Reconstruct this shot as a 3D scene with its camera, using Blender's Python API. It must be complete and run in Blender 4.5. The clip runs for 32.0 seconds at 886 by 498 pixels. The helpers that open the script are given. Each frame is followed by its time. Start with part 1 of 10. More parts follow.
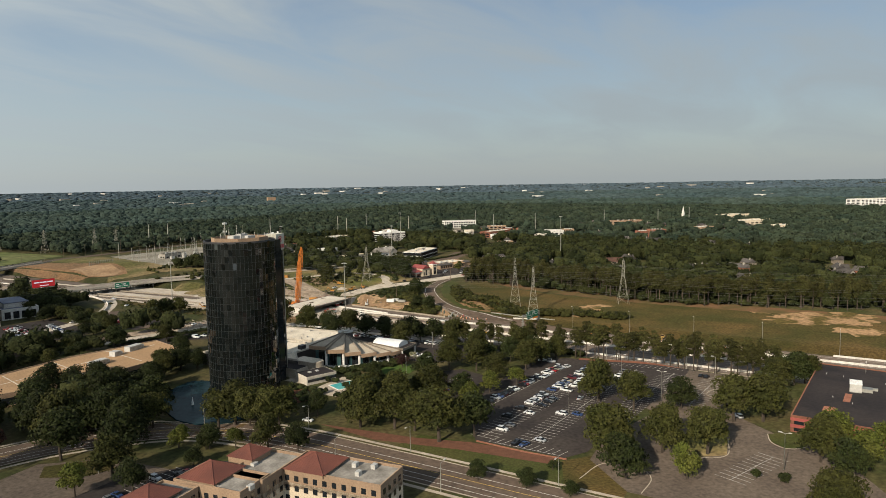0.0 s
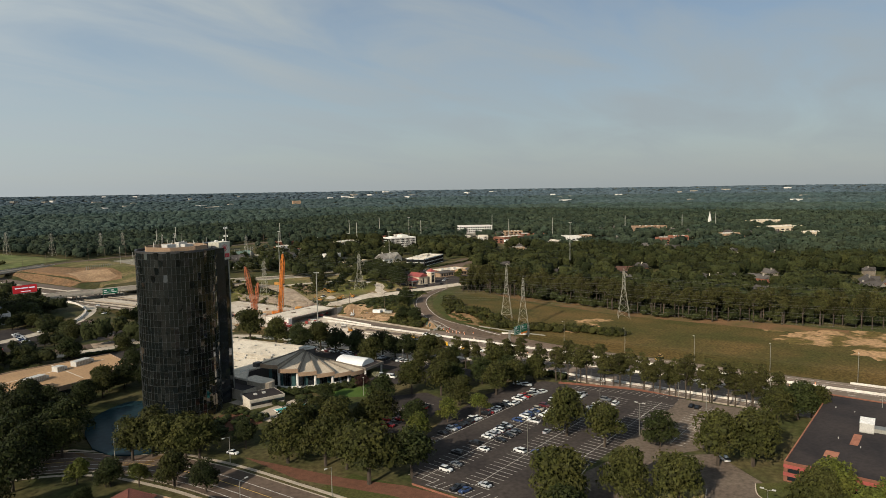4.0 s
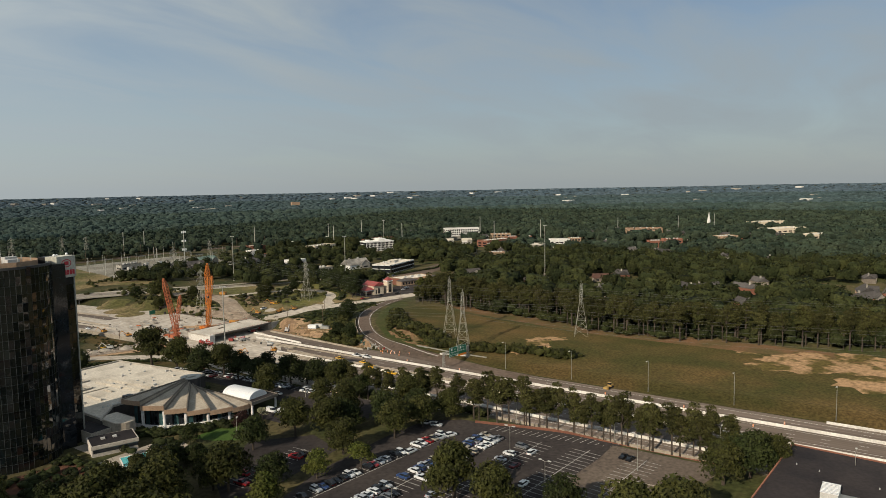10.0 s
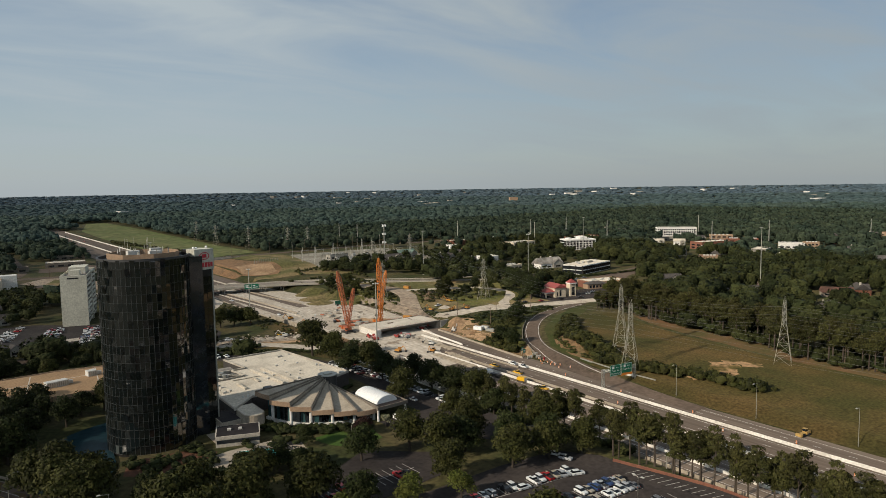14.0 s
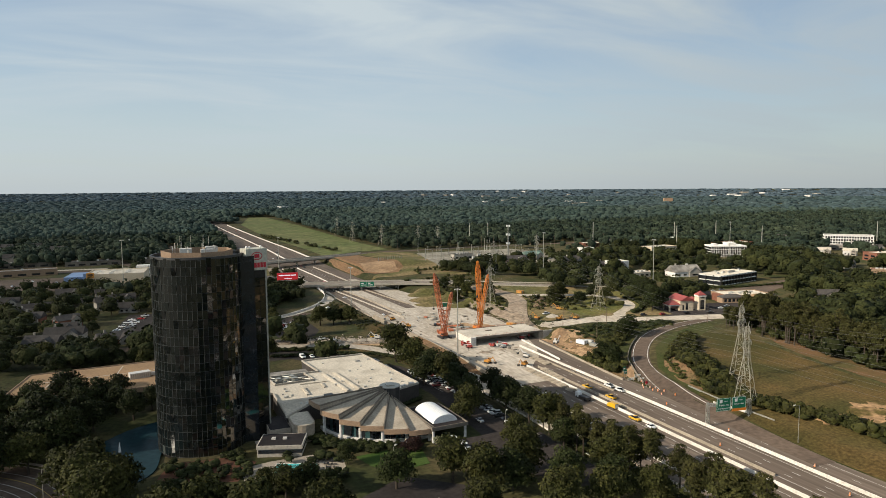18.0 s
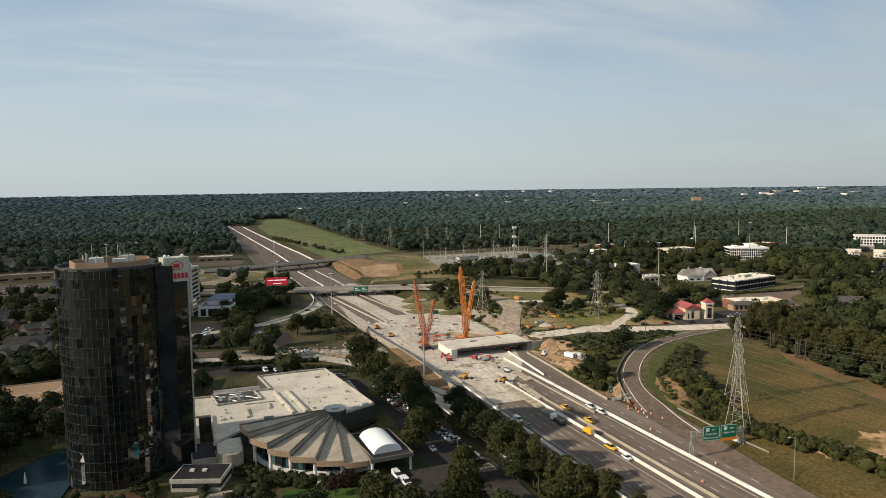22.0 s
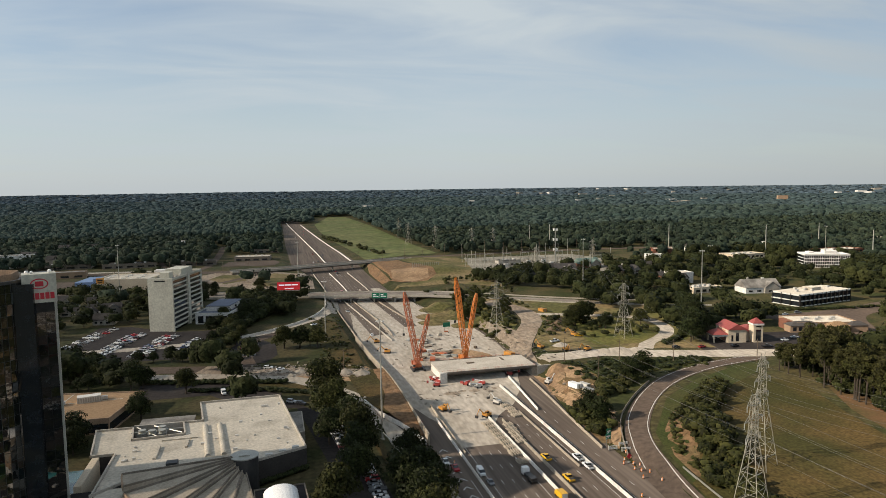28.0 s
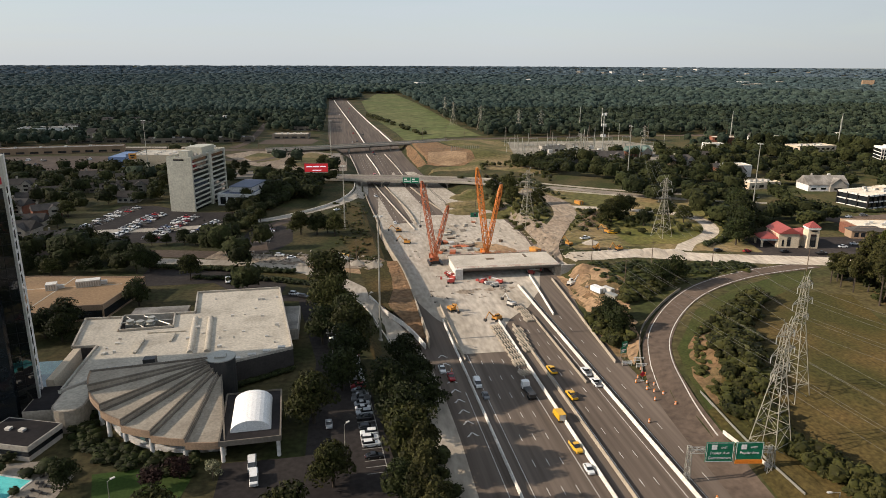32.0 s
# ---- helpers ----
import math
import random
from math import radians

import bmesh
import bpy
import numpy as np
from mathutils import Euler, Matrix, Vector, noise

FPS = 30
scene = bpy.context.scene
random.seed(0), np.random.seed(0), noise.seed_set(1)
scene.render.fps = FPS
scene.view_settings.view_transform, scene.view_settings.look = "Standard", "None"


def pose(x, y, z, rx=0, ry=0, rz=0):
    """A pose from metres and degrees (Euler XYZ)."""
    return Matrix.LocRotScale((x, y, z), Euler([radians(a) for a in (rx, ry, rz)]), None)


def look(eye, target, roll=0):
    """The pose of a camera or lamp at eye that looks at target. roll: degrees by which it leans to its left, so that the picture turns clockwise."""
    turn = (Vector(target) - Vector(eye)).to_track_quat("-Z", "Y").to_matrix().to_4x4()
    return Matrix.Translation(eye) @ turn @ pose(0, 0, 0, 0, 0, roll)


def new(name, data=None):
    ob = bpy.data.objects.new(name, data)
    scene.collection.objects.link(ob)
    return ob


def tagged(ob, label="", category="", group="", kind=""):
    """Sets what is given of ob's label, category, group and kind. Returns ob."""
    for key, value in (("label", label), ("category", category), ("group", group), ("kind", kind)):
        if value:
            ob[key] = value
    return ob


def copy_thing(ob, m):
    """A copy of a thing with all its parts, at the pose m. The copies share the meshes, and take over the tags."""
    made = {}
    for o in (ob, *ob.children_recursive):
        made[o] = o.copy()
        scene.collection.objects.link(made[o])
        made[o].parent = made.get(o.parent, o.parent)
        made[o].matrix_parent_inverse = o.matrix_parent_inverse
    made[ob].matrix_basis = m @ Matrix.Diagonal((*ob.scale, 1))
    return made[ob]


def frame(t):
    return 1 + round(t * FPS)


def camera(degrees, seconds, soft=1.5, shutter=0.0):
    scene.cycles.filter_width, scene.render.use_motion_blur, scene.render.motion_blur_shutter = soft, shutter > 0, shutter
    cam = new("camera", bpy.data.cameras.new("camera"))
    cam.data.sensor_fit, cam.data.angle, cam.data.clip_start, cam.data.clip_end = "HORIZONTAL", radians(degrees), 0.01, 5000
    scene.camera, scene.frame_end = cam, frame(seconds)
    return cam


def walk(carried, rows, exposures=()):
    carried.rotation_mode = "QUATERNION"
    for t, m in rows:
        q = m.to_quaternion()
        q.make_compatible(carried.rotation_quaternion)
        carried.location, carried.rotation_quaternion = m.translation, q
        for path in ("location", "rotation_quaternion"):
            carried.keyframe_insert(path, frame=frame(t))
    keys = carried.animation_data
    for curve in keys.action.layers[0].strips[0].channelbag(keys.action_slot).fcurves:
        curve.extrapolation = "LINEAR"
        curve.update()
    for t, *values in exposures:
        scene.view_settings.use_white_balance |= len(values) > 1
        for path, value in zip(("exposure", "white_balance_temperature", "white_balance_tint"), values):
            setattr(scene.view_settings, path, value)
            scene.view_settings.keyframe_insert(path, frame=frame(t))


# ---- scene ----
import itertools
# camera: seconds, x, y, z, yaw, pitch, roll
PATH = [
    (0.0, -390.00, -0.00, 96.00, -58.899, -5.693, -0.958),
    (0.5, -384.35, -1.36, 95.91, -58.837, -5.602, -0.930),
    (1.0, -378.69, -2.71, 95.81, -58.104, -5.541, -0.927),
    (1.5, -373.03, -4.04, 95.72, -57.801, -5.503, -0.937),
    (2.0, -367.35, -5.36, 95.65, -57.776, -5.468, -0.921),
    (2.5, -361.65, -6.65, 95.58, -57.733, -5.433, -0.891),
    (3.0, -355.92, -7.91, 95.53, -57.592, -5.405, -0.877),
    (3.5, -350.16, -9.13, 95.51, -56.682, -5.376, -0.845),
    (4.0, -344.36, -10.30, 95.50, -56.123, -5.341, -0.846),
    (4.5, -338.53, -11.42, 95.52, -55.573, -5.304, -0.879),
    (5.0, -332.66, -12.49, 95.56, -55.149, -5.283, -0.920),
    (5.5, -326.78, -13.51, 95.61, -54.968, -5.299, -0.945),
    (6.0, -320.88, -14.49, 95.65, -55.016, -5.387, -0.985),
    (6.5, -314.99, -15.42, 95.70, -54.924, -5.376, -0.963),
    (7.0, -309.11, -16.31, 95.72, -54.931, -5.353, -0.931),
    (7.5, -303.26, -17.15, 95.73, -54.932, -5.349, -0.950),
    (8.0, -297.44, -17.96, 95.70, -54.980, -5.336, -1.019),
    (8.5, -291.67, -18.73, 95.63, -54.976, -5.356, -1.055),
    (9.0, -285.93, -19.47, 95.54, -55.068, -5.377, -1.057),
    (9.5, -280.21, -20.18, 95.42, -55.031, -5.335, -1.062),
    (10.0, -274.50, -20.86, 95.29, -55.056, -5.288, -1.063),
    (10.5, -268.78, -21.52, 95.16, -54.948, -5.237, -1.079),
    (11.0, -263.05, -22.17, 95.04, -50.568, -5.154, -1.047),
    (11.5, -257.28, -22.80, 94.94, -44.723, -5.115, -0.896),
    (12.0, -251.47, -23.43, 94.87, -43.127, -5.149, -0.767),
    (12.5, -245.61, -24.04, 94.83, -41.952, -5.234, -0.820),
    (13.0, -239.72, -24.60, 94.82, -39.976, -5.307, -0.939),
    (13.5, -233.82, -25.07, 94.84, -38.128, -5.334, -0.968),
    (14.0, -227.94, -25.39, 94.86, -36.194, -5.355, -0.892),
    (14.5, -222.11, -25.52, 94.89, -34.105, -5.348, -0.678),
    (15.0, -216.34, -25.42, 94.91, -31.838, -5.340, -0.448),
    (15.5, -210.68, -25.04, 94.91, -29.646, -5.371, -0.312),
    (16.0, -205.14, -24.34, 94.90, -27.399, -5.372, -0.185),
    (16.5, -199.74, -23.27, 94.85, -25.353, -5.359, -0.156),
    (17.0, -194.48, -21.90, 94.78, -23.864, -5.340, -0.201),
    (17.5, -189.33, -20.27, 94.69, -23.286, -5.326, -0.297),
    (18.0, -184.28, -18.45, 94.59, -23.289, -5.311, -0.406),
    (18.5, -179.32, -16.48, 94.49, -23.280, -5.307, -0.525),
    (19.0, -174.42, -14.44, 94.40, -23.369, -5.307, -0.630),
    (19.5, -169.57, -12.38, 94.32, -23.390, -5.292, -0.670),
    (20.0, -164.75, -10.35, 94.26, -23.243, -5.279, -0.685),
    (20.5, -159.94, -8.40, 94.23, -21.867, -5.271, -0.714),
    (21.0, -155.14, -6.50, 94.22, -21.254, -5.268, -0.732),
    (21.5, -150.31, -4.62, 94.24, -20.934, -5.266, -0.742),
    (22.0, -145.46, -2.72, 94.28, -20.760, -5.257, -0.774),
    (22.5, -140.56, -0.74, 94.33, -20.031, -5.273, -0.828),
    (23.0, -135.60, 1.34, 94.39, -18.585, -5.293, -0.857),
    (23.5, -130.57, 3.56, 94.46, -17.473, -5.296, -0.836),
    (24.0, -125.44, 5.97, 94.53, -17.498, -5.318, -0.838),
    (24.5, -120.21, 8.60, 94.60, -17.519, -5.322, -0.901),
    (25.0, -114.94, 11.41, 94.67, -16.719, -5.308, -0.943),
    (25.5, -109.70, 14.37, 94.74, -15.357, -5.324, -0.944),
    (26.0, -104.53, 17.43, 94.81, -14.741, -5.331, -0.958),
    (26.5, -99.52, 20.56, 94.87, -14.690, -5.346, -0.952),
    (27.0, -94.72, 23.72, 94.94, -14.664, -5.361, -0.918),
    (27.5, -90.19, 26.86, 95.01, -14.119, -5.369, -0.849),
    (28.0, -86.01, 29.94, 95.07, -14.188, -5.397, -0.782),
    (28.5, -82.21, 32.93, 95.14, -12.152, -5.374, -0.669),
    (29.0, -78.77, 35.84, 95.20, -9.494, -5.346, -0.509),
    (29.5, -75.63, 38.68, 95.27, -9.585, -5.327, -0.372),
    (30.0, -72.74, 41.46, 95.33, -9.628, -5.284, -0.292),
    (30.5, -70.06, 44.19, 95.40, -9.646, -6.422, -0.046),
    (31.0, -67.53, 46.89, 95.46, -9.612, -9.490, 0.077),
    (31.5, -65.10, 49.55, 95.52, -9.534, -12.675, 0.195),
    (32.0, -62.73, 52.21, 95.59, -9.434, -15.443, 0.231),
]

cam = camera(66.2, 32.0, soft=0.5)
walk(cam, [(t, pose(x, y, z, 90 + pitch, 0, yaw) @ pose(0, 0, 0, 0, 0, roll)) for t, x, y, z, yaw, pitch, roll in PATH],
     exposures=[(0.0, -0.15, 6500, 10), (6.0, -0.25, 6500, 10), (13.0, -0.35, 6400, 10), (18.0, 0.08, 6450, 10), (25.0, 0.08, 6500, 10), (28.0, 0.05, 6550, 12), (31.0, 0.25, 6600, 15), (32.0, 0.20, 6600, 15)])

# ---- light ----
SUN_EL, SUN_AZ = radians(25.6), radians(-90)      # azimuth from +y towards +x
world = bpy.data.worlds.new("world")
scene.world = world
world.use_nodes = True
wn, wl = world.node_tree.nodes, world.node_tree.links
wn.clear()
w_out = wn.new("ShaderNodeOutputWorld")
w_bg = wn.new("ShaderNodeBackground")
w_sky = wn.new("ShaderNodeTexSky")
w_sky.sky_type = "NISHITA"
w_sky.sun_disc = False
w_sky.sun_elevation, w_sky.sun_rotation = SUN_EL, SUN_AZ
w_sky.air_density, w_sky.dust_density, w_sky.ozone_density = 1.0, 0.5, 2.2
w_bg.inputs["Strength"].default_value = 0.116
# thin cirrus: stretched noise on the dome mixed towards pale grey
w_co = wn.new("ShaderNodeTexCoord")
w_sep = wn.new("ShaderNodeSeparateXYZ")
w_add = wn.new("ShaderNodeMath"); w_add.operation = "ADD"; w_add.inputs[1].default_value = 0.12
w_dx = wn.new("ShaderNodeMath"); w_dx.operation = "DIVIDE"
w_dy = wn.new("ShaderNodeMath"); w_dy.operation = "DIVIDE"
w_cmb = wn.new("ShaderNodeCombineXYZ")
w_map = wn.new("ShaderNodeMapping")
w_map.inputs["Rotation"].default_value = (0, 0, radians(35))
w_map.inputs["Scale"].default_value = (0.6, 1.3, 1.0)
w_noise = wn.new("ShaderNodeTexNoise")
w_noise.inputs["Scale"].default_value = 1.1
w_noise.inputs["Detail"].default_value = 5
w_noise.inputs["Roughness"].default_value = 0.55
w_noise.inputs["Distortion"].default_value = 0.6
w_rmp = wn.new("ShaderNodeMapRange")
w_rmp.inputs["From Min"].default_value, w_rmp.inputs["From Max"].default_value = 0.36, 0.66
w_rmp.inputs["To Min"].default_value, w_rmp.inputs["To Max"].default_value = 0.30, 0.93
w_mix = wn.new("ShaderNodeMix"); w_mix.data_type = "RGBA"
wl.new(w_co.outputs["Generated"], w_sep.inputs[0])
wl.new(w_sep.outputs["Z"], w_add.inputs[0])
for axis, div, slot in (("X", w_dx, 0), ("Y", w_dy, 1)):
    wl.new(w_sep.outputs[axis], div.inputs[0])
    wl.new(w_add.outputs[0], div.inputs[1])
    wl.new(div.outputs[0], w_cmb.inputs[slot])
wl.new(w_cmb.outputs[0], w_map.inputs["Vector"])
wl.new(w_map.outputs[0], w_noise.inputs["Vector"])
wl.new(w_noise.outputs["Fac"], w_rmp.inputs["Value"])
w_fade = wn.new("ShaderNodeMapRange")
w_fade.inputs["From Min"].default_value, w_fade.inputs["From Max"].default_value = 0.0, 0.22
w_hz = wn.new("ShaderNodeMix"); w_hz.data_type = "FLOAT"
w_hz.inputs["A"].default_value = 0.82
wl.new(w_sep.outputs["Z"], w_fade.inputs["Value"])
wl.new(w_fade.outputs[0], w_hz.inputs["Factor"])
wl.new(w_rmp.outputs[0], w_hz.inputs["B"])
wl.new(w_hz.outputs["Result"], w_mix.inputs["Factor"])
w_pale = wn.new("ShaderNodeMix"); w_pale.data_type = "RGBA"
w_pale.inputs["A"].default_value, w_pale.inputs["B"].default_value = (4.26, 4.86, 5.22, 1), (4.85, 5.46, 5.68, 1)
wl.new(w_fade.outputs[0], w_pale.inputs["Factor"])
wl.new(w_pale.outputs["Result"], w_mix.inputs["B"])
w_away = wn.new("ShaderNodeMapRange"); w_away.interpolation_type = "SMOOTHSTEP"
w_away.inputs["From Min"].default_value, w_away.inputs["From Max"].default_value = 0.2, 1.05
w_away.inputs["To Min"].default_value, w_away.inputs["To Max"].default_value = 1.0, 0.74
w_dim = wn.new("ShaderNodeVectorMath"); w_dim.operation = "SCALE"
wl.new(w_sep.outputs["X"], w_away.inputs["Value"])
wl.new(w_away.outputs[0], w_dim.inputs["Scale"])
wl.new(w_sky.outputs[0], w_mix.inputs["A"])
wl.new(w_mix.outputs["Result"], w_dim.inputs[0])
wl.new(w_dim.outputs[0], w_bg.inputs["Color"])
wl.new(w_bg.outputs[0], w_out.inputs["Surface"])
sun_data = bpy.data.lights.new("sun", "SUN")
sun_data.energy, sun_data.angle, sun_data.color = 5.0, radians(0.6), (1.0, 0.88, 0.71)
sun = new("sun", sun_data)
sun.matrix_world = look((math.sin(SUN_AZ) * 500, math.cos(SUN_AZ) * 500, 500 * math.tan(SUN_EL)), (0, 0, 0))


# ---- materials ----
def material(name, col, col2=None, scale=1.0, rough=0.8, metal=0.0, fine=None, bump=0.0, bump_scale=None, spec=0.5,
             island=0.0, per_object=0.0, stretch=(1, 1, 1), lo=0.35, hi=0.65, coords="Object", emit=0.0, grain=0.45, relief=0.1):
    """Two-scale noise between two colours, optional variation by object or by mesh island, and fine relief."""
    m = bpy.data.materials.new(name)
    m.use_nodes = True
    n, l = m.node_tree.nodes, m.node_tree.links
    b = n["Principled BSDF"]
    b.inputs["Roughness"].default_value, b.inputs["Metallic"].default_value = rough, metal
    b.inputs["Specular IOR Level"].default_value = spec if rough < 0.85 else min(spec, 0.15)
    b.inputs["Diffuse Roughness"].default_value = 1.0 if rough > 0.66 else 0.0
    co = n.new("ShaderNodeTexCoord")
    mp = n.new("ShaderNodeMapping")
    mp.inputs["Scale"].default_value = stretch
    l.new(co.outputs[coords], mp.inputs["Vector"])
    col2 = col2 or tuple(c * 0.8 for c in col)
    big = n.new("ShaderNodeTexNoise")
    big.inputs["Scale"].default_value, big.inputs["Detail"].default_value = scale, 6
    l.new(mp.outputs[0], big.inputs["Vector"])
    rg = n.new("ShaderNodeMapRange")
    rg.inputs["From Min"].default_value, rg.inputs["From Max"].default_value = lo, hi
    l.new(big.outputs["Fac"], rg.inputs["Value"])
    mix = n.new("ShaderNodeMix"); mix.data_type = "RGBA"
    mix.inputs["A"].default_value, mix.inputs["B"].default_value = (*col, 1), (*col2, 1)
    l.new(rg.outputs[0], mix.inputs["Factor"])
    out = mix.outputs["Result"]
    small = n.new("ShaderNodeTexNoise")
    small.inputs["Scale"].default_value, small.inputs["Detail"].default_value = fine or scale * 9, 3
    l.new(mp.outputs[0], small.inputs["Vector"])
    val = n.new("ShaderNodeMapRange")
    val.inputs["To Min"].default_value, val.inputs["To Max"].default_value = 1 - grain, 1 + grain
    l.new(small.outputs["Fac"], val.inputs["Value"])
    hsv = n.new("ShaderNodeHueSaturation")
    l.new(out, hsv.inputs["Color"])
    l.new(val.outputs[0], hsv.inputs["Value"])
    out = hsv.outputs[0]
    for amount, node, socket in ((island, "ShaderNodeNewGeometry", "Random Per Island"), (per_object, "ShaderNodeObjectInfo", "Random")):
        if amount:
            g = n.new(node)
            r = n.new("ShaderNodeMapRange")
            r.inputs["To Min"].default_value, r.inputs["To Max"].default_value = 1 - amount, 1 + amount
            l.new(g.outputs[socket], r.inputs["Value"])
            h = n.new("ShaderNodeHueSaturation")
            l.new(out, h.inputs["Color"])
            l.new(r.outputs[0], h.inputs["Value"])
            out = h.outputs[0]
    l.new(out, b.inputs["Base Color"])
    if bump:
        bp = n.new("ShaderNodeBump")
        bp.inputs["Strength"].default_value = bump
        bp.inputs["Distance"].default_value = relief
        if bump_scale:
            bn = n.new("ShaderNodeTexNoise")
            bn.inputs["Scale"].default_value, bn.inputs["Detail"].default_value = bump_scale, 4
            l.new(mp.outputs[0], bn.inputs["Vector"])
            l.new(bn.outputs["Fac"], bp.inputs["Height"])
        else:
            l.new(small.outputs["Fac"], bp.inputs["Height"])
        l.new(bp.outputs[0], b.inputs["Normal"])
    if emit:
        l.new(out, b.inputs["Emission Color"])
        b.inputs["Emission Strength"].default_value = emit
    return m


def leaf_material(name, a, b, island=0.55):
    m = material(name, a, b, scale=0.16, rough=0.7, fine=1.5, island=island, per_object=0.25, spec=0.12)
    return m


M = {}
M["ground"] = material("dry_grass_soil", (0.034, 0.039, 0.013), (0.070, 0.058, 0.026), 0.045, 0.95, fine=0.5, bump=0.3, bump_scale=0.8, lo=0.40, hi=0.60, grain=1)
M["lawn"] = material("mown_grass", (0.034, 0.044, 0.011), (0.056, 0.054, 0.018), 0.06, 0.9, fine=1.2, bump=0.3, grain=0.8)
M["field"] = material("hay_meadow", (0.043, 0.040, 0.012), (0.087, 0.058, 0.021), 0.035, 0.95, grain=1.0, fine=1.1, stretch=(1, 0.7, 1), bump=0.6, bump_scale=0.9, relief=0.3, lo=0.40, hi=0.66)
M["dirt"] = material("bare_clay_soil", (0.37, 0.25, 0.145), (0.24, 0.155, 0.09), 0.06, 0.95, fine=0.6, bump=0.5, bump_scale=0.7, grain=0.8)
M["garden_lawn"] = material("watered_lawn", (0.040, 0.075, 0.014), (0.055, 0.085, 0.020), 0.1, 0.9, fine=1.5, bump=0.3)
M["cable"] = material("weathered_aluminium_cable", (0.16, 0.155, 0.14), (0.12, 0.115, 0.105), 0.5, 0.6, 0.3)
M["far_meadow"] = material("long_green_grass", (0.085, 0.105, 0.034), (0.125, 0.125, 0.050), 0.012, 0.95, fine=0.1, grain=0.9)
M["charcoal_wall"] = material("charcoal_wall_cladding", (0.062, 0.053, 0.046), (0.045, 0.039, 0.034), 0.2, 0.8, fine=1.5)
M["hotel_white"] = material("off_white_hotel_paint", (0.56, 0.54, 0.45), (0.49, 0.47, 0.39), 0.1, 0.85, fine=1)
M["mullion_grey"] = material("dull_grey_metal", (0.066, 0.072, 0.069), (0.048, 0.053, 0.051), 1.0, 0.45, 0.3)
M["grit"] = material("mud_streaked_concrete", (0.30, 0.245, 0.185), (0.22, 0.17, 0.125), 0.05, 0.95, fine=0.4, stretch=(1.5, 0.5, 1), grain=0.9)
M["orange_clay"] = material("orange_clay", (0.235, 0.135, 0.070), (0.150, 0.098, 0.055), 0.05, 0.95, fine=0.5, bump=1.0, bump_scale=0.22, grain=0.9, relief=2.0)
M["dry_field"] = material("dry_tufted_grass", (0.090, 0.085, 0.030), (0.190, 0.140, 0.070), 0.03, 0.95, fine=0.4, grain=1.0, bump=0.3, lo=0.42, hi=0.62)
M["bank_grass"] = material("sunlit_bank_grass", (0.085, 0.090, 0.024), (0.130, 0.110, 0.036), 0.05, 0.95, fine=0.6, grain=0.9, bump=0.3)
M["gravel_yard"] = material("grey_gravel_yard", (0.26, 0.24, 0.20), (0.17, 0.155, 0.12), 0.04, 0.95, fine=0.5, grain=0.8)
M["rubble_soil"] = material("soil_and_brush", (0.20, 0.14, 0.09), (0.09, 0.065, 0.04), 0.5, 0.95, fine=1.6, grain=1.0, bump=1.0, bump_scale=0.9, relief=0.8)
M["bank_soil"] = material("dry_red_brown_soil", (0.185, 0.112, 0.060), (0.120, 0.090, 0.042), 0.09, 0.95, fine=0.7, grain=0.9, bump=0.8, bump_scale=0.5, relief=0.6)
M["needles"] = material("pine_needle_litter", (0.125, 0.070, 0.036), (0.066, 0.056, 0.022), 0.06, 0.95, fine=0.8)
M["highway"] = material("worn_highway_asphalt", (0.100, 0.078, 0.062), (0.140, 0.112, 0.090), 0.02, 0.9, fine=0.25, stretch=(2.2, 0.06, 1), grain=0.7)
M["concrete_road"] = material("dusty_concrete_pavement", (0.43, 0.38, 0.315), (0.34, 0.295, 0.235), 0.035, 0.92, fine=0.35, stretch=(1.6, 0.5, 1), grain=0.6)
M["deck_concrete"] = material("grey_worn_deck", (0.235, 0.205, 0.17), (0.17, 0.148, 0.122), 0.05, 0.92, fine=0.4, grain=0.7)
M["asphalt"] = material("car_park_asphalt", (0.027, 0.023, 0.022), (0.044, 0.037, 0.033), 0.05, 0.92, fine=0.6, grain=0.7)
M["asphalt_old"] = material("faded_brown_asphalt", (0.080, 0.063, 0.050), (0.108, 0.086, 0.067), 0.06, 0.92, fine=0.7, grain=0.7)
M["street"] = material("street_asphalt", (0.112, 0.083, 0.063), (0.084, 0.063, 0.049), 0.04, 0.92, fine=0.5, grain=0.6)
M["pavement"] = material("concrete_pavement", (0.36, 0.31, 0.25), (0.28, 0.24, 0.19), 0.2, 0.92, fine=2.0)
M["white_paint"] = material("road_paint_white", (0.62, 0.60, 0.56), (0.42, 0.40, 0.37), 0.8, 0.8)
M["stall_paint"] = material("worn_stall_paint", (0.40, 0.38, 0.35), (0.20, 0.19, 0.175), 0.9, 0.85)
M["yellow_paint"] = material("road_paint_yellow", (0.62, 0.42, 0.08), (0.45, 0.32, 0.08), 0.8, 0.8)
M["white_concrete"] = material("whitewashed_concrete", (0.74, 0.71, 0.65), (0.60, 0.56, 0.50), 0.12, 0.85, fine=1.2)
M["tan_concrete"] = material("weathered_concrete", (0.40, 0.345, 0.27), (0.31, 0.265, 0.205), 0.15, 0.9, fine=1.4)
M["concrete"] = material("precast_concrete", (0.50, 0.455, 0.385), (0.40, 0.36, 0.30), 0.12, 0.9, fine=1.5)
M["dark_concrete"] = material("brown_aggregate_concrete", (0.23, 0.195, 0.155), (0.17, 0.145, 0.115), 0.15, 0.9, fine=1.5)
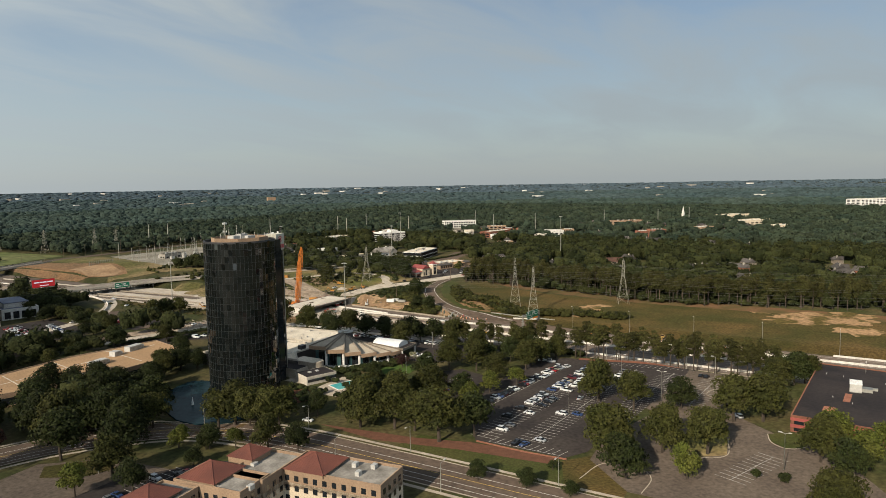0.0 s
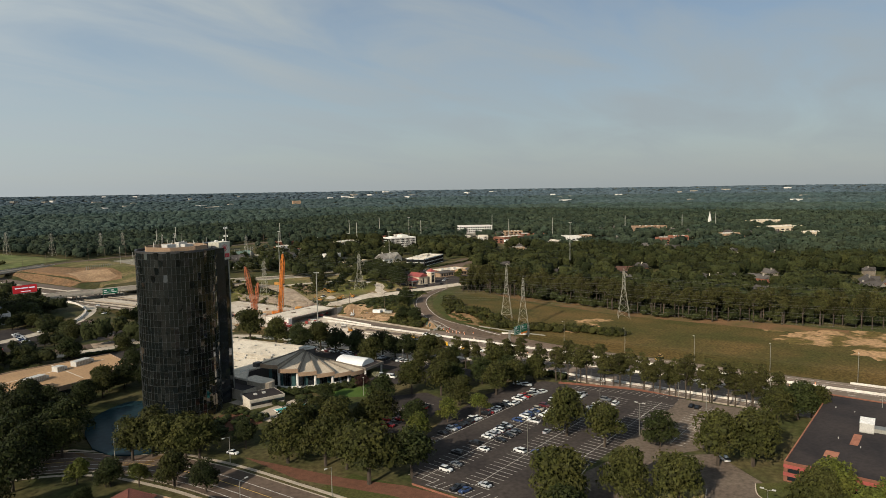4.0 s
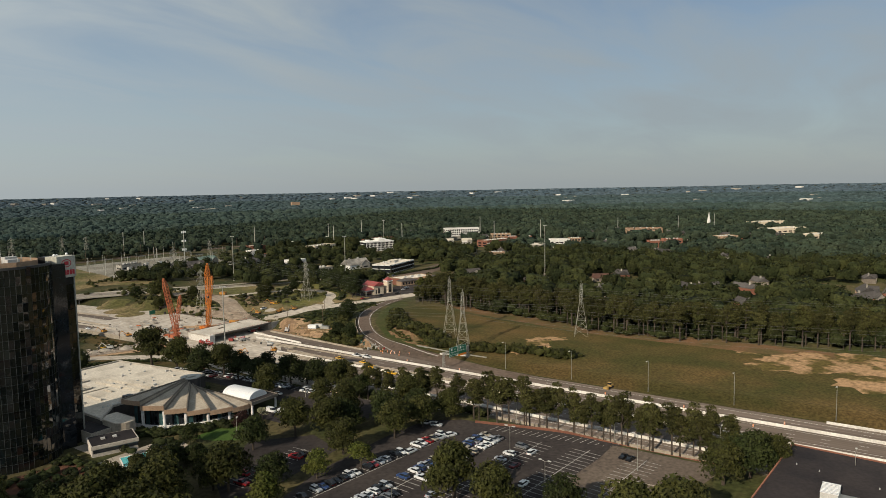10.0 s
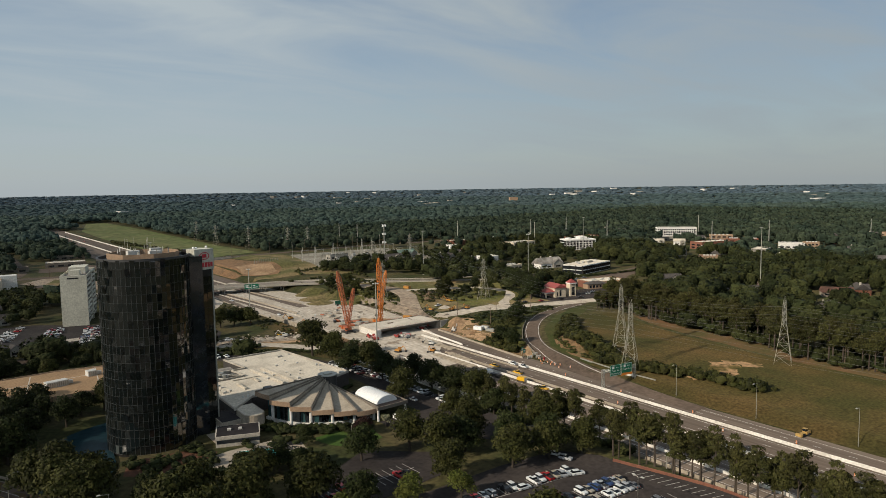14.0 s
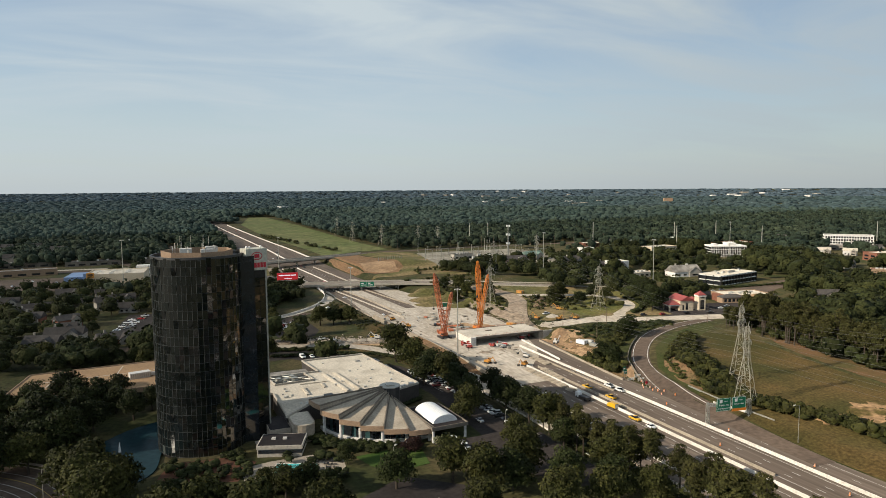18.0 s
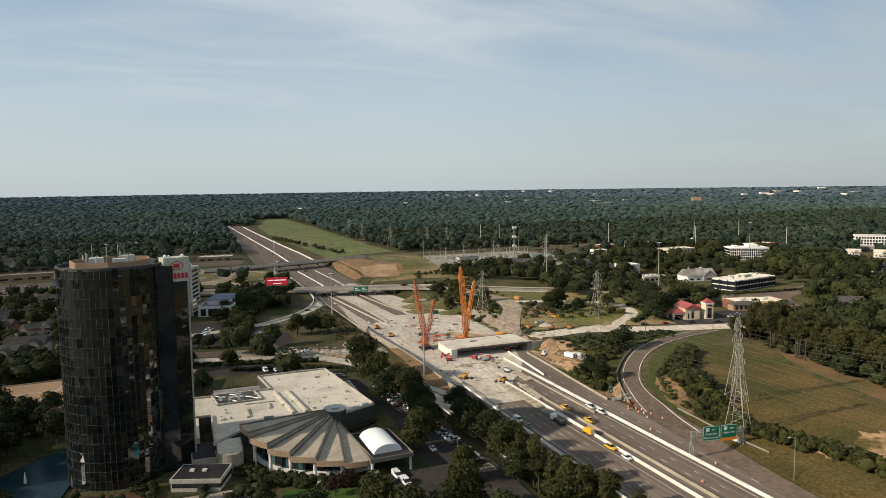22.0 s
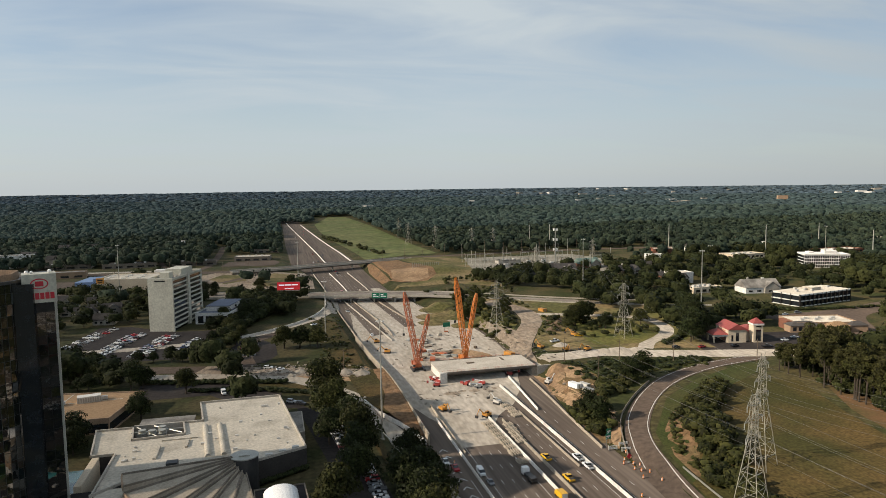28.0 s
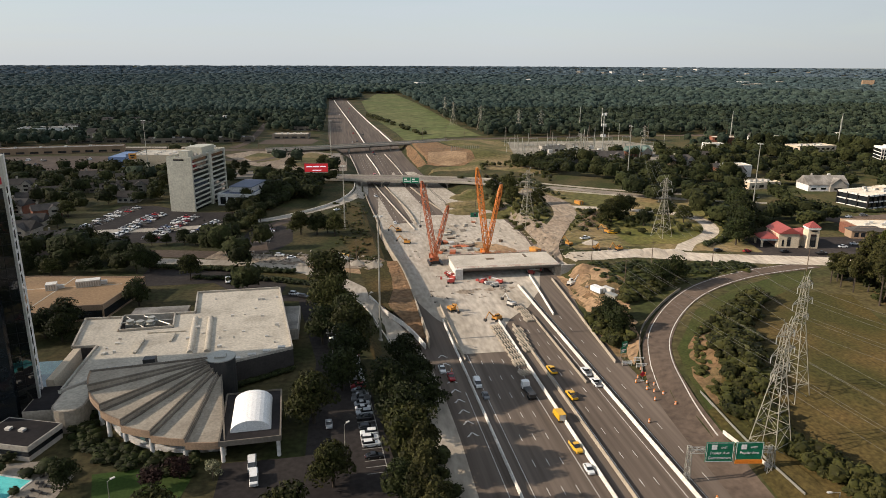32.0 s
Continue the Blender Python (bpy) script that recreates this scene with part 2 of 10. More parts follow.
M["roof_white"] = material("pale_membrane_roof", (0.55, 0.495, 0.405), (0.40, 0.355, 0.285), 0.11, 0.85, fine=1.1, lo=0.48, hi=0.72)
M["roof_tan"] = material("tan_gravel_roof", (0.38, 0.245, 0.135), (0.30, 0.195, 0.11), 0.06, 0.95, fine=1.0)
M["roof_black"] = material("black_bitumen_roof", (0.018, 0.016, 0.017), (0.032, 0.027, 0.026), 0.08, 0.85, fine=0.8)
M["roof_grey"] = material("grey_gravel_roof", (0.30, 0.28, 0.25), (0.13, 0.12, 0.105), 0.15, 0.95, fine=1.5)
M["roof_red"] = material("red_clay_tile", (0.190, 0.064, 0.042), (0.140, 0.048, 0.034), 0.2, 0.8, fine=3)
M["roof_crimson"] = material("crimson_metal_roof", (0.34, 0.075, 0.06), (0.28, 0.062, 0.052), 0.2, 0.55, fine=3)
M["roof_shingle"] = material("grey_brown_shingles", (0.088, 0.080, 0.074), (0.058, 0.053, 0.050), 0.2, 0.95, fine=1.5, per_object=0.3)
M["stucco_cream"] = material("cream_stucco", (0.62, 0.53, 0.40), (0.55, 0.46, 0.34), 0.15, 0.9, fine=2)
M["stucco_tan"] = material("tan_stucco", (0.36, 0.25, 0.165), (0.30, 0.21, 0.14), 0.15, 0.9, fine=2)
M["brick"] = material("red_brown_brick", (0.25, 0.11, 0.07), (0.19, 0.085, 0.058), 0.5, 0.9, fine=4, per_object=0.2)
M["siding"] = material("pale_siding", (0.36, 0.33, 0.28), (0.29, 0.265, 0.225), 0.3, 0.85, per_object=0.3)
M["white_wall"] = material("white_painted_wall", (0.72, 0.70, 0.66), (0.62, 0.60, 0.56), 0.1, 0.85, fine=1)
M["blue_wall"] = material("blue_painted_wall", (0.16, 0.25, 0.42), (0.13, 0.21, 0.36), 0.1, 0.8)
M["glass_dark"] = material("dark_window_glass", (0.012, 0.015, 0.018), (0.02, 0.024, 0.028), 0.3, 0.06, spec=0.8)
M["window"] = M["glass_dark"]
M["glass_teal"] = material("teal_window_glass", (0.05, 0.10, 0.10), (0.03, 0.07, 0.075), 0.3, 0.08, spec=0.8)
M["mullion"] = material("dark_bronze_metal", (0.02, 0.019, 0.018), (0.03, 0.028, 0.026), 1.0, 0.45, 0.6)
M["galvanised"] = material("galvanised_steel", (0.42, 0.41, 0.36), (0.33, 0.32, 0.28), 0.5, 0.5, 0.55)
M["pylon"] = material("weathered_galvanised_lattice", (0.36, 0.34, 0.275), (0.27, 0.255, 0.21), 0.4, 0.6, 0.4)
M["wood_pole"] = material("weathered_wood_pole", (0.19, 0.14, 0.10), (0.13, 0.10, 0.075), 0.5, 0.95)
M["bark"] = material("tree_bark", (0.085, 0.068, 0.052), (0.05, 0.04, 0.032), 1.2, 0.95, stretch=(1, 1, 0.2))
M["orange"] = material("orange_crane_paint", (0.68, 0.215, 0.03), (0.54, 0.165, 0.025), 0.6, 0.5)
M["rust_orange"] = material("faded_orange_crane_paint", (0.46, 0.135, 0.05), (0.35, 0.10, 0.04), 0.6, 0.55)
M["sign_green"] = material("highway_sign_green", (0.0, 0.16, 0.085), (0.0, 0.13, 0.07), 0.6, 0.45)
M["sign_white"] = material("sign_white_sheeting", (0.78, 0.78, 0.75), (0.72, 0.72, 0.69), 0.6, 0.5)
M["sign_red"] = material("sign_red", (0.50, 0.02, 0.035), (0.45, 0.02, 0.03), 0.6, 0.5)
M["sign_orange"] = material("sign_orange", (0.75, 0.22, 0.02), (0.7, 0.2, 0.02), 0.6, 0.5)
M["yellow"] = material("yellow_plant_paint", (0.52, 0.24, 0.04), (0.42, 0.19, 0.035), 0.6, 0.5, per_object=0.1)
M["sandy_turf"] = material("sandy_turf", (0.26, 0.165, 0.088), (0.075, 0.058, 0.018), 0.10, 0.95, fine=0.5, grain=0.9, bump=0.4, lo=0.47, hi=0.58)
M["plant_tan"] = material("sun_bleached_plant_paint", (0.50, 0.32, 0.10), (0.40, 0.25, 0.08), 0.6, 0.5)
M["plant_red"] = material("red_plant_paint", (0.40, 0.06, 0.045), (0.31, 0.05, 0.04), 0.6, 0.5)
M["rubber"] = material("tyre_rubber", (0.02, 0.02, 0.02), (0.03, 0.03, 0.03), 1.0, 0.85)
M["black_metal"] = material("black_painted_metal", (0.025, 0.025, 0.026), (0.04, 0.038, 0.036), 1.0, 0.5)
M["hvac"] = material("pale_metal_housing", (0.58, 0.56, 0.51), (0.48, 0.46, 0.42), 0.5, 0.6, 0.1)
M["vinyl_white"] = material("white_vinyl_membrane", (0.82, 0.81, 0.78), (0.76, 0.75, 0.72), 0.3, 0.5)
M["pool"] = material("pool_water", (0.10, 0.52, 0.52), (0.14, 0.58, 0.56), 0.4, 0.08, spec=0.6, bump=0.05)
M["pond"] = material("pond_water", (0.010, 0.026, 0.032), (0.014, 0.033, 0.040), 0.05, 0.22, spec=0.02, bump=0.5, bump_scale=0.5)
M["mulch"] = material("red_mulch", (0.120, 0.056, 0.036), (0.088, 0.044, 0.028), 0.4, 0.95)
M["leaf_oak"] = leaf_material("oak_leaves", (0.034, 0.038, 0.010), (0.056, 0.055, 0.015))
M["leaf_dark"] = leaf_material("dark_leaves", (0.020, 0.027, 0.008), (0.034, 0.039, 0.012))
M["leaf_light"] = leaf_material("yellow_green_leaves", (0.062, 0.074, 0.014), (0.086, 0.088, 0.020))
M["leaf_pine"] = leaf_material("pine_needles", (0.036, 0.038, 0.011), (0.055, 0.051, 0.016))
M["leaf_plum"] = leaf_material("plum_leaves", (0.045, 0.021, 0.017), (0.033, 0.018, 0.014))
M["leaf_flower"] = leaf_material("white_blossom", (0.32, 0.30, 0.20), (0.18, 0.19, 0.09))
def canopy_material(name, a, b, scale, fine, relief, bump_scale, island=0.35, grain=0.5):
    return material(name, a, b, scale, 0.8, fine=fine, island=island, spec=0.08, grain=grain, bump=1.0, bump_scale=bump_scale, relief=relief)


M["leaf_wood_near"] = canopy_material("broadleaf_canopy", (0.020, 0.026, 0.010), (0.039, 0.042, 0.014), 0.05, 0.9, 1.6, 0.55, 0.45, 0.9)
# aerial haze is painted into these leaf colours: bluer and paler with distance
M["leaf_far_haze"] = canopy_material("woodland_canopy", (0.024, 0.037, 0.025), (0.044, 0.056, 0.033), 0.02, 0.5, 2.6, 0.33, 0.35, 0.9)
M["leaf_distant_haze"] = canopy_material("distant_woodland_canopy", (0.035, 0.055, 0.046), (0.052, 0.072, 0.057), 0.006, 0.3, 4.0, 0.2, 0.3, 0.8)
M["leaf_remote_haze"] = canopy_material("remote_woodland_canopy", (0.045, 0.070, 0.071), (0.058, 0.082, 0.081), 0.003, 0.15, 5.0, 0.12, 0.25, 0.7)
M["leaf_backdrop_haze"] = canopy_material("horizon_woodland_canopy", (0.068, 0.098, 0.118), (0.078, 0.108, 0.126), 0.002, 0.08, 4.0, 0.1, 0.18, 0.5)


# ---- building blocks ----
def mesh_from(name, bm, mat):
    me = bpy.data.meshes.new(name)
    bm.to_mesh(me)
    bm.free()
    for mm in (mat if isinstance(mat, (list, tuple)) else [mat]):
        me.materials.append(M[mm] if isinstance(mm, str) else mm)
    return me


def part(name, bm, mat, parent=None, label=""):
    ob = new(name, mesh_from(name, bm, mat))
    if parent is not None:
        ob.parent = parent
    if label:
        ob["label"] = label
    return ob


def empty(name, x=0, y=0, z=0, rz=0):
    ob = new(name)
    ob.empty_display_size = 0.3
    ob.matrix_basis = pose(x, y, z, 0, 0, rz)
    return ob


def raw(name, verts, faces, mat, parent=None, smooth=False):
    me = bpy.data.meshes.new(name)
    me.from_pydata([tuple(v) for v in verts], [], [tuple(f) for f in faces])
    me.materials.append(M[mat] if isinstance(mat, str) else mat)
    if smooth:
        me.polygons.foreach_set("use_smooth", [True] * len(me.polygons))
    me.update()
    ob = new(name, me)
    if parent is not None:
        ob.parent = parent
    return ob


def box(bm, x0, y0, z0, x1, y1, z1, m=None):
    v = [Vector((x, y, z)) for z in (z0, z1) for x, y in ((x0, y0), (x1, y0), (x1, y1), (x0, y1))]
    if m is not None:
        v = [m @ p for p in v]
    v = [bm.verts.new(p) for p in v]
    for f in ((3, 2, 1, 0), (4, 5, 6, 7), (0, 1, 5, 4), (1, 2, 6, 5), (2, 3, 7, 6), (3, 0, 4, 7)):
        bm.faces.new([v[i] for i in f])
    return bm


def boxes(*rows):
    bm = bmesh.new()
    for r in rows:
        box(bm, *r)
    return bm


def prism(bm, poly, z0, z1):
    """A straight prism over a plan polygon given anticlockwise."""
    area = sum(a[0] * b[1] - b[0] * a[1] for a, b in zip(poly, poly[1:] + poly[:1]))
    poly = poly if area > 0 else poly[::-1]
    lo = [bm.verts.new((x, y, z0)) for x, y in poly]
    hi = [bm.verts.new((x, y, z1)) for x, y in poly]
    bm.faces.new(lo[::-1])
    bm.faces.new(hi)
    for i in range(len(poly)):
        j = (i + 1) % len(poly)
        bm.faces.new((lo[i], lo[j], hi[j], hi[i]))
    return bm


def tube(bm, a, b, r0, r1=None, n=8):
    """A tapered round bar from a to b."""
    r1 = r0 if r1 is None else r1
    a, b = Vector(a), Vector(b)
    q = (b - a).to_track_quat("Z", "Y")
    ring = [[bm.verts.new(p + q @ Vector((r * math.cos(i * math.tau / n), r * math.sin(i * math.tau / n), 0))) for i in range(n)]
            for p, r in ((a, r0), (b, r1))]
    for i in range(n):
        j = (i + 1) % n
        bm.faces.new((ring[0][i], ring[0][j], ring[1][j], ring[1][i]))
    bm.faces.new(ring[0][::-1])
    bm.faces.new(ring[1])
    return bm


def bar(bm, a, b, w):
    """A light square bar, four sides only."""
    return tube(bm, a, b, w * 0.7, None, 4)


def smooth01(v):
    v = min(max(v, 0.0), 1.0)
    return v * v * (3 - 2 * v)


# ---- ground: one sheet, shaped by the highway cutting, the embankments and a slow rise to the horizon ----
def interp(v, table):
    for (a, *p), (b, *q) in zip(table, table[1:]):
        if v <= b:
            k = min(max((v - a) / (b - a), 0), 1)
            return [u + (w - u) * k for u, w in zip(p, q)]
    return list(table[-1][1:])


HWY = [(-900, -33, 34), (140, -33, 34), (172, -41, 34), (250, -42, 34), (300, -44, 36), (345, -30, 44), (385, -31, 48), (470, -35, 50),
       (560, -37, 32), (660, -38, 19), (770, -42, 17), (900, -64, 18), (1150, -65, 1), (1620, -61, -13), (1770, -62, -18), (2330, -52, -22)]
HWY_Z = [(-900, -3.5), (820, -3.5), (1000, 0.5), (1400, 3.5), (2300, 12)]


def rise(x, y):
    return 60 * (min(math.hypot(x + 150, y - 150), 4550) / 4700) ** 2


def ground_z(x, y):
    z = rise(x, y)
    xl, xr = interp(y, HWY)
    if x > 30:
        z += 3.2 * smooth01((x - 42) / 45) * smooth01((1100 - y) / 300)
    # street embankment towards the new bridge
    if 30 < x < 260:
        z = max(z, z + (2.2 - z) * smooth01((32 - abs(y - (363 - 0.2 * (x - 44)))) / 18) * smooth01((x - 40) / 5))
    # cutting of the highway
    hz = interp(y, HWY_Z)[0]
    w = smooth01((x - xl + 9) / 8) * smooth01((xr + 9 - x) / 8)
    if y < 2330:
        z = z + (hz - 0.12 - z) * w
    # spoil bank inside the loop ramp
    d = math.hypot((x - 62) / 11, (y - 236) / 26)
    if d < 1:
        z += 4.0 * smooth01(1 - d)
    # hollow of the pond
    d = math.hypot((x + 194 - 0.35 * (y - 244)) / 24, (y - 244) / 40)
    if d < 1:
        z -= 1.0 * smooth01((1 - d) * 4)
    # building pit and clay bank beyond the crossing road
    if 20 < x < 130 and 690 < y < 850:
        z += 4.5 * smooth01((x - 22) / 10) * smooth01((130 - x) / 40) * smooth01((y - 690) / 30) * smooth01((850 - y) / 30)
    return z


def grid_lines(lo, hi, fine_lo, fine_hi, step, grow):
    out, v = [], fine_lo
    while v < fine_hi:
        out.append(v)
        v += step
    s, a, b = step, fine_lo, out[-1]
    left, right = [], []
    while b < hi:
        s *= grow
        b += s
        right.append(min(b, hi))
    s = step
    while a > lo:
        s *= grow
        a -= s
        left.append(max(a, lo))
    return left[::-1] + out + right


GX = grid_lines(-4900, 4900, -420, 440, 4, 1.25)
GY = grid_lines(-1500, 5000, -120, 900, 4, 1.22)
gv = [(x, y, ground_z(x, y)) for y in GY for x in GX]
nx = len(GX)
gf = [(j * nx + i, j * nx + i + 1, (j + 1) * nx + i + 1, (j + 1) * nx + i) for j in range(len(GY) - 1) for i in range(nx - 1)]
ground = raw("ground", gv, gf, "ground", smooth=True)
tagged(ground, "dry grass and bare soil ground of a suburban interchange", "ground", kind="structure")


def drape(name, poly, mat, lift=0.1, step=4.0, label="", category="", kind="structure", parent=None):
    """A flat area given as a plan polygon (convex or gently concave), cut into cells and laid on the ground."""
    bm = bmesh.new()
    vs = [bm.verts.new((x, y, 0)) for x, y in poly]
    bm.faces.new(vs)
    xs, ys = [p[0] for p in poly], [p[1] for p in poly]
    for axis, lo, hi in ((0, min(xs), max(xs)), (1, min(ys), max(ys))):
        n = int((hi - lo) / step)
        for i in range(1, n + 1):
            co, no = [0, 0, 0], [0, 0, 0]
            co[axis], no[axis] = lo + (hi - lo) * i / (n + 1), 1
            bmesh.ops.bisect_plane(bm, geom=bm.verts[:] + bm.edges[:] + bm.faces[:], plane_co=co, plane_no=no)
    for v in bm.verts:
        v.co.z = ground_z(v.co.x, v.co.y) + lift
    for f in bm.faces:
        if f.normal.z < 0:
            f.normal_flip()
    ob = part(name, bm, mat, parent)
    if category:
        tagged(ob, label, category, kind=kind)
    return ob


def arc_points(pts, step=4.0):
    """A smooth line through plan points (Catmull-Rom)."""
    p = [Vector(q) for q in pts]
    p = [p[0] * 2 - p[1]] + p + [p[-1] * 2 - p[-2]]
    out = []
    for a, b, c, d in zip(p, p[1:], p[2:], p[3:]):
        n = max(1, int((c - b).length / step))
        for i in range(n):
            t = i / n
            out.append(0.5 * ((2 * b) + (c - a) * t + (2 * a - 5 * b + 4 * c - d) * t * t + (3 * b - a - 3 * c + d) * t ** 3))
    out.append(p[-2])
    return out


def strip(name, pts, half, mat, lift=0.12, z=None, parent=None, side=0.0, step=4.0, thick=0.0):
    """A ribbon along a line; half: half width or (start, end); z: None to lie on the ground, else a height or a function of (x, y)."""
    line = arc_points(pts, step)
    n = len(line)
    verts, faces = [], []
    cols = 5 if (half if not isinstance(half, tuple) else max(half)) > 2 else 2
    for i, p in enumerate(line):
        d = (line[min(i + 1, n - 1)] - line[max(i - 1, 0)]).normalized()
        r = Vector((d.y, -d.x))
        h = half if not isinstance(half, tuple) else half[0] + (half[1] - half[0]) * i / (n - 1)
        for k in range(cols):
            q = p + r * (side + h * (2 * k / (cols - 1) - 1))
            zz = ground_z(q.x, q.y) + lift if z is None else (z(q.x, q.y) if callable(z) else z)
            verts.append((q.x, q.y, zz))
    for i in range(n - 1):
        for k in range(cols - 1):
            a = i * cols + k
            faces.append((a, a + 1, a + cols + 1, a + cols))
    return raw(name, verts, faces, mat, parent)


def wall_line(name, pts, height, thick, mat, z=None, parent=None, base=0.3, foot=0.0, label="", category="", step=6.0):
    """A free-standing wall with a slightly wider foot along a line."""
    line = arc_points(pts, step)
    n = len(line)
    verts, faces = [], []
    prof = [(-thick / 2 - foot, -base), (-thick / 2 - foot * 0.6, height * 0.3), (-thick / 2, height), (thick / 2, height),
            (thick / 2 + foot * 0.6, height * 0.3), (thick / 2 + foot, -base)]
    m = len(prof)
    for i, p in enumerate(line):
        d = (line[min(i + 1, n - 1)] - line[max(i - 1, 0)]).normalized()
        r = Vector((d.y, -d.x))
        zz = ground_z(p.x, p.y) if z is None else (z(p.x, p.y) if callable(z) else z)
        for o, h in prof:
            verts.append((p.x + r.x * o, p.y + r.y * o, zz + h))
    for i in range(n - 1):
        for k in range(m):
            a, b = i * m + k, i * m + (k + 1) % m
            faces.append((a, a + m, b + m, b))
    faces += [tuple(range(m)), tuple(range((n - 1) * m, n * m))[::-1]]
    ob = raw(name, verts, faces, mat, parent)
    if category:
        tagged(ob, label, category, kind="structure")
    return ob


def hwy_z(x, y):
    return interp(y, HWY_Z)[0]


# highway surface in lengthwise cells
hv, hf = [], []
ys = [-900, -500, -300] + list(range(-200, 320, 8)) + list(range(320, 2331, 15))
for y in ys:
    xl, xr = interp(y, HWY)
    for k in range(13):
        hv.append((xl + (xr - xl) * k / 12, y, hwy_z(0, y)))
for j in range(len(ys) - 1):
    for k in range(12):
        a = j * 13 + k
        hf.append((a, a + 1, a + 14, a + 13))
highway = raw("road_highway", hv, hf, "highway")
tagged(highway, "wide brown-grey asphalt interstate highway with worn lanes", "road", kind="structure")
# pale dusty concrete where the carriageways are being rebuilt
WORKS = [(268, -20.6, -0.2), (290, -20.6, 0.2), (298, -22, 5), (312, -26, 18), (330, -29, 27), (376, -31, 43), (400, -33, 46), (440, -34, 48), (500, -33, 46), (560, -28, 31), (620, -14, 24), (680, -6, 12)]
wv, wf = [], []
for j, y in enumerate(range(268, 681, 6)):
    xl, xr = interp(y, WORKS)
    wob = 1.6 * noise.noise((y * 0.07, 1.0, 0.0))
    wv += [(xl + wob + (xr - xl) * k / 8, y, -3.44) for k in range(9)]
    wf += [((j - 1) * 9 + k, (j - 1) * 9 + k + 1, j * 9 + k + 1, j * 9 + k) for k in range(8)] if j else []
raw("road_works_concrete", wv, wf, "concrete_road")
tagged(bpy.data.objects["road_works_concrete"], "dusty pale concrete roadbed under construction", "road", kind="structure")


# ---- trees ----
def crown_mesh(name, seed, w, h, z0, lumps, cards, size, mat, flat=0.6):
    """A crown of many small bent leaf clumps on the shells of uneven lobes."""
    rng = np.random.default_rng(seed)
    verts, faces = [], []
    lobes = []
    for i in range(lumps):
        a = rng.uniform(0, math.tau)
        t = rng.uniform(0, 1)
        rad = w * 0.5 * math.sqrt(rng.uniform(0, 1)) * (1 - 0.55 * t * t) * 0.72
        lobes.append((rad * math.cos(a), rad * math.sin(a), z0 + h * (0.22 + 0.62 * t), w * rng.uniform(0.17, 0.27)))
    lobes.append((0, 0, z0 + h * 0.55, w * 0.33))
    for i in range(cards):
        lx, ly, lz, lr = lobes[rng.integers(len(lobes))]
        d = rng.normal(size=3)
        d /= np.linalg.norm(d)
        if d[2] < -0.35:
            d[2] *= -0.6
        c = np.array([lx, ly, lz]) + d * lr * rng.uniform(0.72, 1.08) * np.array([1, 1, flat + 0.2])
        if c[2] < z0:
            c[2] = z0 + rng.uniform(0, 0.5)
        nrm = d + rng.normal(size=3) * 0.45
        nrm /= np.linalg.norm(nrm)
        u = np.cross(nrm, [0.3, 0.2, 0.93])
        u /= np.linalg.norm(u) + 1e-9
        v = np.cross(nrm, u)
        s = size * rng.uniform(0.6, 1.35)
        b = len(verts)
        for ang in range(3):
            th = ang * math.tau / 3 + rng.uniform(-0.5, 0.5)
            r = s * rng.uniform(0.7, 1.3)
            verts.append(c + u * r * math.cos(th) + v * r * math.sin(th) - nrm * r * (0.3 if ang else -0.05))
        faces.append((b, b + 1, b + 2))
    me = bpy.data.meshes.new(name)
    me.from_pydata([tuple(x) for x in verts], [], faces)
    me.materials.append(M[mat])
    return me


def trunk_mesh(name, seed, r, h, limbs, spread):
    rng = random.Random(seed)
    bm = bmesh.new()
    lean = Vector((rng.uniform(-0.4, 0.4), rng.uniform(-0.4, 0.4), 0))
    tube(bm, (0, 0, -0.4), lean * 0.5 + Vector((0, 0, h * 0.5)), r, r * 0.75, 7)
    tube(bm, lean * 0.5 + Vector((0, 0, h * 0.48)), lean + Vector((0, 0, h)), r * 0.75, r * 0.3, 6)
    for i in range(limbs):
        a = i * math.tau / limbs + rng.uniform(-0.5, 0.5)
        s = h * rng.uniform(0.35, 0.75)
        e = Vector((math.cos(a) * spread * rng.uniform(0.5, 0.9), math.sin(a) * spread * rng.uniform(0.5, 0.9), s + h * rng.uniform(0.2, 0.4)))
        tube(bm, lean * (s / h) + Vector((0, 0, s)), e, r * 0.4, r * 0.1, 5)
    return mesh_from(name, bm, "bark")


TREES = {}


def tree_kind(key, seed, w, h, z0, lumps, cards, size, mat, r, limbs, flat=0.6):
    c = crown_mesh("crown", seed, w, h, z0, lumps, cards, size, mat, flat)
    t = trunk_mesh("trunk", seed, r, z0 + h * 0.75, limbs, w * 0.4)
    TREES[key] = (t, c, w, z0 + h)


for k in range(3):
    tree_kind("oak%d" % k, 10 + k, 13, 11.5, 1.2, 26, 4600, 0.40, "leaf_oak", 0.42, 6)
    tree_kind("dark%d" % k, 20 + k, 11.5, 11, 0.9, 23, 3500, 0.39, "leaf_dark", 0.35, 5)
    tree_kind("lite%d" % k, 30 + k, 9.5, 9.4, 1.0, 16, 2500, 0.35, "leaf_light", 0.28, 5)
    tree_kind("pine%d" % k, 40 + k, 7.5, 13.6, 3.6, 18, 2300, 0.33, "leaf_pine", 0.28, 7, 0.45)
    tree_kind("bush%d" % k, 50 + k, 4.6, 3.2, 0.15, 8, 640, 0.3, "leaf_dark", 0.12, 3)
tree_kind("plum0", 60, 7, 5.0, 1.0, 9, 1100, 0.34, "leaf_plum", 0.18, 5)
tree_kind("flower0", 61, 5, 4.2, 1.2, 8, 850, 0.26, "leaf_flower", 0.15, 5)
tree_rng = random.Random(5)
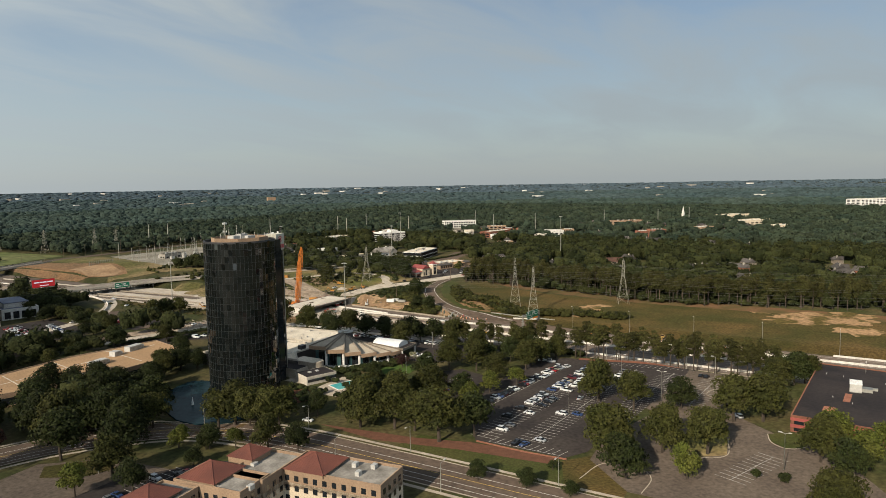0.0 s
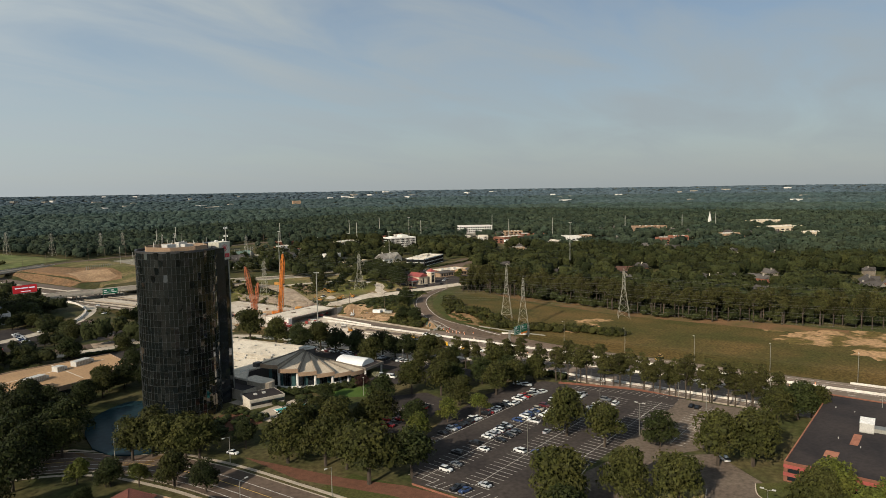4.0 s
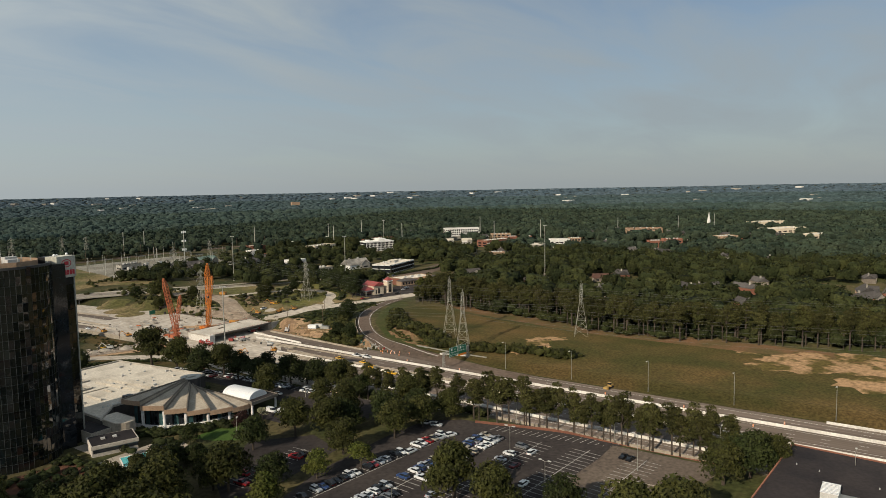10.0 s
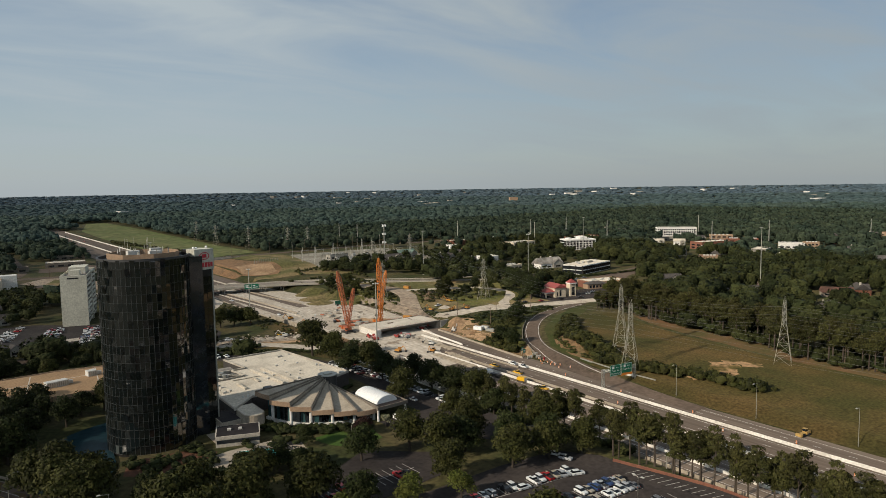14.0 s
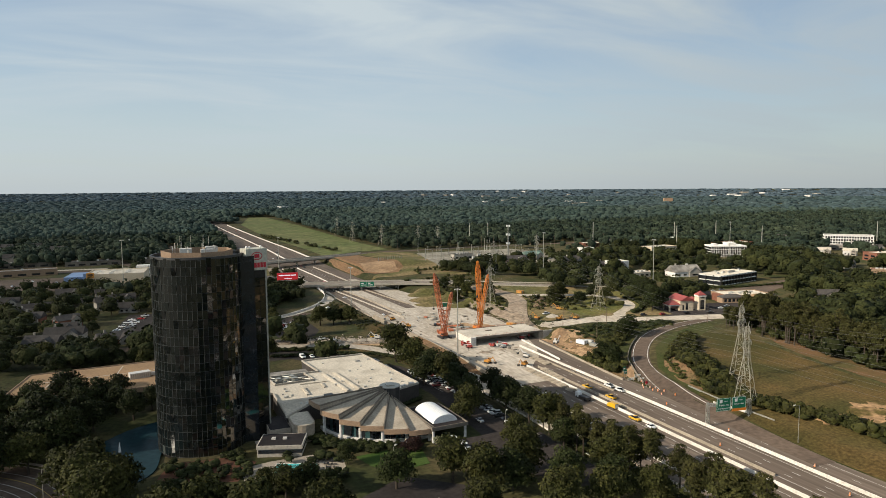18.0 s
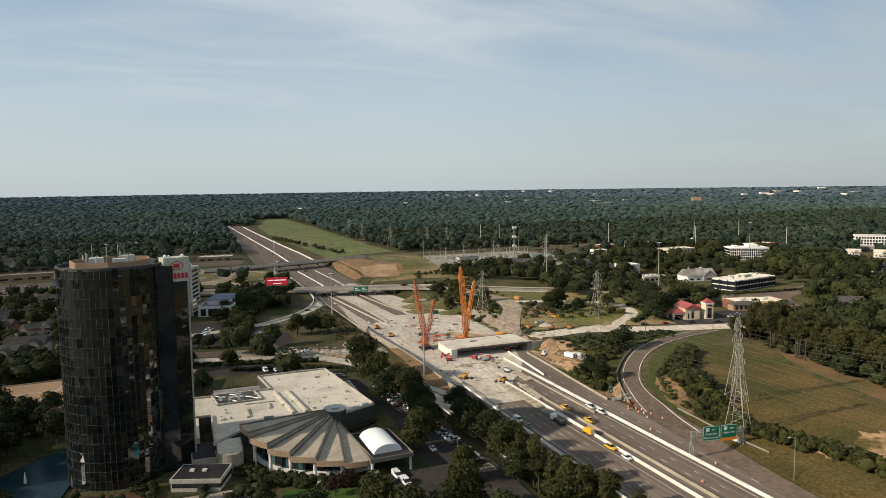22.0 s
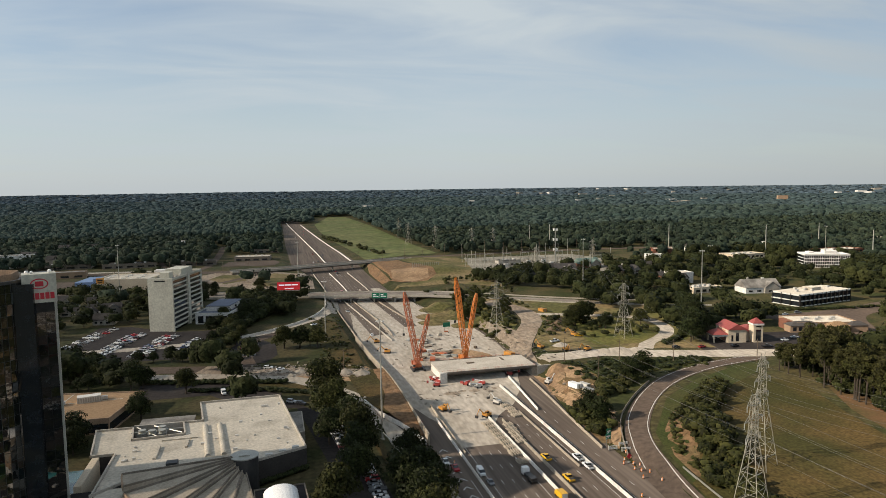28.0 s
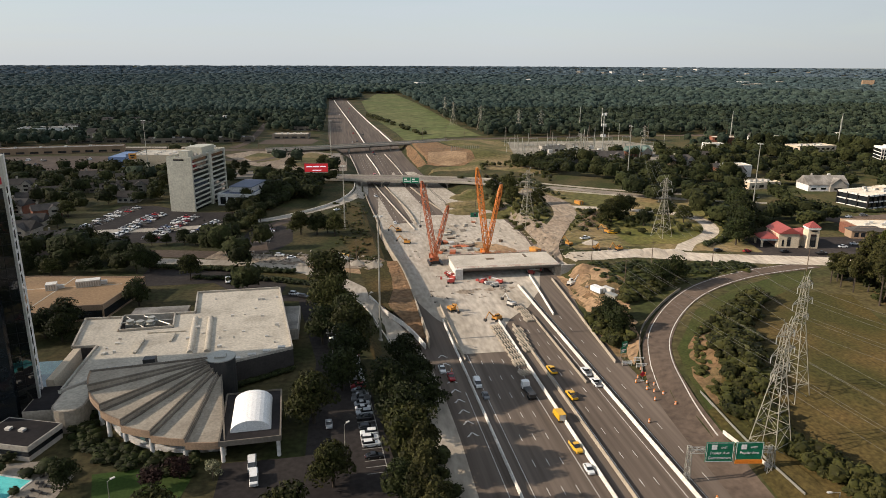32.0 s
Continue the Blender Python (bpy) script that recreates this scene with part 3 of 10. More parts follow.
LABEL = {"oak": ("broad dark green oak tree with a full rounded crown", "tree"), "dark": ("dense dark green deciduous tree", "tree"),
         "lite": ("yellow-green leafy tree lit by low sun", "tree"), "pine": ("tall pine tree with bare trunk and sparse high crown", "pine tree"),
         "bush": ("rounded dark green shrub", "shrub"), "plum": ("dark purple-leaved ornamental tree", "tree"),
         "flower": ("crape myrtle tree with pale blossom", "tree")}


def tree(kind, x, y, s=1.0, sz=None, group=""):
    keys = [k for k in TREES if k.startswith(kind)]
    t, c, _, _ = TREES[tree_rng.choice(keys)]
    name = {"oak": "oak_tree", "pine": "pine_tree", "bush": "shrub"}.get(kind, "tree")
    root = empty(name, x, y, ground_z(x, y), tree_rng.uniform(0, 360))
    root.scale = (s, s, (sz or s) * tree_rng.uniform(0.93, 1.07))
    for nm, me in (("trunk", t), ("crown", c)):
        o = new(nm, me)
        o.parent = root
    tagged(root, *LABEL[kind], group=group)
    return root


# (kind, x, y, scale)
POND_TREES = [
    ("dark", -216, 250, 1.50), ("dark", -224, 268, 1.55), ("oak", -232, 280, 1.00), ("dark", -214, 285, 1.00), ("dark", -252, 280, 1.10), ("oak", -250, 258, 1.50), ("plum", -268, 268, 1.30), ("dark", -201, 296, 0.95),
    ("dark", -274, 288, 1.20), ("oak", -286, 250, 1.50), ("dark", -240, 266, 1.30), ("dark", -290, 274, 1.30), ("dark", -226, 283, 1.3), ("dark", -242, 290, 1.3), ("dark", -256, 296, 1.3), ("dark", -243, 254, 1.3),
    ("dark", -224, 246, 1.40), ("dark", -229, 258, 1.40), ("dark", -208, 270, 1.20), ("dark", -194, 280, 1.10), ("dark", -201, 292, 1.00), ("dark", -216, 264, 1.20), ("dark", -216, 304, 1.30), ("dark", -207, 300, 1.20),
    ("dark", -222, 316, 1.30), ("dark", -200, 312, 1.10), ("dark", -232, 306, 1.30), ("dark", -228, 276, 1.30), ("dark", -238, 248, 1.45), ("dark", -250, 268, 1.40), ("dark", -213, 292, 1.10), ("dark", -226, 292, 1.00),
]
TOWER_TREES = [
    ("oak", -206, 210, 1.45), ("dark", -262, 236, 1.60), ("dark", -248, 221, 1.50), ("dark", -236, 236, 1.40), ("lite", -234, 209, 0.95), ("dark", -229, 198, 0.80), ("lite", -224, 190, 0.85), ("oak", -218, 180, 1.00),
    ("dark", -215, 168, 0.95), ("oak", -262, 206, 1.20), ("lite", -276, 204, 1.10), ("oak", -212, 213, 1.25), ("oak", -205, 203, 1.3), ("oak", -199, 193, 1.2), ("oak", -225, 236, 1.15), ("dark", -230, 199, 0.65),
    ("dark", -242, 191, 0.6), ("dark", -265, 191, 0.95), ("oak", -203, 195, 1.20), ("dark", -240, 232, 1.40), ("oak", -196, 203, 1.10),
]
GARDEN_TREES = [
    ("oak", -174, 298, 1.00), ("dark", -160, 302, 1.10), ("oak", -174, 170, 1.3), ("oak", -164, 161, 1.40), ("dark", -184, 186, 0.85), ("oak", -185, 163, 1.45), ("oak", -180, 150, 1.4), ("oak", -146, 160, 1.0),
    ("dark", -160, 174, 0.95), ("oak", -144, 155, 1.30), ("dark", -117, 176, 1.12), ("plum", -106, 197, 1.03), ("plum", -101, 201, 1.00), ("flower", -93, 199, 0.95), ("dark", -126, 201, 0.65), ("oak", -99, 173, 1.16),
    ("oak", -94, 160, 1.20), ("dark", -165, 296, 0.95), ("dark", -158, 292, 0.85), ("dark", -172, 299, 1.0), ("oak", -178, 292, 0.9), ("dark", -187, 291, 1.05), ("dark", -135, 187, 0.5), ("oak", -155, 187, 0.7),
    ("oak", -150, 183, 0.9), ("dark", -143, 186, 0.85), ("dark", -138, 181, 0.8),
]
DRIVE_TREES = [
    ("dark", -84, 160, 1.20), ("oak", -75, 170, 1.20), ("dark", -69, 153, 1.16), ("oak", -50, 156, 1.20), ("oak", -70, 222, 1.25), ("dark", -62, 240, 1.20), ("dark", -60, 256, 1.30), ("oak", -58, 270, 1.30),
    ("dark", -68, 276, 1.30), ("dark", -59, 286, 1.30), ("oak", -65, 300, 1.35), ("dark", -48, 231, 1.30), ("dark", -46, 215, 1.30), ("oak", -46, 200, 1.30), ("dark", -40, 244, 1.15), ("dark", -42, 256, 1.10),
    ("dark", -50, 184, 1.03), ("oak", -65, 192, 0.95), ("dark", -38, 230, 1.10),
]
CAR_PARK_TREES = [
    ("oak", -183, 128, 1.75), ("dark", -172, 119, 1.40), ("oak", -178, 142, 1.30), ("lite", -146, 136, 1.20), ("dark", -134, 146, 1.03), ("lite", -122, 138, 1.03), ("lite", -108, 131, 1.03), ("oak", -102, 145, 1.07),
    ("oak", -80, 139, 1.12), ("oak", -65, 137, 1.12), ("dark", -58, 145, 1.12), ("oak", -52, 134, 1.07), ("oak", -111, 91, 1.45), ("oak", -170, 68, 1.63), ("oak", -114, 75, 1.2), ("oak", -148, 40, 1.4),
    ("lite", -172, 42, 1.15), ("bush", -186, 82, 0.90), ("dark", -205, 100, 0.60), ("dark", -203, 84, 0.60), ("dark", -202, 70, 0.55), ("dark", -104, 58, 1.15), ("dark", -180, 60, 1.35), ("oak", -154, 54, 1.3),
    ("oak", -156, 74, 1.1),
]
LOWER_LOT_TREES = [
    ("oak", -104, 27, 1.6), ("lite", -121, 2, 1.45), ("lite", -122, -14, 1.40), ("lite", -137, -8, 1.35), ("oak", -137, 6, 1.35), ("dark", -150, -2, 1.25), ("bush", -161, 23, 1.01), ("bush", -160, 15, 1.01),
    ("oak", -110, 37, 1.5), ("oak", -56, 26, 1.24), ("dark", -46, 20, 1.35), ("oak", -36, 16, 1.24), ("oak", -184, 0, 1.24), ("dark", -196, -20, 1.30), ("oak", -180, -30, 1.35), ("dark", -90, 27, 1.15),
]
STREET_TREES = [
    ("oak", -66, 322, 1.6), ("dark", -153, 371, 1.15), ("oak", -127, 358, 0.95), ("dark", -148, 374, 1.0), ("oak", -81, 434, 1.15), ("dark", -72, 433, 1.2), ("oak", -62, 429, 1.0), ("dark", -66, 436, 0.9),
    ("oak", -190, 372, 0.75), ("dark", -206, 384, 0.80), ("dark", -164, 384, 0.70), ("oak", -178, 394, 0.70), ("dark", -220, 398, 0.75), ("dark", -232, 372, 0.90), ("dark", -141, 326, 1.00),
]
for kind, x, y, s in itertools.chain(POND_TREES, TOWER_TREES, GARDEN_TREES, DRIVE_TREES, CAR_PARK_TREES, LOWER_LOT_TREES, STREET_TREES):
    tree(kind, x, y, s)
# pine screen between car park and highway
for i in range(30):
    tree("pine", interp(31 + i * 3.3, [(26, -30.5), (60, -34), (92, -39.5), (130, -47)])[0] + tree_rng.uniform(-1.6, 2.4), 31 + i * 3.3 + tree_rng.uniform(-2.5, 2.5), tree_rng.uniform(0.85, 1.5), tree_rng.uniform(0.95, 1.35), group="pine screen beside the highway")
for x, y, s in ((-39, 137, 1.1), (-42, 146, 1.2), (-41, 153, 1.05), (-45, 162, 1.15), (-44, 172, 1.1), (-45, 183, 1.15), (-44, 194, 1.1), (-45, 206, 1.0), (-47, 176, 1.0), (-46, 152, 1.1)):
    tree("pine", x, y, s, group="pine screen beside the highway")
# pines at the edge of the meadow
for i in range(120):
    px, py = interp(i / 119, [(0, 168, 300), (0.15, 146, 268), (0.3, 146, 236), (0.45, 138, 196), (0.6, 122, 146), (0.75, 118, 90), (0.88, 134, 34), (1, 148, -20)])
    tree("pine", px + abs(tree_rng.gauss(0, 9)), py + tree_rng.uniform(-5, 5), tree_rng.uniform(1.15, 1.5), group="pines at the edge of the meadow")


# ---- woods: many simple crowns in one mesh each ----
def crown_template(seed, sides, rings, cards, leaf):
    """A lobed, uneven crown of unit width and height, with loose leaf clumps standing off its shell."""
    rng = np.random.default_rng(seed)
    lobes = [(rng.uniform(0, math.tau), rng.uniform(0.1, 1.2), rng.uniform(0.12, 0.3)) for i in range(7)]
    pts, fcs = [], []

    def shell(a, e):
        """Radius factor in the direction of azimuth a and elevation e."""
        k = 0.80
        for la, le, lr in lobes:
            d = math.cos(e) * math.cos(le) * math.cos(a - la) + math.sin(e) * math.sin(le)
            k += lr * max(0.0, d - 0.62) / 0.38 * 0.9
        return k

    levels = [-0.35 + (1.25 + 0.35) * i / rings for i in range(rings)]
    for i, e in enumerate(levels):
        for k in range(sides):
            a = (k + 0.5 * (i % 2)) * math.tau / sides + rng.uniform(-0.2, 0.2)
            ee = e + rng.uniform(-0.12, 0.12)
            r = shell(a, ee) * rng.uniform(0.78, 1.16)
            pts.append((0.5 * r * math.cos(ee) * math.cos(a), 0.5 * r * math.cos(ee) * math.sin(a), 0.5 + 0.48 * r * math.sin(ee)))
    pts.append((rng.uniform(-0.06, 0.06), rng.uniform(-0.06, 0.06), 0.5 + 0.48 * rng.uniform(0.8, 1.0)))
    for i in range(rings - 1):
        for k in range(sides):
            a, b = i * sides + k, i * sides + (k + 1) % sides
            if i % 2:
                fcs += [(a, b, b + sides), (a, b + sides, a + sides)]
            else:
                fcs += [(a, b, a + sides), (b, b + sides, a + sides)]
    top = len(pts) - 1
    fcs += [((rings - 1) * sides + k, (rings - 1) * sides + (k + 1) % sides, top) for k in range(sides)]
    for i in range(cards):
        a, e = rng.uniform(0, math.tau), math.asin(rng.uniform(-0.35, 1.0))
        r = shell(a, e) * rng.uniform(0.98, 1.14)
        nrm = np.array([math.cos(e) * math.cos(a), math.cos(e) * math.sin(a), math.sin(e)])
        c = nrm * np.array([0.5, 0.5, 0.48]) * r + np.array([0, 0, 0.5])
        nrm = nrm + rng.normal(size=3) * 0.35
        nrm /= np.linalg.norm(nrm)
        u = np.cross(nrm, [0.2, 0.3, 0.9]); u /= np.linalg.norm(u)
        v = np.cross(nrm, u)
        q = rng.uniform(0.06, 0.12) * leaf
        b = len(pts)
        for k in range(4):
            th = k * math.tau / 4 + rng.uniform(-0.4, 0.4)
            w = q * rng.uniform(0.7, 1.2)
            pts.append(tuple(c + u * w * math.cos(th) + v * w * math.sin(th) - nrm * w * (0.4 if k % 2 else -0.05)))
        fcs += [(b, b + 1, b + 2), (b, b + 2, b + 3)]
    return np.array(pts), np.array(fcs)


def woods(name, spots, mat, label, sides=8, rings=3, cards=0, seed=3, leaf=1.0, category="woods", lift=0.0):
    """spots: rows of x, y, width, height."""
    temps = [crown_template(seed + i, sides, rings, cards, leaf) for i in range(9)]
    rng = np.random.default_rng(seed)
    V, F, off = [], [], 0
    for i, (x, y, w, h) in enumerate(spots):
        p, f = temps[i % 9]
        a = rng.uniform(0, math.tau)
        ca, sa = math.cos(a), math.sin(a)
        q = np.empty_like(p)
        q[:, 0] = (p[:, 0] * ca - p[:, 1] * sa) * w + x
        q[:, 1] = (p[:, 0] * sa + p[:, 1] * ca) * w + y
        q[:, 2] = p[:, 2] * h + ground_z(x, y) + lift
        V.append(q)
        F.append(f + off)
        off += len(p)
    if not V:
        return None
    V, F = np.concatenate(V), np.concatenate(F)
    me = bpy.data.meshes.new(name)
    me.vertices.add(len(V))
    me.vertices.foreach_set("co", V.ravel())
    me.loops.add(F.size)
    me.loops.foreach_set("vertex_index", F.ravel().astype(np.int32))
    me.polygons.add(len(F))
    me.polygons.foreach_set("loop_start", np.arange(0, F.size, 3, dtype=np.int32))
    me.polygons.foreach_set("use_smooth", np.ones(len(F), dtype=bool))
    me.materials.append(M[mat])
    me.update()
    return tagged(new(name, me), label, category, kind="stuff")


def in_rect(x, y, r):
    return r[0] <= x <= r[2] and r[1] <= y <= r[3]


# open places where no wood grows: x0, y0, x1, y1
CLEAR = [(55, 690, 115, 845), (-150, 862, -84, 1012), (-168, 862, -148, 1140), (-300, 630, -130, 770), (-262, 292, -128, 374), (-300, 430, -195, 600), (-430, -400, 134, 330), (112, 225, 176, 330), (-60, 300, 130, 690), (-90, -900, 60, 1000), (-72, 900, 12, 1690), (10, 840, 130, 1950), (110, 320, 260, 400),
         (110, 650, 300, 880), (-214, 425, -84, 600), (-200, 400, -100, 470), (-400, 690, -180, 860), (250, 420, 370, 470), (-90, 560, 160, 640),
         (-440, 840, 1300, 878), (100, 400, 140, 560), (330, 470, 390, 500), (420, 600, 500, 660)]
# larger buildings in the suburb and the reach of the open ground before them
NEAR_LOTS = [(306, 452, 66), (470, 612, 40), (712, 629, 50), (432, 700, 44), (250, 516, 32), (606, 498, 42), (863, 358, 50), (668, 278, 46), (705, 265, 44), (698, 648, 40), (715, 552, 40), (684, 504, 40), (674, 416, 56), (640, 380, 50), (568, 482, 30), (469, 416, 34)]
FAR_LOTS = [(330, 217, 34), (600, 562, 36), (341, 298, 26), (960, 160, 50), (1080, 205, 30), (860, 120, 40), (770, 208, 40), (236, 372, 46), (175, 358, 44), (297, 500, 24), (320, 205, 20), (330, 12, 34), (375, 32, 36), (352, 470, 22), (540, 520, 30), (500, 470, 26), (560, 690, 44)]
OPEN_LOTS = NEAR_LOTS + FAR_LOTS


def on_lot(x, y, pad=0.0):
    """True on the open ground round a larger building, which lies mostly on its south-west side."""
    for a, b, r in OPEN_LOTS:
        d = math.hypot(a + 200, b)
        u, v = (a + 200) / d, b / d
        along, across = (x - a) * u + (y - b) * v, (y - b) * u - (x - a) * v
        if (across / (r * 0.85 + pad)) ** 2 + ((along + 0.35 * r) / (r + pad)) ** 2 < 1:
            return True
    return False


wrng = random.Random(11)
# plots of single houses hidden in the woods, each with a small clearing open to the south-west
WOOD_PLOTS = []
for i in range(34):
    WOOD_PLOTS.append((wrng.uniform(230, 900), wrng.uniform(-20, 430)))
spots, edge = [], []
x = -900
while x < 1500:
    y = -300
    while y < 1250:
        px, py = x + wrng.uniform(-9.5, 9.5), y + wrng.uniform(-9.5, 9.5)
        y += 11
        if any(in_rect(px, py, r) for r in CLEAR) or any((px - a + 7) ** 2 + (py - b + 7) ** 2 < 430 for a, b in WOOD_PLOTS) or py < -110 or px < min(-260 - 0.2 * py, -140 - 0.47 * (py - 40)) or on_lot(px, py, 4):
            continue
        dense = 0.95 if py > 900 or px > 420 or (px > 112 and py < 330) else 0.5
        if noise.noise((px * 0.012, py * 0.012, 3.0)) * 0.5 + dense < 0.46 + wrng.uniform(0, 0.34) or px < -600 and py < 200:
            continue
        w = wrng.choice((wrng.uniform(7, 10), wrng.uniform(9, 13), wrng.uniform(12, 16)))
        (edge if px > 110 and px < 400 and py < 480 or -340 < px < 60 and py < 620 or 110 < px < 520 and py < 720 else spots).append((px, py, w, min(w * wrng.uniform(0.9, 1.5), 17)))
    x += 11
for i in range(260):
    px, py = interp(wrng.random(), [(0, 172, 302), (0.15, 150, 268), (0.3, 150, 236), (0.45, 142, 196), (0.6, 126, 146), (0.75, 122, 90), (0.88, 138, 34), (1, 152, -20)])
    edge.append((px + wrng.uniform(2, 26), py + wrng.uniform(-5, 5), wrng.uniform(4, 8), wrng.uniform(3, 8)))
for i in range(150):
    px, py = interp(wrng.random(), [(0, 150, 300), (0.1, 166, 300), (0.2, 150, 270), (0.4, 146, 236), (0.6, 138, 196), (0.8, 122, 146), (1, 120, 90)])
    edge.append((px + wrng.uniform(-3, 14), py + wrng.uniform(-6, 6), wrng.uniform(4, 7), wrng.uniform(3, 7)))
for i in range(70):
    edge.append((-40 + wrng.uniform(-3, 3), wrng.uniform(124, 206), wrng.uniform(3, 5), wrng.uniform(2, 4.5)))
woods("woodland_edge_trees", edge, "leaf_wood_near", "dark mixed woodland round the interchange", 9, 4, 70, 21, 0.9)
woods("woodland_trees", spots, "leaf_far_haze", "dense green suburban woodland of mixed deciduous trees", 7, 3, 14, 3, 1.35)


def far_woods(name, d0, d1, across, along, w, h, mat, label, sides, rings, seed):
    """A belt of woodland between two distances, with crowns of w times the spacing and of a height in h."""
    rng = random.Random(seed)
    out, d = [], d0
    while d < d1:
        a = -32.0
        while a < 97:
            px = -150 + math.sin(math.radians(a)) * d + rng.uniform(-0.6, 0.6) * d * along
            py = 150 + math.cos(math.radians(a)) * d + rng.uniform(-0.6, 0.6) * d * along
            a += math.degrees(across)
            if any(in_rect(px, py, r) for r in CLEAR) or (py < 1250 and -900 < px < 1500) or noise.noise((px * 0.004, py * 0.004, 7.0)) < -0.62:
                continue
            out.append((px, py, across * d * rng.uniform(*w), rng.uniform(*h)))
        d += d * along
    woods(name, out, mat, label, sides, rings, 0, seed)


# each belt farther out has more haze mixed into its leaf colour
far_woods("distant_woodland_trees", 1150, 2100, 0.0080, 0.0105, (1.0, 1.7), (12, 20), "leaf_distant_haze", "distant flat woodland beyond the suburb", 7, 3, 9)
far_woods("remote_woodland_trees", 2100, 3300, 0.0066, 0.013, (1.15, 1.9), (9, 14), "leaf_remote_haze", "remote woodland with blue-green haze in its leaf colour", 6, 2, 10)
far_woods("backdrop_woodland", 3300, 4800, 0.0058, 0.014, (1.2, 2.2), (6, 10), "leaf_backdrop_haze", "woodland along the horizon with blue haze in its leaf colour", 5, 2, 11)


# ---- glass hotel tower ----
def glass_pane_material():
    m = bpy.data.materials.new("tinted_mirror_glass")
    m.use_nodes = True
    n, l = m.node_tree.nodes, m.node_tree.links
    b = n["Principled BSDF"]
    b.inputs["Base Color"].default_value = (0.012, 0.015, 0.016, 1)
    b.inputs["Roughness"].default_value = 0.035
    b.inputs["IOR"].default_value = 1.9
    info = n.new("ShaderNodeObjectInfo")
    geo = n.new("ShaderNodeNewGeometry")
    both = n.new("ShaderNodeMath"); both.operation = "ADD"
    wrap = n.new("ShaderNodeMath"); wrap.operation = "FRACT"
    l.new(info.outputs["Random"], both.inputs[0])
    l.new(geo.outputs["Random Per Island"], both.inputs[1])
    l.new(both.outputs[0], wrap.inputs[0])
    # most panes are dark; pale base colours on some stand in for sky reflections
    ramp = n.new("ShaderNodeValToRGB")
    ramp.color_ramp.interpolation = "CONSTANT"
    for pos, v in ((0.55, 0.008), (0.80, 0.011), (0.955, 0.017), (0.990, 0.07)):
        e = ramp.color_ramp.elements.new(pos)
        e.color = (v * 0.86, v, v * 0.96, 1)
    ramp.color_ramp.elements[0].color = (0.006, 0.008, 0.008, 1)
    ramp.color_ramp.elements[-1].color = (0.07, 0.08, 0.076, 1)
    l.new(wrap.outputs[0], ramp.inputs["Fac"])
    l.new(ramp.outputs["Color"], b.inputs["Base Color"])
    co = n.new("ShaderNodeTexCoord")
    nz = n.new("ShaderNodeTexNoise")
    nz.inputs["Scale"].default_value, nz.inputs["Detail"].default_value = 0.5, 1
    bp = n.new("ShaderNodeBump")
    bp.inputs["Strength"].default_value, bp.inputs["Distance"].default_value = 0.25, 0.06
    l.new(co.outputs["Object"], nz.inputs["Vector"])
    l.new(nz.outputs["Fac"], bp.inputs["Height"])
    l.new(bp.outputs[0], b.inputs["Normal"])
    return m


M["tower_glass"] = glass_pane_material()
TX, TY, TR, TH = -169.0, 244.0, 16.0, 70.4
COLS, ROWS = 60, 23
tower = empty("hotel_tower", TX, TY, 0)
tagged(tower, "tall round hotel tower clad in dark mirrored glass panes", "hotel tower")
bm = bmesh.new()
tube(bm, (0, 0, -1.3), (0, 0, TH - 0.8), TR - 0.25, TR - 0.25, COLS)
part("core", bm, "mullion", tower)
FH = TH / ROWS
bm = bmesh.new()
for c in range(COLS):
    a = c * math.tau / COLS
    p = Vector((math.cos(a), math.sin(a), 0)) * (TR + 0.02)
    bar(bm, p + Vector((0, 0, -0.3)), p + Vector((0, 0, TH)), 0.075)
tagged(part("mullions", bm, "mullion_grey", tower, "thin dull grey vertical mullions"), kind="stuff")
bm = bmesh.new()
for r in range(ROWS + 1):
    for c in range(COLS):
        a, b = c * math.tau / COLS, (c + 1) * math.tau / COLS
        bar(bm, (math.cos(a) * TR, math.sin(a) * TR, r * FH), (math.cos(b) * TR, math.sin(b) * TR, r * FH), 0.05)
tagged(part("transoms", bm, "mullion_grey", tower, "thin dull grey transom lines"), kind="stuff")
pane_w, pane_h = 2 * TR * math.sin(math.pi / COLS) - 0.12, FH - 0.1
bm = boxes((-pane_w / 2, -0.03, 0.0, pane_w / 2, 0.03, pane_h))
pane_me = mesh_from("pane", bm, "tower_glass")
prng = random.Random(8)
singles = 0
rest_v, rest_f = [], []
for c in range(COLS):
    a = (c + 0.5) * math.tau / COLS
    for r in range(ROWS):
        # panes facing the flight path are single parts, the others are joined
        facing = math.cos(a - math.radians(258))
        m = pose(math.cos(a) * TR * 0.9985, math.sin(a) * TR * 0.9985, r * FH + 0.05,
                 prng.gauss(0, 1.0) if prng.random() < 0.86 else prng.gauss(-6, 5.0), 0, math.degrees(a) - 90 + prng.gauss(0, 0.5))
        if facing > 0.50 and singles < 300 and r >= 4:
            o = new("pane", pane_me)
            o.parent = tower
            o.matrix_basis = m
            singles += 1
        else:
            b = len(rest_v)
            for x, y, z in ((-pane_w / 2, 0, 0), (pane_w / 2, 0, 0), (pane_w / 2, 0, pane_h), (-pane_w / 2, 0, pane_h)):
                rest_v.append(m @ Vector((x, -0.03, z)))
            rest_f.append((b, b + 1, b + 2, b + 3))
o = raw("panes", rest_v, rest_f, "tower_glass", tower)
tagged(o, kind="stuff")
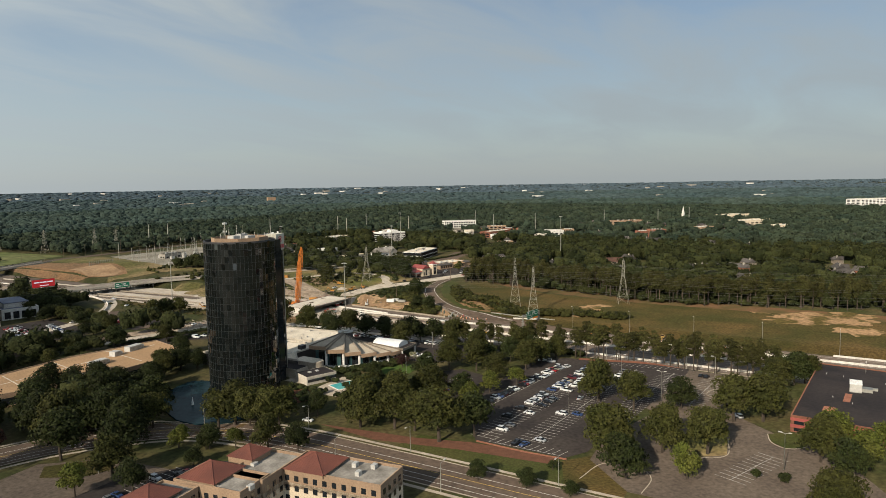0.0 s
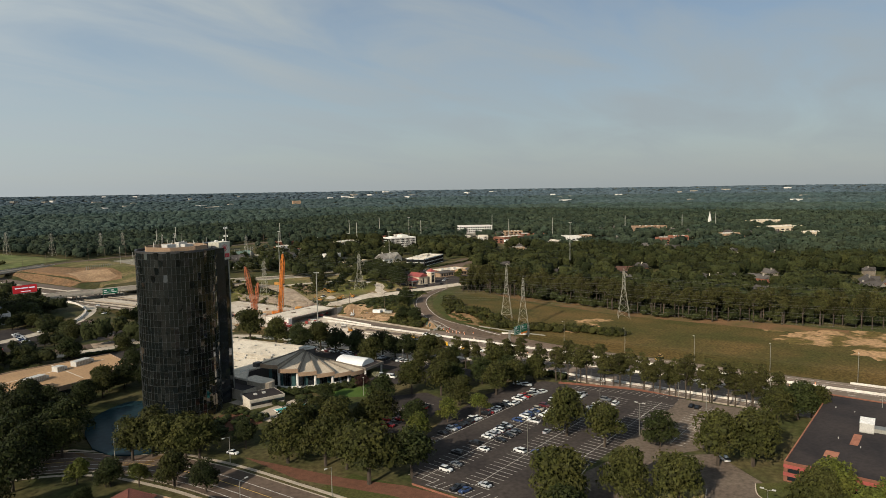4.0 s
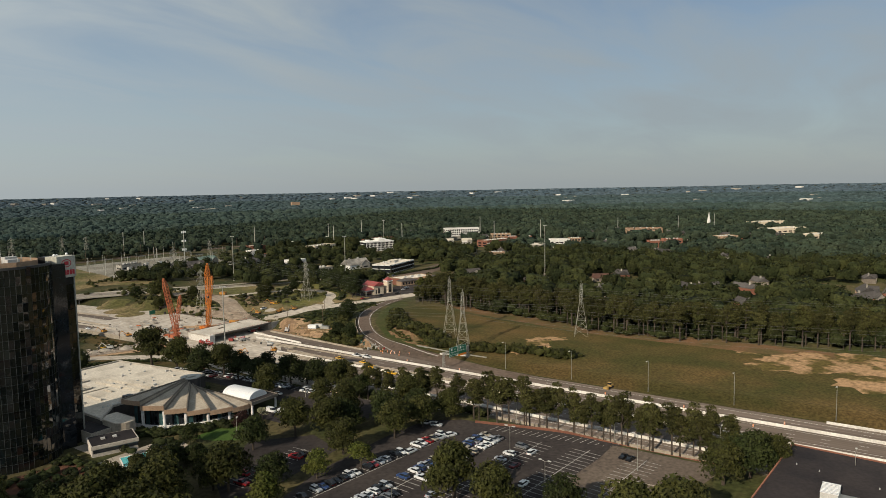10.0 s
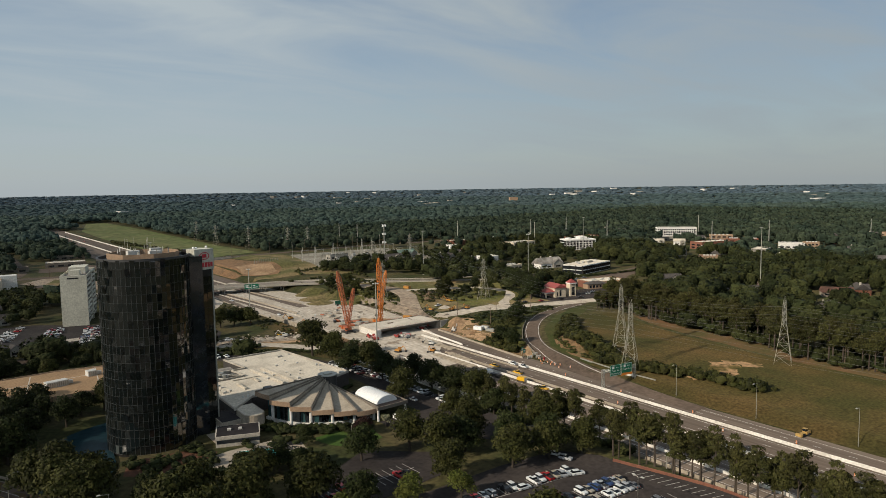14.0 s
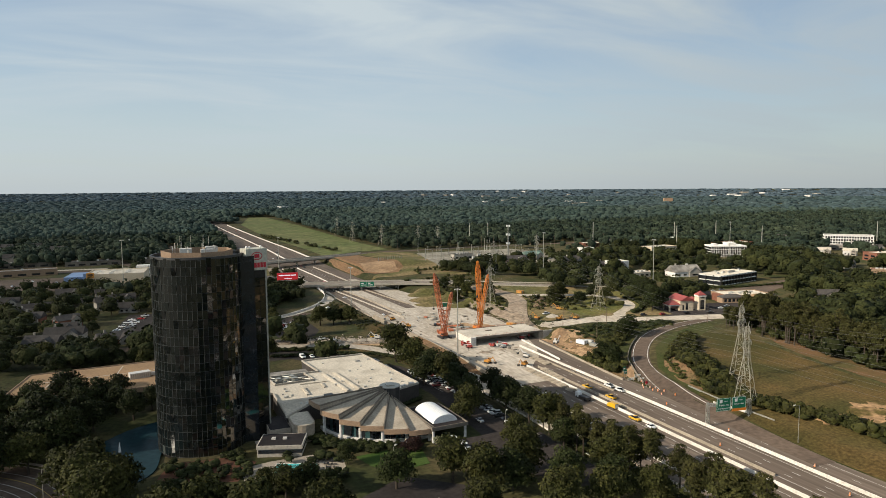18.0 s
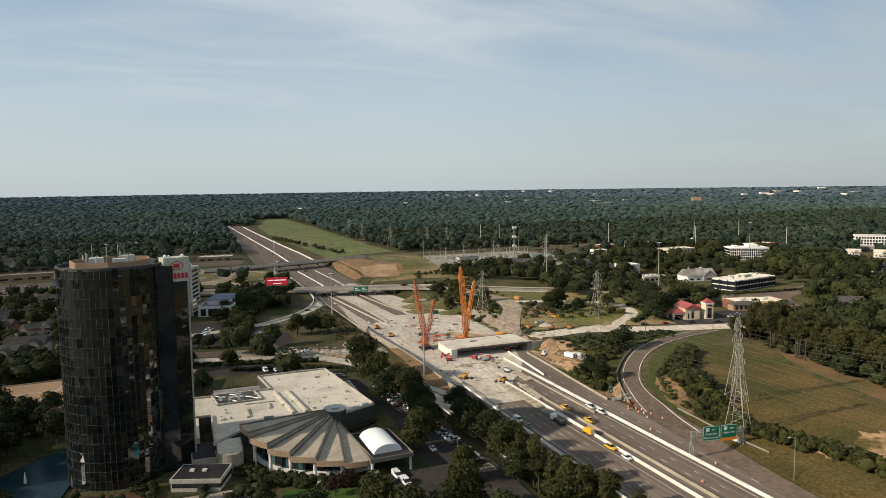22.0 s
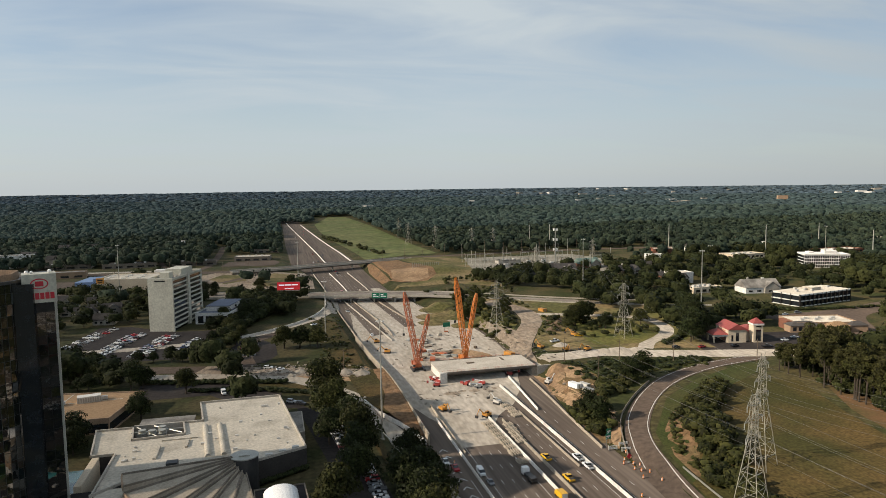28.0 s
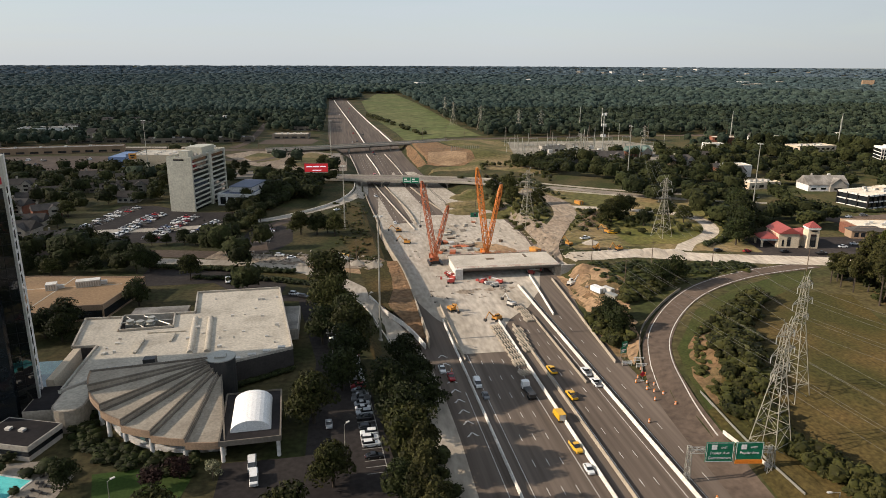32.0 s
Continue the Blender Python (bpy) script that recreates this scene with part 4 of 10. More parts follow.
# roof: rim, deck, tan screen wall, plant and aerials
bm = bmesh.new()
for c in range(COLS):
    a, b = c * math.tau / COLS, (c + 1) * math.tau / COLS
    q = [Vector((math.cos(t) * rr, math.sin(t) * rr, z)) for rr, z in ((TR + 0.1, TH - 0.6), (TR + 0.1, TH + 0.25), (TR - 0.5, TH + 0.25), (TR - 0.5, TH - 0.8)) for t in (a, b)]
    v = [bm.verts.new(p) for p in q]
    for i in range(3):
        bm.faces.new((v[2 * i], v[2 * i + 1], v[2 * i + 3], v[2 * i + 2]))
part("rim", bm, "black_metal", tower, "black metal coping round the roof")
bm = bmesh.new()
prism(bm, [(math.cos(k * math.tau / 32) * (TR - 0.4), math.sin(k * math.tau / 32) * (TR - 0.4)) for k in range(32)], TH - 1.4, TH - 0.9)
part("roof_deck", bm, "roof_grey", tower)
scr = [(-12.2, 2.3), (-9.0, -9.5), (0.5, -12.4), (8.5, -9.6), (12.0, -2.0), (11.0, 7.0), (2.0, 12.0), (-8.0, 9.5)]
for (ax, ay), (bx, by) in zip(scr, scr[1:] + scr[:1]):
    bm = bmesh.new()
    d = Vector((bx - ax, by - ay))
    box(bm, 0, -0.15, TH - 0.9, d.length, 0.15, TH + 1.55, pose(ax, ay, 0, 0, 0, math.degrees(math.atan2(d.y, d.x))))
    part("screen_wall", bm, "stucco_tan", tower, "tan rooftop screen wall")
for r in ((-6, -3, TH - 0.9, -2, 1, TH + 2.3), (1, -5, TH - 0.9, 5, -2, TH + 2.0), (3, 2, TH - 0.9, 7, 5, TH + 2.4)):
    part("plant_housing", boxes(r), "hvac", tower)
for i in range(20):
    a, r = prng.uniform(0, math.tau), prng.uniform(3, 12)
    h = prng.choice((2.2, 3.0, 3.4, 4.2, 6.5))
    bm = bmesh.new()
    tube(bm, (r * math.cos(a), r * math.sin(a), TH - 0.9), (r * math.cos(a), r * math.sin(a), TH + h), 0.05, 0.04, 5)
    if h < 4:
        tube(bm, (r * math.cos(a), r * math.sin(a), TH + h - 1.6), (r * math.cos(a), r * math.sin(a), TH + h), 0.16, 0.16, 6)
    part("aerial", bm, "hvac" if i % 2 else "galvanised", tower)
# lift shaft with the sign panel
SE, SN = Vector((0.955, 0.297, 0)), Vector((-0.297, 0.955, 0))
shaft = empty("lift_shaft", -152.6, 237.3, 0, math.degrees(math.atan2(0.297, 0.955)))
tagged(shaft, "slender dark glass lift shaft with white sign panel beside the tower", "lift shaft")
SW, SD, SH = 7.8, 9.0, 72.0
part("core", boxes((0.3, 0.3, -0.5, SW - 0.3, SD, SH - 0.2)), "mullion", shaft)
for x in (0, SW - 0.55):
    part("corner_fin", boxes((x, 0, -0.5, x + 0.55, 0.7, SH - 8)), "galvanised", shaft, "grey metal corner fin")
sp_me = mesh_from("pane", boxes((0, -0.03, 0, (SW - 1.1) / 3 - 0.12, 0.03, FH - 0.12)), "tower_glass")
for r in range(int((SH - 8.4) / FH)):
    for c in range(3):
        o = new("pane", sp_me)
        o.parent = shaft
        o.matrix_basis = pose(0.6 + c * (SW - 1.1) / 3, 0.25, r * FH + 0.1, prng.gauss(0, 0.3), 0, prng.gauss(0, 0.4))
# side wall: pale frame with a ladder of dark windows
part("side_wall", boxes((SW - 0.02, 0.7, -0.5, SW + 0.12, SD, SH - 0.2)), "white_wall", shaft, "pale side wall of the shaft")
sw_me = mesh_from("side_window", boxes((SW + 0.1, 1.7, 0, SW + 0.17, 4.3, 2.2)), "window")
for r in range(22):
    o = new("side_window", sw_me)
    o.parent = shaft
    o.location.z = 1.2 + r * 3.05
part("sign_panel", boxes((-0.25, -0.45, SH - 8, SW + 0.25, SD * 0.55, SH)), "hotel_white", shaft, "white sign panel with red emblem")
bm = bmesh.new()
for k in range(28):
    a, b = k * math.tau / 28, (k + 1) * math.tau / 28
    v = [bm.verts.new((SW / 2 + math.cos(t) * rx, -0.5, SH - 2.7 + math.sin(t) * rz)) for rx, rz, t in ((2.2, 1.5, a), (2.2, 1.5, b), (1.85, 1.2, b), (1.85, 1.2, a))]
    bm.faces.new(v)
box(bm, SW / 2 - 1.0, -0.5, SH - 3.4, SW / 2 + 1.0, -0.46, SH - 2.0)
part("emblem", bm, "sign_red", shaft, "red oval emblem")
for k in range(6):
    part("wordmark_bar", boxes((SW / 2 - 3.6 + k * 1.22, -0.5, SH - 7.0, SW / 2 - 2.6 + k * 1.22, -0.46, SH - 5.2)), "sign_red", shaft)
for x, r in ((1.0, 0.5), (2.2, 0.4), (6.6, 0.5)):
    bm = bmesh.new()
    bmesh.ops.create_uvsphere(bm, u_segments=8, v_segments=5, radius=r, matrix=Matrix.Translation((x, 2, SH + r)))
    part("radome", bm, "vinyl_white", shaft)
# dark neck joining tower and shaft
neck = part("tower_link", boxes((-156, 236.5, -0.5, -150, 246, 69.5)), "glass_dark")
tagged(neck, "dark recessed glass link between tower and shaft", "link", kind="structure")


# ---- convention hall ----
HX, HY = -110.0, 285.0
hall = empty("convention_hall", HX, HY, 0)
tagged(hall, "low concrete convention hall with a pale flat membrane roof", "convention hall")


def rel(poly, x=HX, y=HY):
    return [(a - x, b - y) for a, b in poly]


main_poly = [(-77, 259), (-85, 321), (-117, 320), (-114, 297), (-121, 297), (-119, 284), (-136, 283), (-138, 296), (-151, 296), (-147, 270), (-139.5, 270), (-139.5, 238), (-128, 250), (-97, 250)]
bm = bmesh.new()
prism(bm, rel(main_poly), -0.5, 6.4)
part("wall", bm, "charcoal_wall", hall, "dark charcoal hall wall")
bm = bmesh.new()
inner = [(-77.6, 259.6), (-85.4, 320.4), (-116.4, 319.4), (-113.3, 296.4), (-120.4, 296.4), (-118.4, 283.2), (-136.6, 282.2), (-138.4, 295.4), (-150.4, 295.4), (-146.5, 270.6), (-138.9, 270.6), (-138.9, 239), (-127.6, 250.6), (-97, 250.6)]
prism(bm, rel(inner), 6.4, 6.5)
part("roof_deck", bm, "roof_white", hall, "pale cream membrane roof with stains and patches")
n = len(main_poly)
for i in range(n):
    a, b = Vector(rel(main_poly)[i]), Vector(rel(main_poly)[(i + 1) % n])
    d = b - a
    bm = bmesh.new()
    box(bm, -0.05, -0.5, 6.38, d.length + 0.05, 0.02, 7.25, pose(a.x, a.y, 0, 0, 0, math.degrees(math.atan2(d.y, d.x))) @ pose(0, 0.48, 0))
    part("parapet", bm, "concrete", hall, "pale concrete parapet")
for x, y, d in ((-105.6, 276, 31), (-110.8, 276, 31)):
    bm = bmesh.new(); tube(bm, (x - HX + 1.8, y - HY - d / 2, 6.5), (x - HX - 1.8, y - HY + d / 2, 6.5), 0.95, 0.95, 12)
    part("barrel_duct", bm, "roof_white", hall, "long barrel-shaped roof duct")
for x, y, w, d, h in ((-126, 268, 1.0, 11, 0.7), (-117, 274, 0.8, 7, 0.6)):
    part("roof_duct", boxes((x - HX - w / 2, y - HY - d / 2, 6.5, x - HX + w / 2, y - HY + d / 2, 6.5 + h)), "roof_white", hall)
part("roof_ridge", boxes((-126 - HX, 279 - HY, 6.5, -114 - HX, 279.8 - HY, 7.0)), "roof_white", hall)
for i in range(26):
    x, y = prng.uniform(-114, -82), prng.uniform(262, 316)
    if i > 19:
        x, y = prng.uniform(-136, -122), prng.uniform(262, 280)
    s = prng.uniform(0.3, 0.7)
    part("roof_vent", boxes((x - HX - s, y - HY - s * 0.6, 6.5, x - HX + s, y - HY + s * 0.6, 6.5 + prng.uniform(0.4, 0.9))), "hvac", hall)
for i in range(4):
    part("roof_unit", boxes((-95 + i * 4.4 - HX, 252 + i * 2.2 - HY, 6.5, -92.6 + i * 4.4 - HX, 253.4 + i * 2.2 - HY, 7.5)), "hvac", hall)
part("roof_unit", boxes((-121 - HX, 252.6 - HY, 6.5, -117.5 - HX, 255.4 - HY, 8.6)), "black_metal", hall, "dark roof air handler")
for q in range(4):
    bm = bmesh.new(); tube(bm, (-131 + q * 2.2 - HX, 252.5 - HY, 6.5), (-131 + q * 2.2 - HX, 252.5 - HY, 7.2), 0.6, 0.25, 10)
    part("roof_vent", bm, "hvac", hall)
# sunken plant court with cooling fans
part("plant_court_floor", boxes((-137.5 - HX, 283.5 - HY, 2.5, -120 - HX, 297 - HY, 2.7)), "roof_black", hall)
part("court_wall", boxes((-138.2 - HX, 296.4 - HY, -0.5, -113.8 - HX, 297.2 - HY, 7.2)), "concrete", hall, "pale rim wall of the plant court")
part("rear_annex", boxes((-137 - HX, 297.3 - HY, -0.5, -117.6 - HX, 308 - HY, 5.4)), "tan_concrete", hall)
part("annex_roof", boxes((-137.3 - HX, 297.4 - HY, 5.4, -117.5 - HX, 308.3 - HY, 5.7)), "roof_grey", hall, "grey felt annex roof")
for a, b in (((-137, 296, 6.8), (-128, 283.8, 6.8)), ((-131, 296, 6.8), (-120, 286, 6.8)), ((-138, 290, 6.8), (-119.5, 291, 6.8))):
    bm = bmesh.new(); tube(bm, (a[0] - HX, a[1] - HY, a[2]), (b[0] - HX, b[1] - HY, b[2]), 0.22, 0.22, 6)
    part("steel_beam", bm, "galvanised", hall)
for x, y in ((-134, 289), (-130.5, 288), (-127, 287.5), (-127.5, 291.5)):
    bm = boxes((x - HX - 1.4, y - HY - 1.4, 2.7, x - HX + 1.4, y - HY + 1.4, 7.0))
    tube(bm, (x - HX, y - HY, 7.0), (x - HX, y - HY, 8.0), 1.2, 1.35, 12)
    part("cooling_fan", bm, "galvanised", hall)
# annex by the drive and the pale yellow light well
part("side_annex", boxes((-84 - HX, 282 - HY, -0.5, -76.5 - HX, 306 - HY, 4.0)), "concrete", hall)
part("annex_roof", boxes((-83.6 - HX, 282.4 - HY, 4.0, -76.9 - HX, 305.6 - HY, 4.12)), "roof_grey", hall)
part("court_wall", boxes((-146.2 - HX, 247 - HY, -0.5, -144.0 - HX, 269.5 - HY, 6.6)), "stucco_cream", hall, "pale yellow wall of the sunken court")
part("court_water", boxes((-157 - HX, 250 - HY, 0.0, -146.2 - HX, 270 - HY, 2.6)), "glass_teal", hall, "teal glazed floor of the sunken court")
part("court_kerb", boxes((-157.4 - HX, 249.2 - HY, -0.5, -146.2 - HX, 250 - HY, 3.0)), "concrete", hall)
drum = [(-134.6 + 4.2 * math.cos(k * math.pi / 10), 231 + 4.2 * math.sin(k * math.pi / 10)) for k in range(10, 21)]
drum_block = [(-138.8, 243)] + drum + [(-130.4, 243)]
bm = bmesh.new()
prism(bm, rel(drum_block), -0.5, 6.4)
part("stair_drum", bm, "tan_concrete", hall, "concrete wing with a rounded end")
bm = bmesh.new()
prism(bm, rel([(-134.6 + (x + 134.6) * 0.9, 234 + (y - 234) * 0.93) for x, y in drum_block]), 6.4, 6.5)
part("wing_roof", bm, "roof_white", hall, "pale membrane roof of the rounded wing")
part("entry_block", boxes((-147 - HX, 232 - HY, -0.5, -139 - HX, 247 - HY, 4.6)), "tan_concrete", hall)
part("entry_roof", boxes((-146.7 - HX, 232.3 - HY, 4.6, -139.3 - HX, 246.7 - HY, 4.68)), "roof_black", hall)

# stepped fan roof round a dark drum
FX, FY = -96.5, 242.0
fan = empty("fan_roof_pavilion", FX, FY, 0)
tagged(fan, "fan-shaped pavilion with stepped wedge roofs round a dark drum", "pavilion")
ANG = [186, 202, 218, 232.5, 247.5, 263, 279]
OUT_Z = [12.2, 10.4, 8.7, 7.2, 6.0, 5.1]
RAD = [34.5, 34.6, 34.2, 33.8, 33.4, 34.2, 35.4]
for k in range(6):
    a0, a1 = math.radians(ANG[k]), math.radians(ANG[k + 1])
    zo, zi = OUT_Z[k], min(OUT_Z[k] + 3.4, 12.6 - 0.5 * k)
    seg = 4
    ring_o = [(RAD[k] + (RAD[k + 1] - RAD[k]) * i / seg, a0 + (a1 - a0) * i / seg) for i in range(seg + 1)]
    P = [Vector((r * math.cos(t), r * math.sin(t), zo)) for r, t in ring_o]
    Q = [Vector((3.0 * math.cos(t), 3.0 * math.sin(t), zi)) for r, t in ring_o]
    bm = bmesh.new()
    vo, vi = [bm.verts.new(p) for p in P], [bm.verts.new(q) for q in Q]
    wo, wi = [bm.verts.new(p - Vector((0, 0, 1.5))) for p in P], [bm.verts.new(q - Vector((0, 0, 4.0))) for q in Q]
    for i in range(seg):
        bm.faces.new((vi[i], vo[i], vo[i + 1], vi[i + 1]))
        bm.faces.new((vo[i], wo[i], wo[i + 1], vo[i + 1]))
        bm.faces.new((wi[i + 1], wo[i + 1], wo[i], wi[i]))
    bm.faces.new((vi[0], wi[0], wo[0], vo[0]))
    bm.faces.new((vi[-1], vo[-1], wo[-1], wi[-1]))
    part("roof_wedge", bm, "tan_concrete", fan, "weathered grey-brown roof wedge")
    # upstands along the wedge edges
    for t, end in ((a0, 0), (a1, -1)):
        bm = bmesh.new()
        s = P[end] - Q[end]
        for f0, f1, hh in ((0.02, 1.0, 0.55),):
            a, b = Q[end] + s * f0, Q[end] + s * f1
            side = Vector((-math.sin(t), math.cos(t), 0)) * (0.35 if end == 0 else -0.35)
            v = [bm.verts.new(p) for p in (a, b, b + side, a + side, a + Vector((0, 0, hh)), b + Vector((0, 0, hh)), b + side + Vector((0, 0, hh)), a + side + Vector((0, 0, hh)))]
            for f in ((4, 5, 6, 7), (0, 1, 5, 4), (1, 2, 6, 5), (2, 3, 7, 6), (3, 0, 4, 7)):
                bm.faces.new([v[i] for i in f])
        part("upstand", bm, "dark_concrete", fan)
    bm = bmesh.new()
    for i in range(seg):
        d0, d1 = P[i].normalized() * 0.12, P[i + 1].normalized() * 0.12
        lo = Vector((0, 0, -1.55))
        v = [bm.verts.new(p) for p in (P[i] + d0, P[i + 1] + d1, P[i + 1] + d1 + lo, P[i] + d0 + lo, P[i] - d0 * 3 + Vector((0, 0, 0.35)), P[i + 1] - d1 * 3 + Vector((0, 0, 0.35)),
                                       P[i + 1] + d1 + Vector((0, 0, 0.35)), P[i] + d0 + Vector((0, 0, 0.35)))]
        bm.faces.new((v[7], v[3], v[2], v[6]))
        bm.faces.new((v[4], v[7], v[6], v[5]))
    part("fascia", bm, "stucco_tan", fan, "tan concrete fascia")
    # dark glazing set back, with panes, and a white column at each step
    for i in range(seg):
        t0, t1 = ring_o[i][1], ring_o[i + 1][1]
        p, q = Vector((29 * math.cos(t0), 29 * math.sin(t0), 0)), Vector((29 * math.cos(t1), 29 * math.sin(t1), 0))
        d = q - p
        bm = bmesh.new()
        box(bm, 0.06, -0.05, 1.1, d.length - 0.06, 0.05, max(zo - 0.9, 3.4), pose(p.x, p.y, 0, 0, 0, math.degrees(math.atan2(d.y, d.x))))
        part("window_pane", bm, "window" if (i + k) % 3 else "glass_teal", fan)
    t = a1 - 0.02
    bm = bmesh.new()
    tube(bm, (32.4 * math.cos(t), 32.4 * math.sin(t), -0.5), (32.4 * math.cos(t), 32.4 * math.sin(t), zo - 1.2), 0.6, 0.6, 12)
    part("column", bm, "white_wall", fan, "white round column")
bm = bmesh.new()
for i in range(24):
    t0, t1 = math.radians(186 + 93 * i / 24), math.radians(186 + 93 * (i + 1) / 24)
    for r0, r1, z in ((27, 30.2, 1.1),):
        v = [bm.verts.new((r * math.cos(t), r * math.sin(t), zz)) for r, t, zz in ((r1, t0, z), (r1, t1, z), (r0, t1, z), (r0, t0, z), (r1, t0, -0.5), (r1, t1, -0.5))]
        bm.faces.new((v[0], v[1], v[2], v[3]))
        bm.faces.new((v[4], v[5], v[1], v[0]))
bmesh.ops.remove_doubles(bm, verts=bm.verts[:], dist=0.001)
part("base_wall", bm, "white_wall", fan, "white curved base wall")
bm = bmesh.new()
prism(bm, [(27 * math.cos(math.radians(a)), 27 * math.sin(math.radians(a))) for a in range(186, 280, 6)] + [(0, 0)], -0.4, 4.3)
part("inner_wall", bm, "dark_concrete", fan)
bm = bmesh.new()
tube(bm, (0, 0, -0.5), (0, 0, 12.6), 4.1, 4.1, 24)
part("drum", bm, "black_metal", fan, "dark green-black drum")
bm = bmesh.new()
tube(bm, (0, 0, 12.6), (0, 0, 12.9), 4.3, 4.3, 24)
box(bm, -1.6, -1.4, 12.9, 1.6, 1.4, 13.3)
part("drum_cap", bm, "galvanised", fan)
# porte-cochere with a white barrel canopy
pc = empty("entrance_canopy", -86, 219, 0, 3)
tagged(pc, "flat black-roofed entrance canopy with a white barrel vault", "entrance canopy")
part("flat_roof", boxes((-7, -12.5, 4.9, 7.6, 12.5, 5.7)), "roof_black", pc)
for r in ((-7.2, -12.7, 4.7, -6.8, 12.7, 6.1), (7.4, -12.7, 4.7, 7.8, 12.7, 6.1), (-7.2, -12.8, 4.7, 7.8, -12.5, 6.1), (-7.2, 12.5, 4.7, 7.8, 12.8, 6.1)):
    part("edge_beam", boxes(r), "dark_concrete", pc)
bm = bmesh.new()
for i in range(14):
    t0, t1 = math.pi * i / 14, math.pi * (i + 1) / 14
    v = [bm.verts.new((0.3 + 5.0 * math.cos(t), y, 5.75 + 2.9 * math.sin(t))) for t, y in ((t0, -8.5), (t0, 8.5), (t1, 8.5), (t1, -8.5))]
    bm.faces.new(v)
for y in (-8.5, 8.5):
    bm.faces.new([bm.verts.new((0.3 + 5.0 * math.cos(math.pi * i / 14), y, 5.75 + 2.9 * math.sin(math.pi * i / 14))) for i in range(15)])
part("barrel_vault", bm, "vinyl_white", pc, "bright white barrel vault")
for x, y in ((-6.4, -11.8), (7.0, -11.8), (-6.4, 11.8), (7.0, 11.8)):
    bm = bmesh.new()
    tube(bm, (x, y, -0.3), (x, y, 4.9), 0.5, 0.5, 12)
    part("column", bm, "white_wall", pc)
# low wing by the pool
wing = empty("pool_wing", -144, 222, 0, -20)
tagged(wing, "small pale concrete wing with dark window band by the pool", "wing")
part("body", boxes((-8, -5.5, -0.5, 7.5, 6, 3.0)), "concrete", wing)
part("window_band", boxes((-7.6, -5.6, 1.4, 7.6, 6.1, 2.6)), "window", wing)
part("parapet", boxes((-8.2, -5.8, 2.9, 7.8, 6.2, 4.2)), "concrete", wing)
part("roof", boxes((-7.8, -5.4, 4.2, 7.4, 5.8, 4.26)), "roof_black", wing)
for x in (-4, 0):
    part("skylight", boxes((x, 0, 4.26, x + 1.4, 1.4, 4.8)), "hvac", wing)
# pool terrace
drape("pavement_pool_terrace", [(-160, 196), (-128, 192), (-126, 206), (-134, 214), (-150, 214), (-160, 212)], "pavement", 0.06, 6, "pale concrete pool terrace", "terrace")
pool = empty("swimming_pool", -141.5, 203, 0.0, -22)
tagged(pool, "turquoise swimming pool with pale coping", "swimming pool")
part("coping", boxes((-9.3, -5.3, 0.0, 5.3, -4.8, 0.22), (-9.3, 4.8, 0.0, 5.3, 5.3, 0.22), (-9.3, -5.3, 0, -8.8, 5.3, 0.22), (4.8, -5.3, 0, 5.3, 5.3, 0.22)), "white_concrete", pool)
part("water", boxes((-8.8, -4.8, -0.2, 4.8, 4.8, 0.12)), "pool", pool)
lounger = empty("sun_lounger", -132, 203, 0.06)
part("seat", boxes((-0.35, -0.9, 0.3, 0.35, 0.5, 0.38)), "black_metal", lounger)
part("backrest", boxes((-0.35, 0.5, 0.3, 0.35, 1.0, 0.7)), "black_metal", lounger)
for sx in (-0.3, 0.3):
    for sy in (-0.8, 0.8):
        part("leg", boxes((sx - 0.03, sy - 0.03, 0, sx + 0.03, sy + 0.03, 0.3)), "black_metal", lounger)
tagged(lounger, "dark slatted sun lounger on the pool terrace", "sun lounger", "loungers by the pool")
for i in range(13):
    copy_thing(lounger, pose(-132.5 + (i % 2) * 2.3, 195.5 + i * 1.35, 0.06, 0, 0, 75))
# pond
bm = bmesh.new()
prism(bm, [tuple(q) for q in arc_points([(-214, 236), (-213, 224), (-206, 215), (-196, 213), (-187, 222), (-184, 240), (-181, 257), (-171, 263), (-164, 272), (-176, 277), (-193, 271), (-206, 256), (-214, 236)], 4)[:-1]], -1.2, -0.28)
pond = part("water_pond", bm, "pond")
tagged(pond, "dark blue pond beside the tower", "pond", kind="structure")
plaza = part("pavement_tower_base", boxes((-152, 224, -1.2, -136, 262, 0.02)), "pavement")
tagged(plaza, "paved forecourt between tower and hall", "forecourt", kind="structure")
fount = empty("fountain_jet", -198, 246, -0.28)
bm = bmesh.new()
tube(bm, (0, 0, 0), (0, 0, 3.6), 0.5, 0.12, 8)
part("jet", bm, "vinyl_white", fount)
tagged(fount, "small white fountain jet in the pond", "fountain")


# ---- window helper ----
def window_row(parent, x0, x1, y, z0, z1, n, gap=0.35, mat="window", depth=0.08, along="x", name="window"):
    """n window boxes on a wall face; along x at y, or along y at x=y."""
    w = (x1 - x0) / n
    me = mesh_from(name, boxes((-(w / 2) * (1 - gap), -depth, 0, (w / 2) * (1 - gap), depth, z1 - z0)), mat)
    for i in range(n):
        o = new(name, me)
        o.parent = parent
        c = x0 + w * (i + 0.5)
        o.matrix_basis = pose(c, y, z0) if along == "x" else pose(y, c, z0, 0, 0, 90)


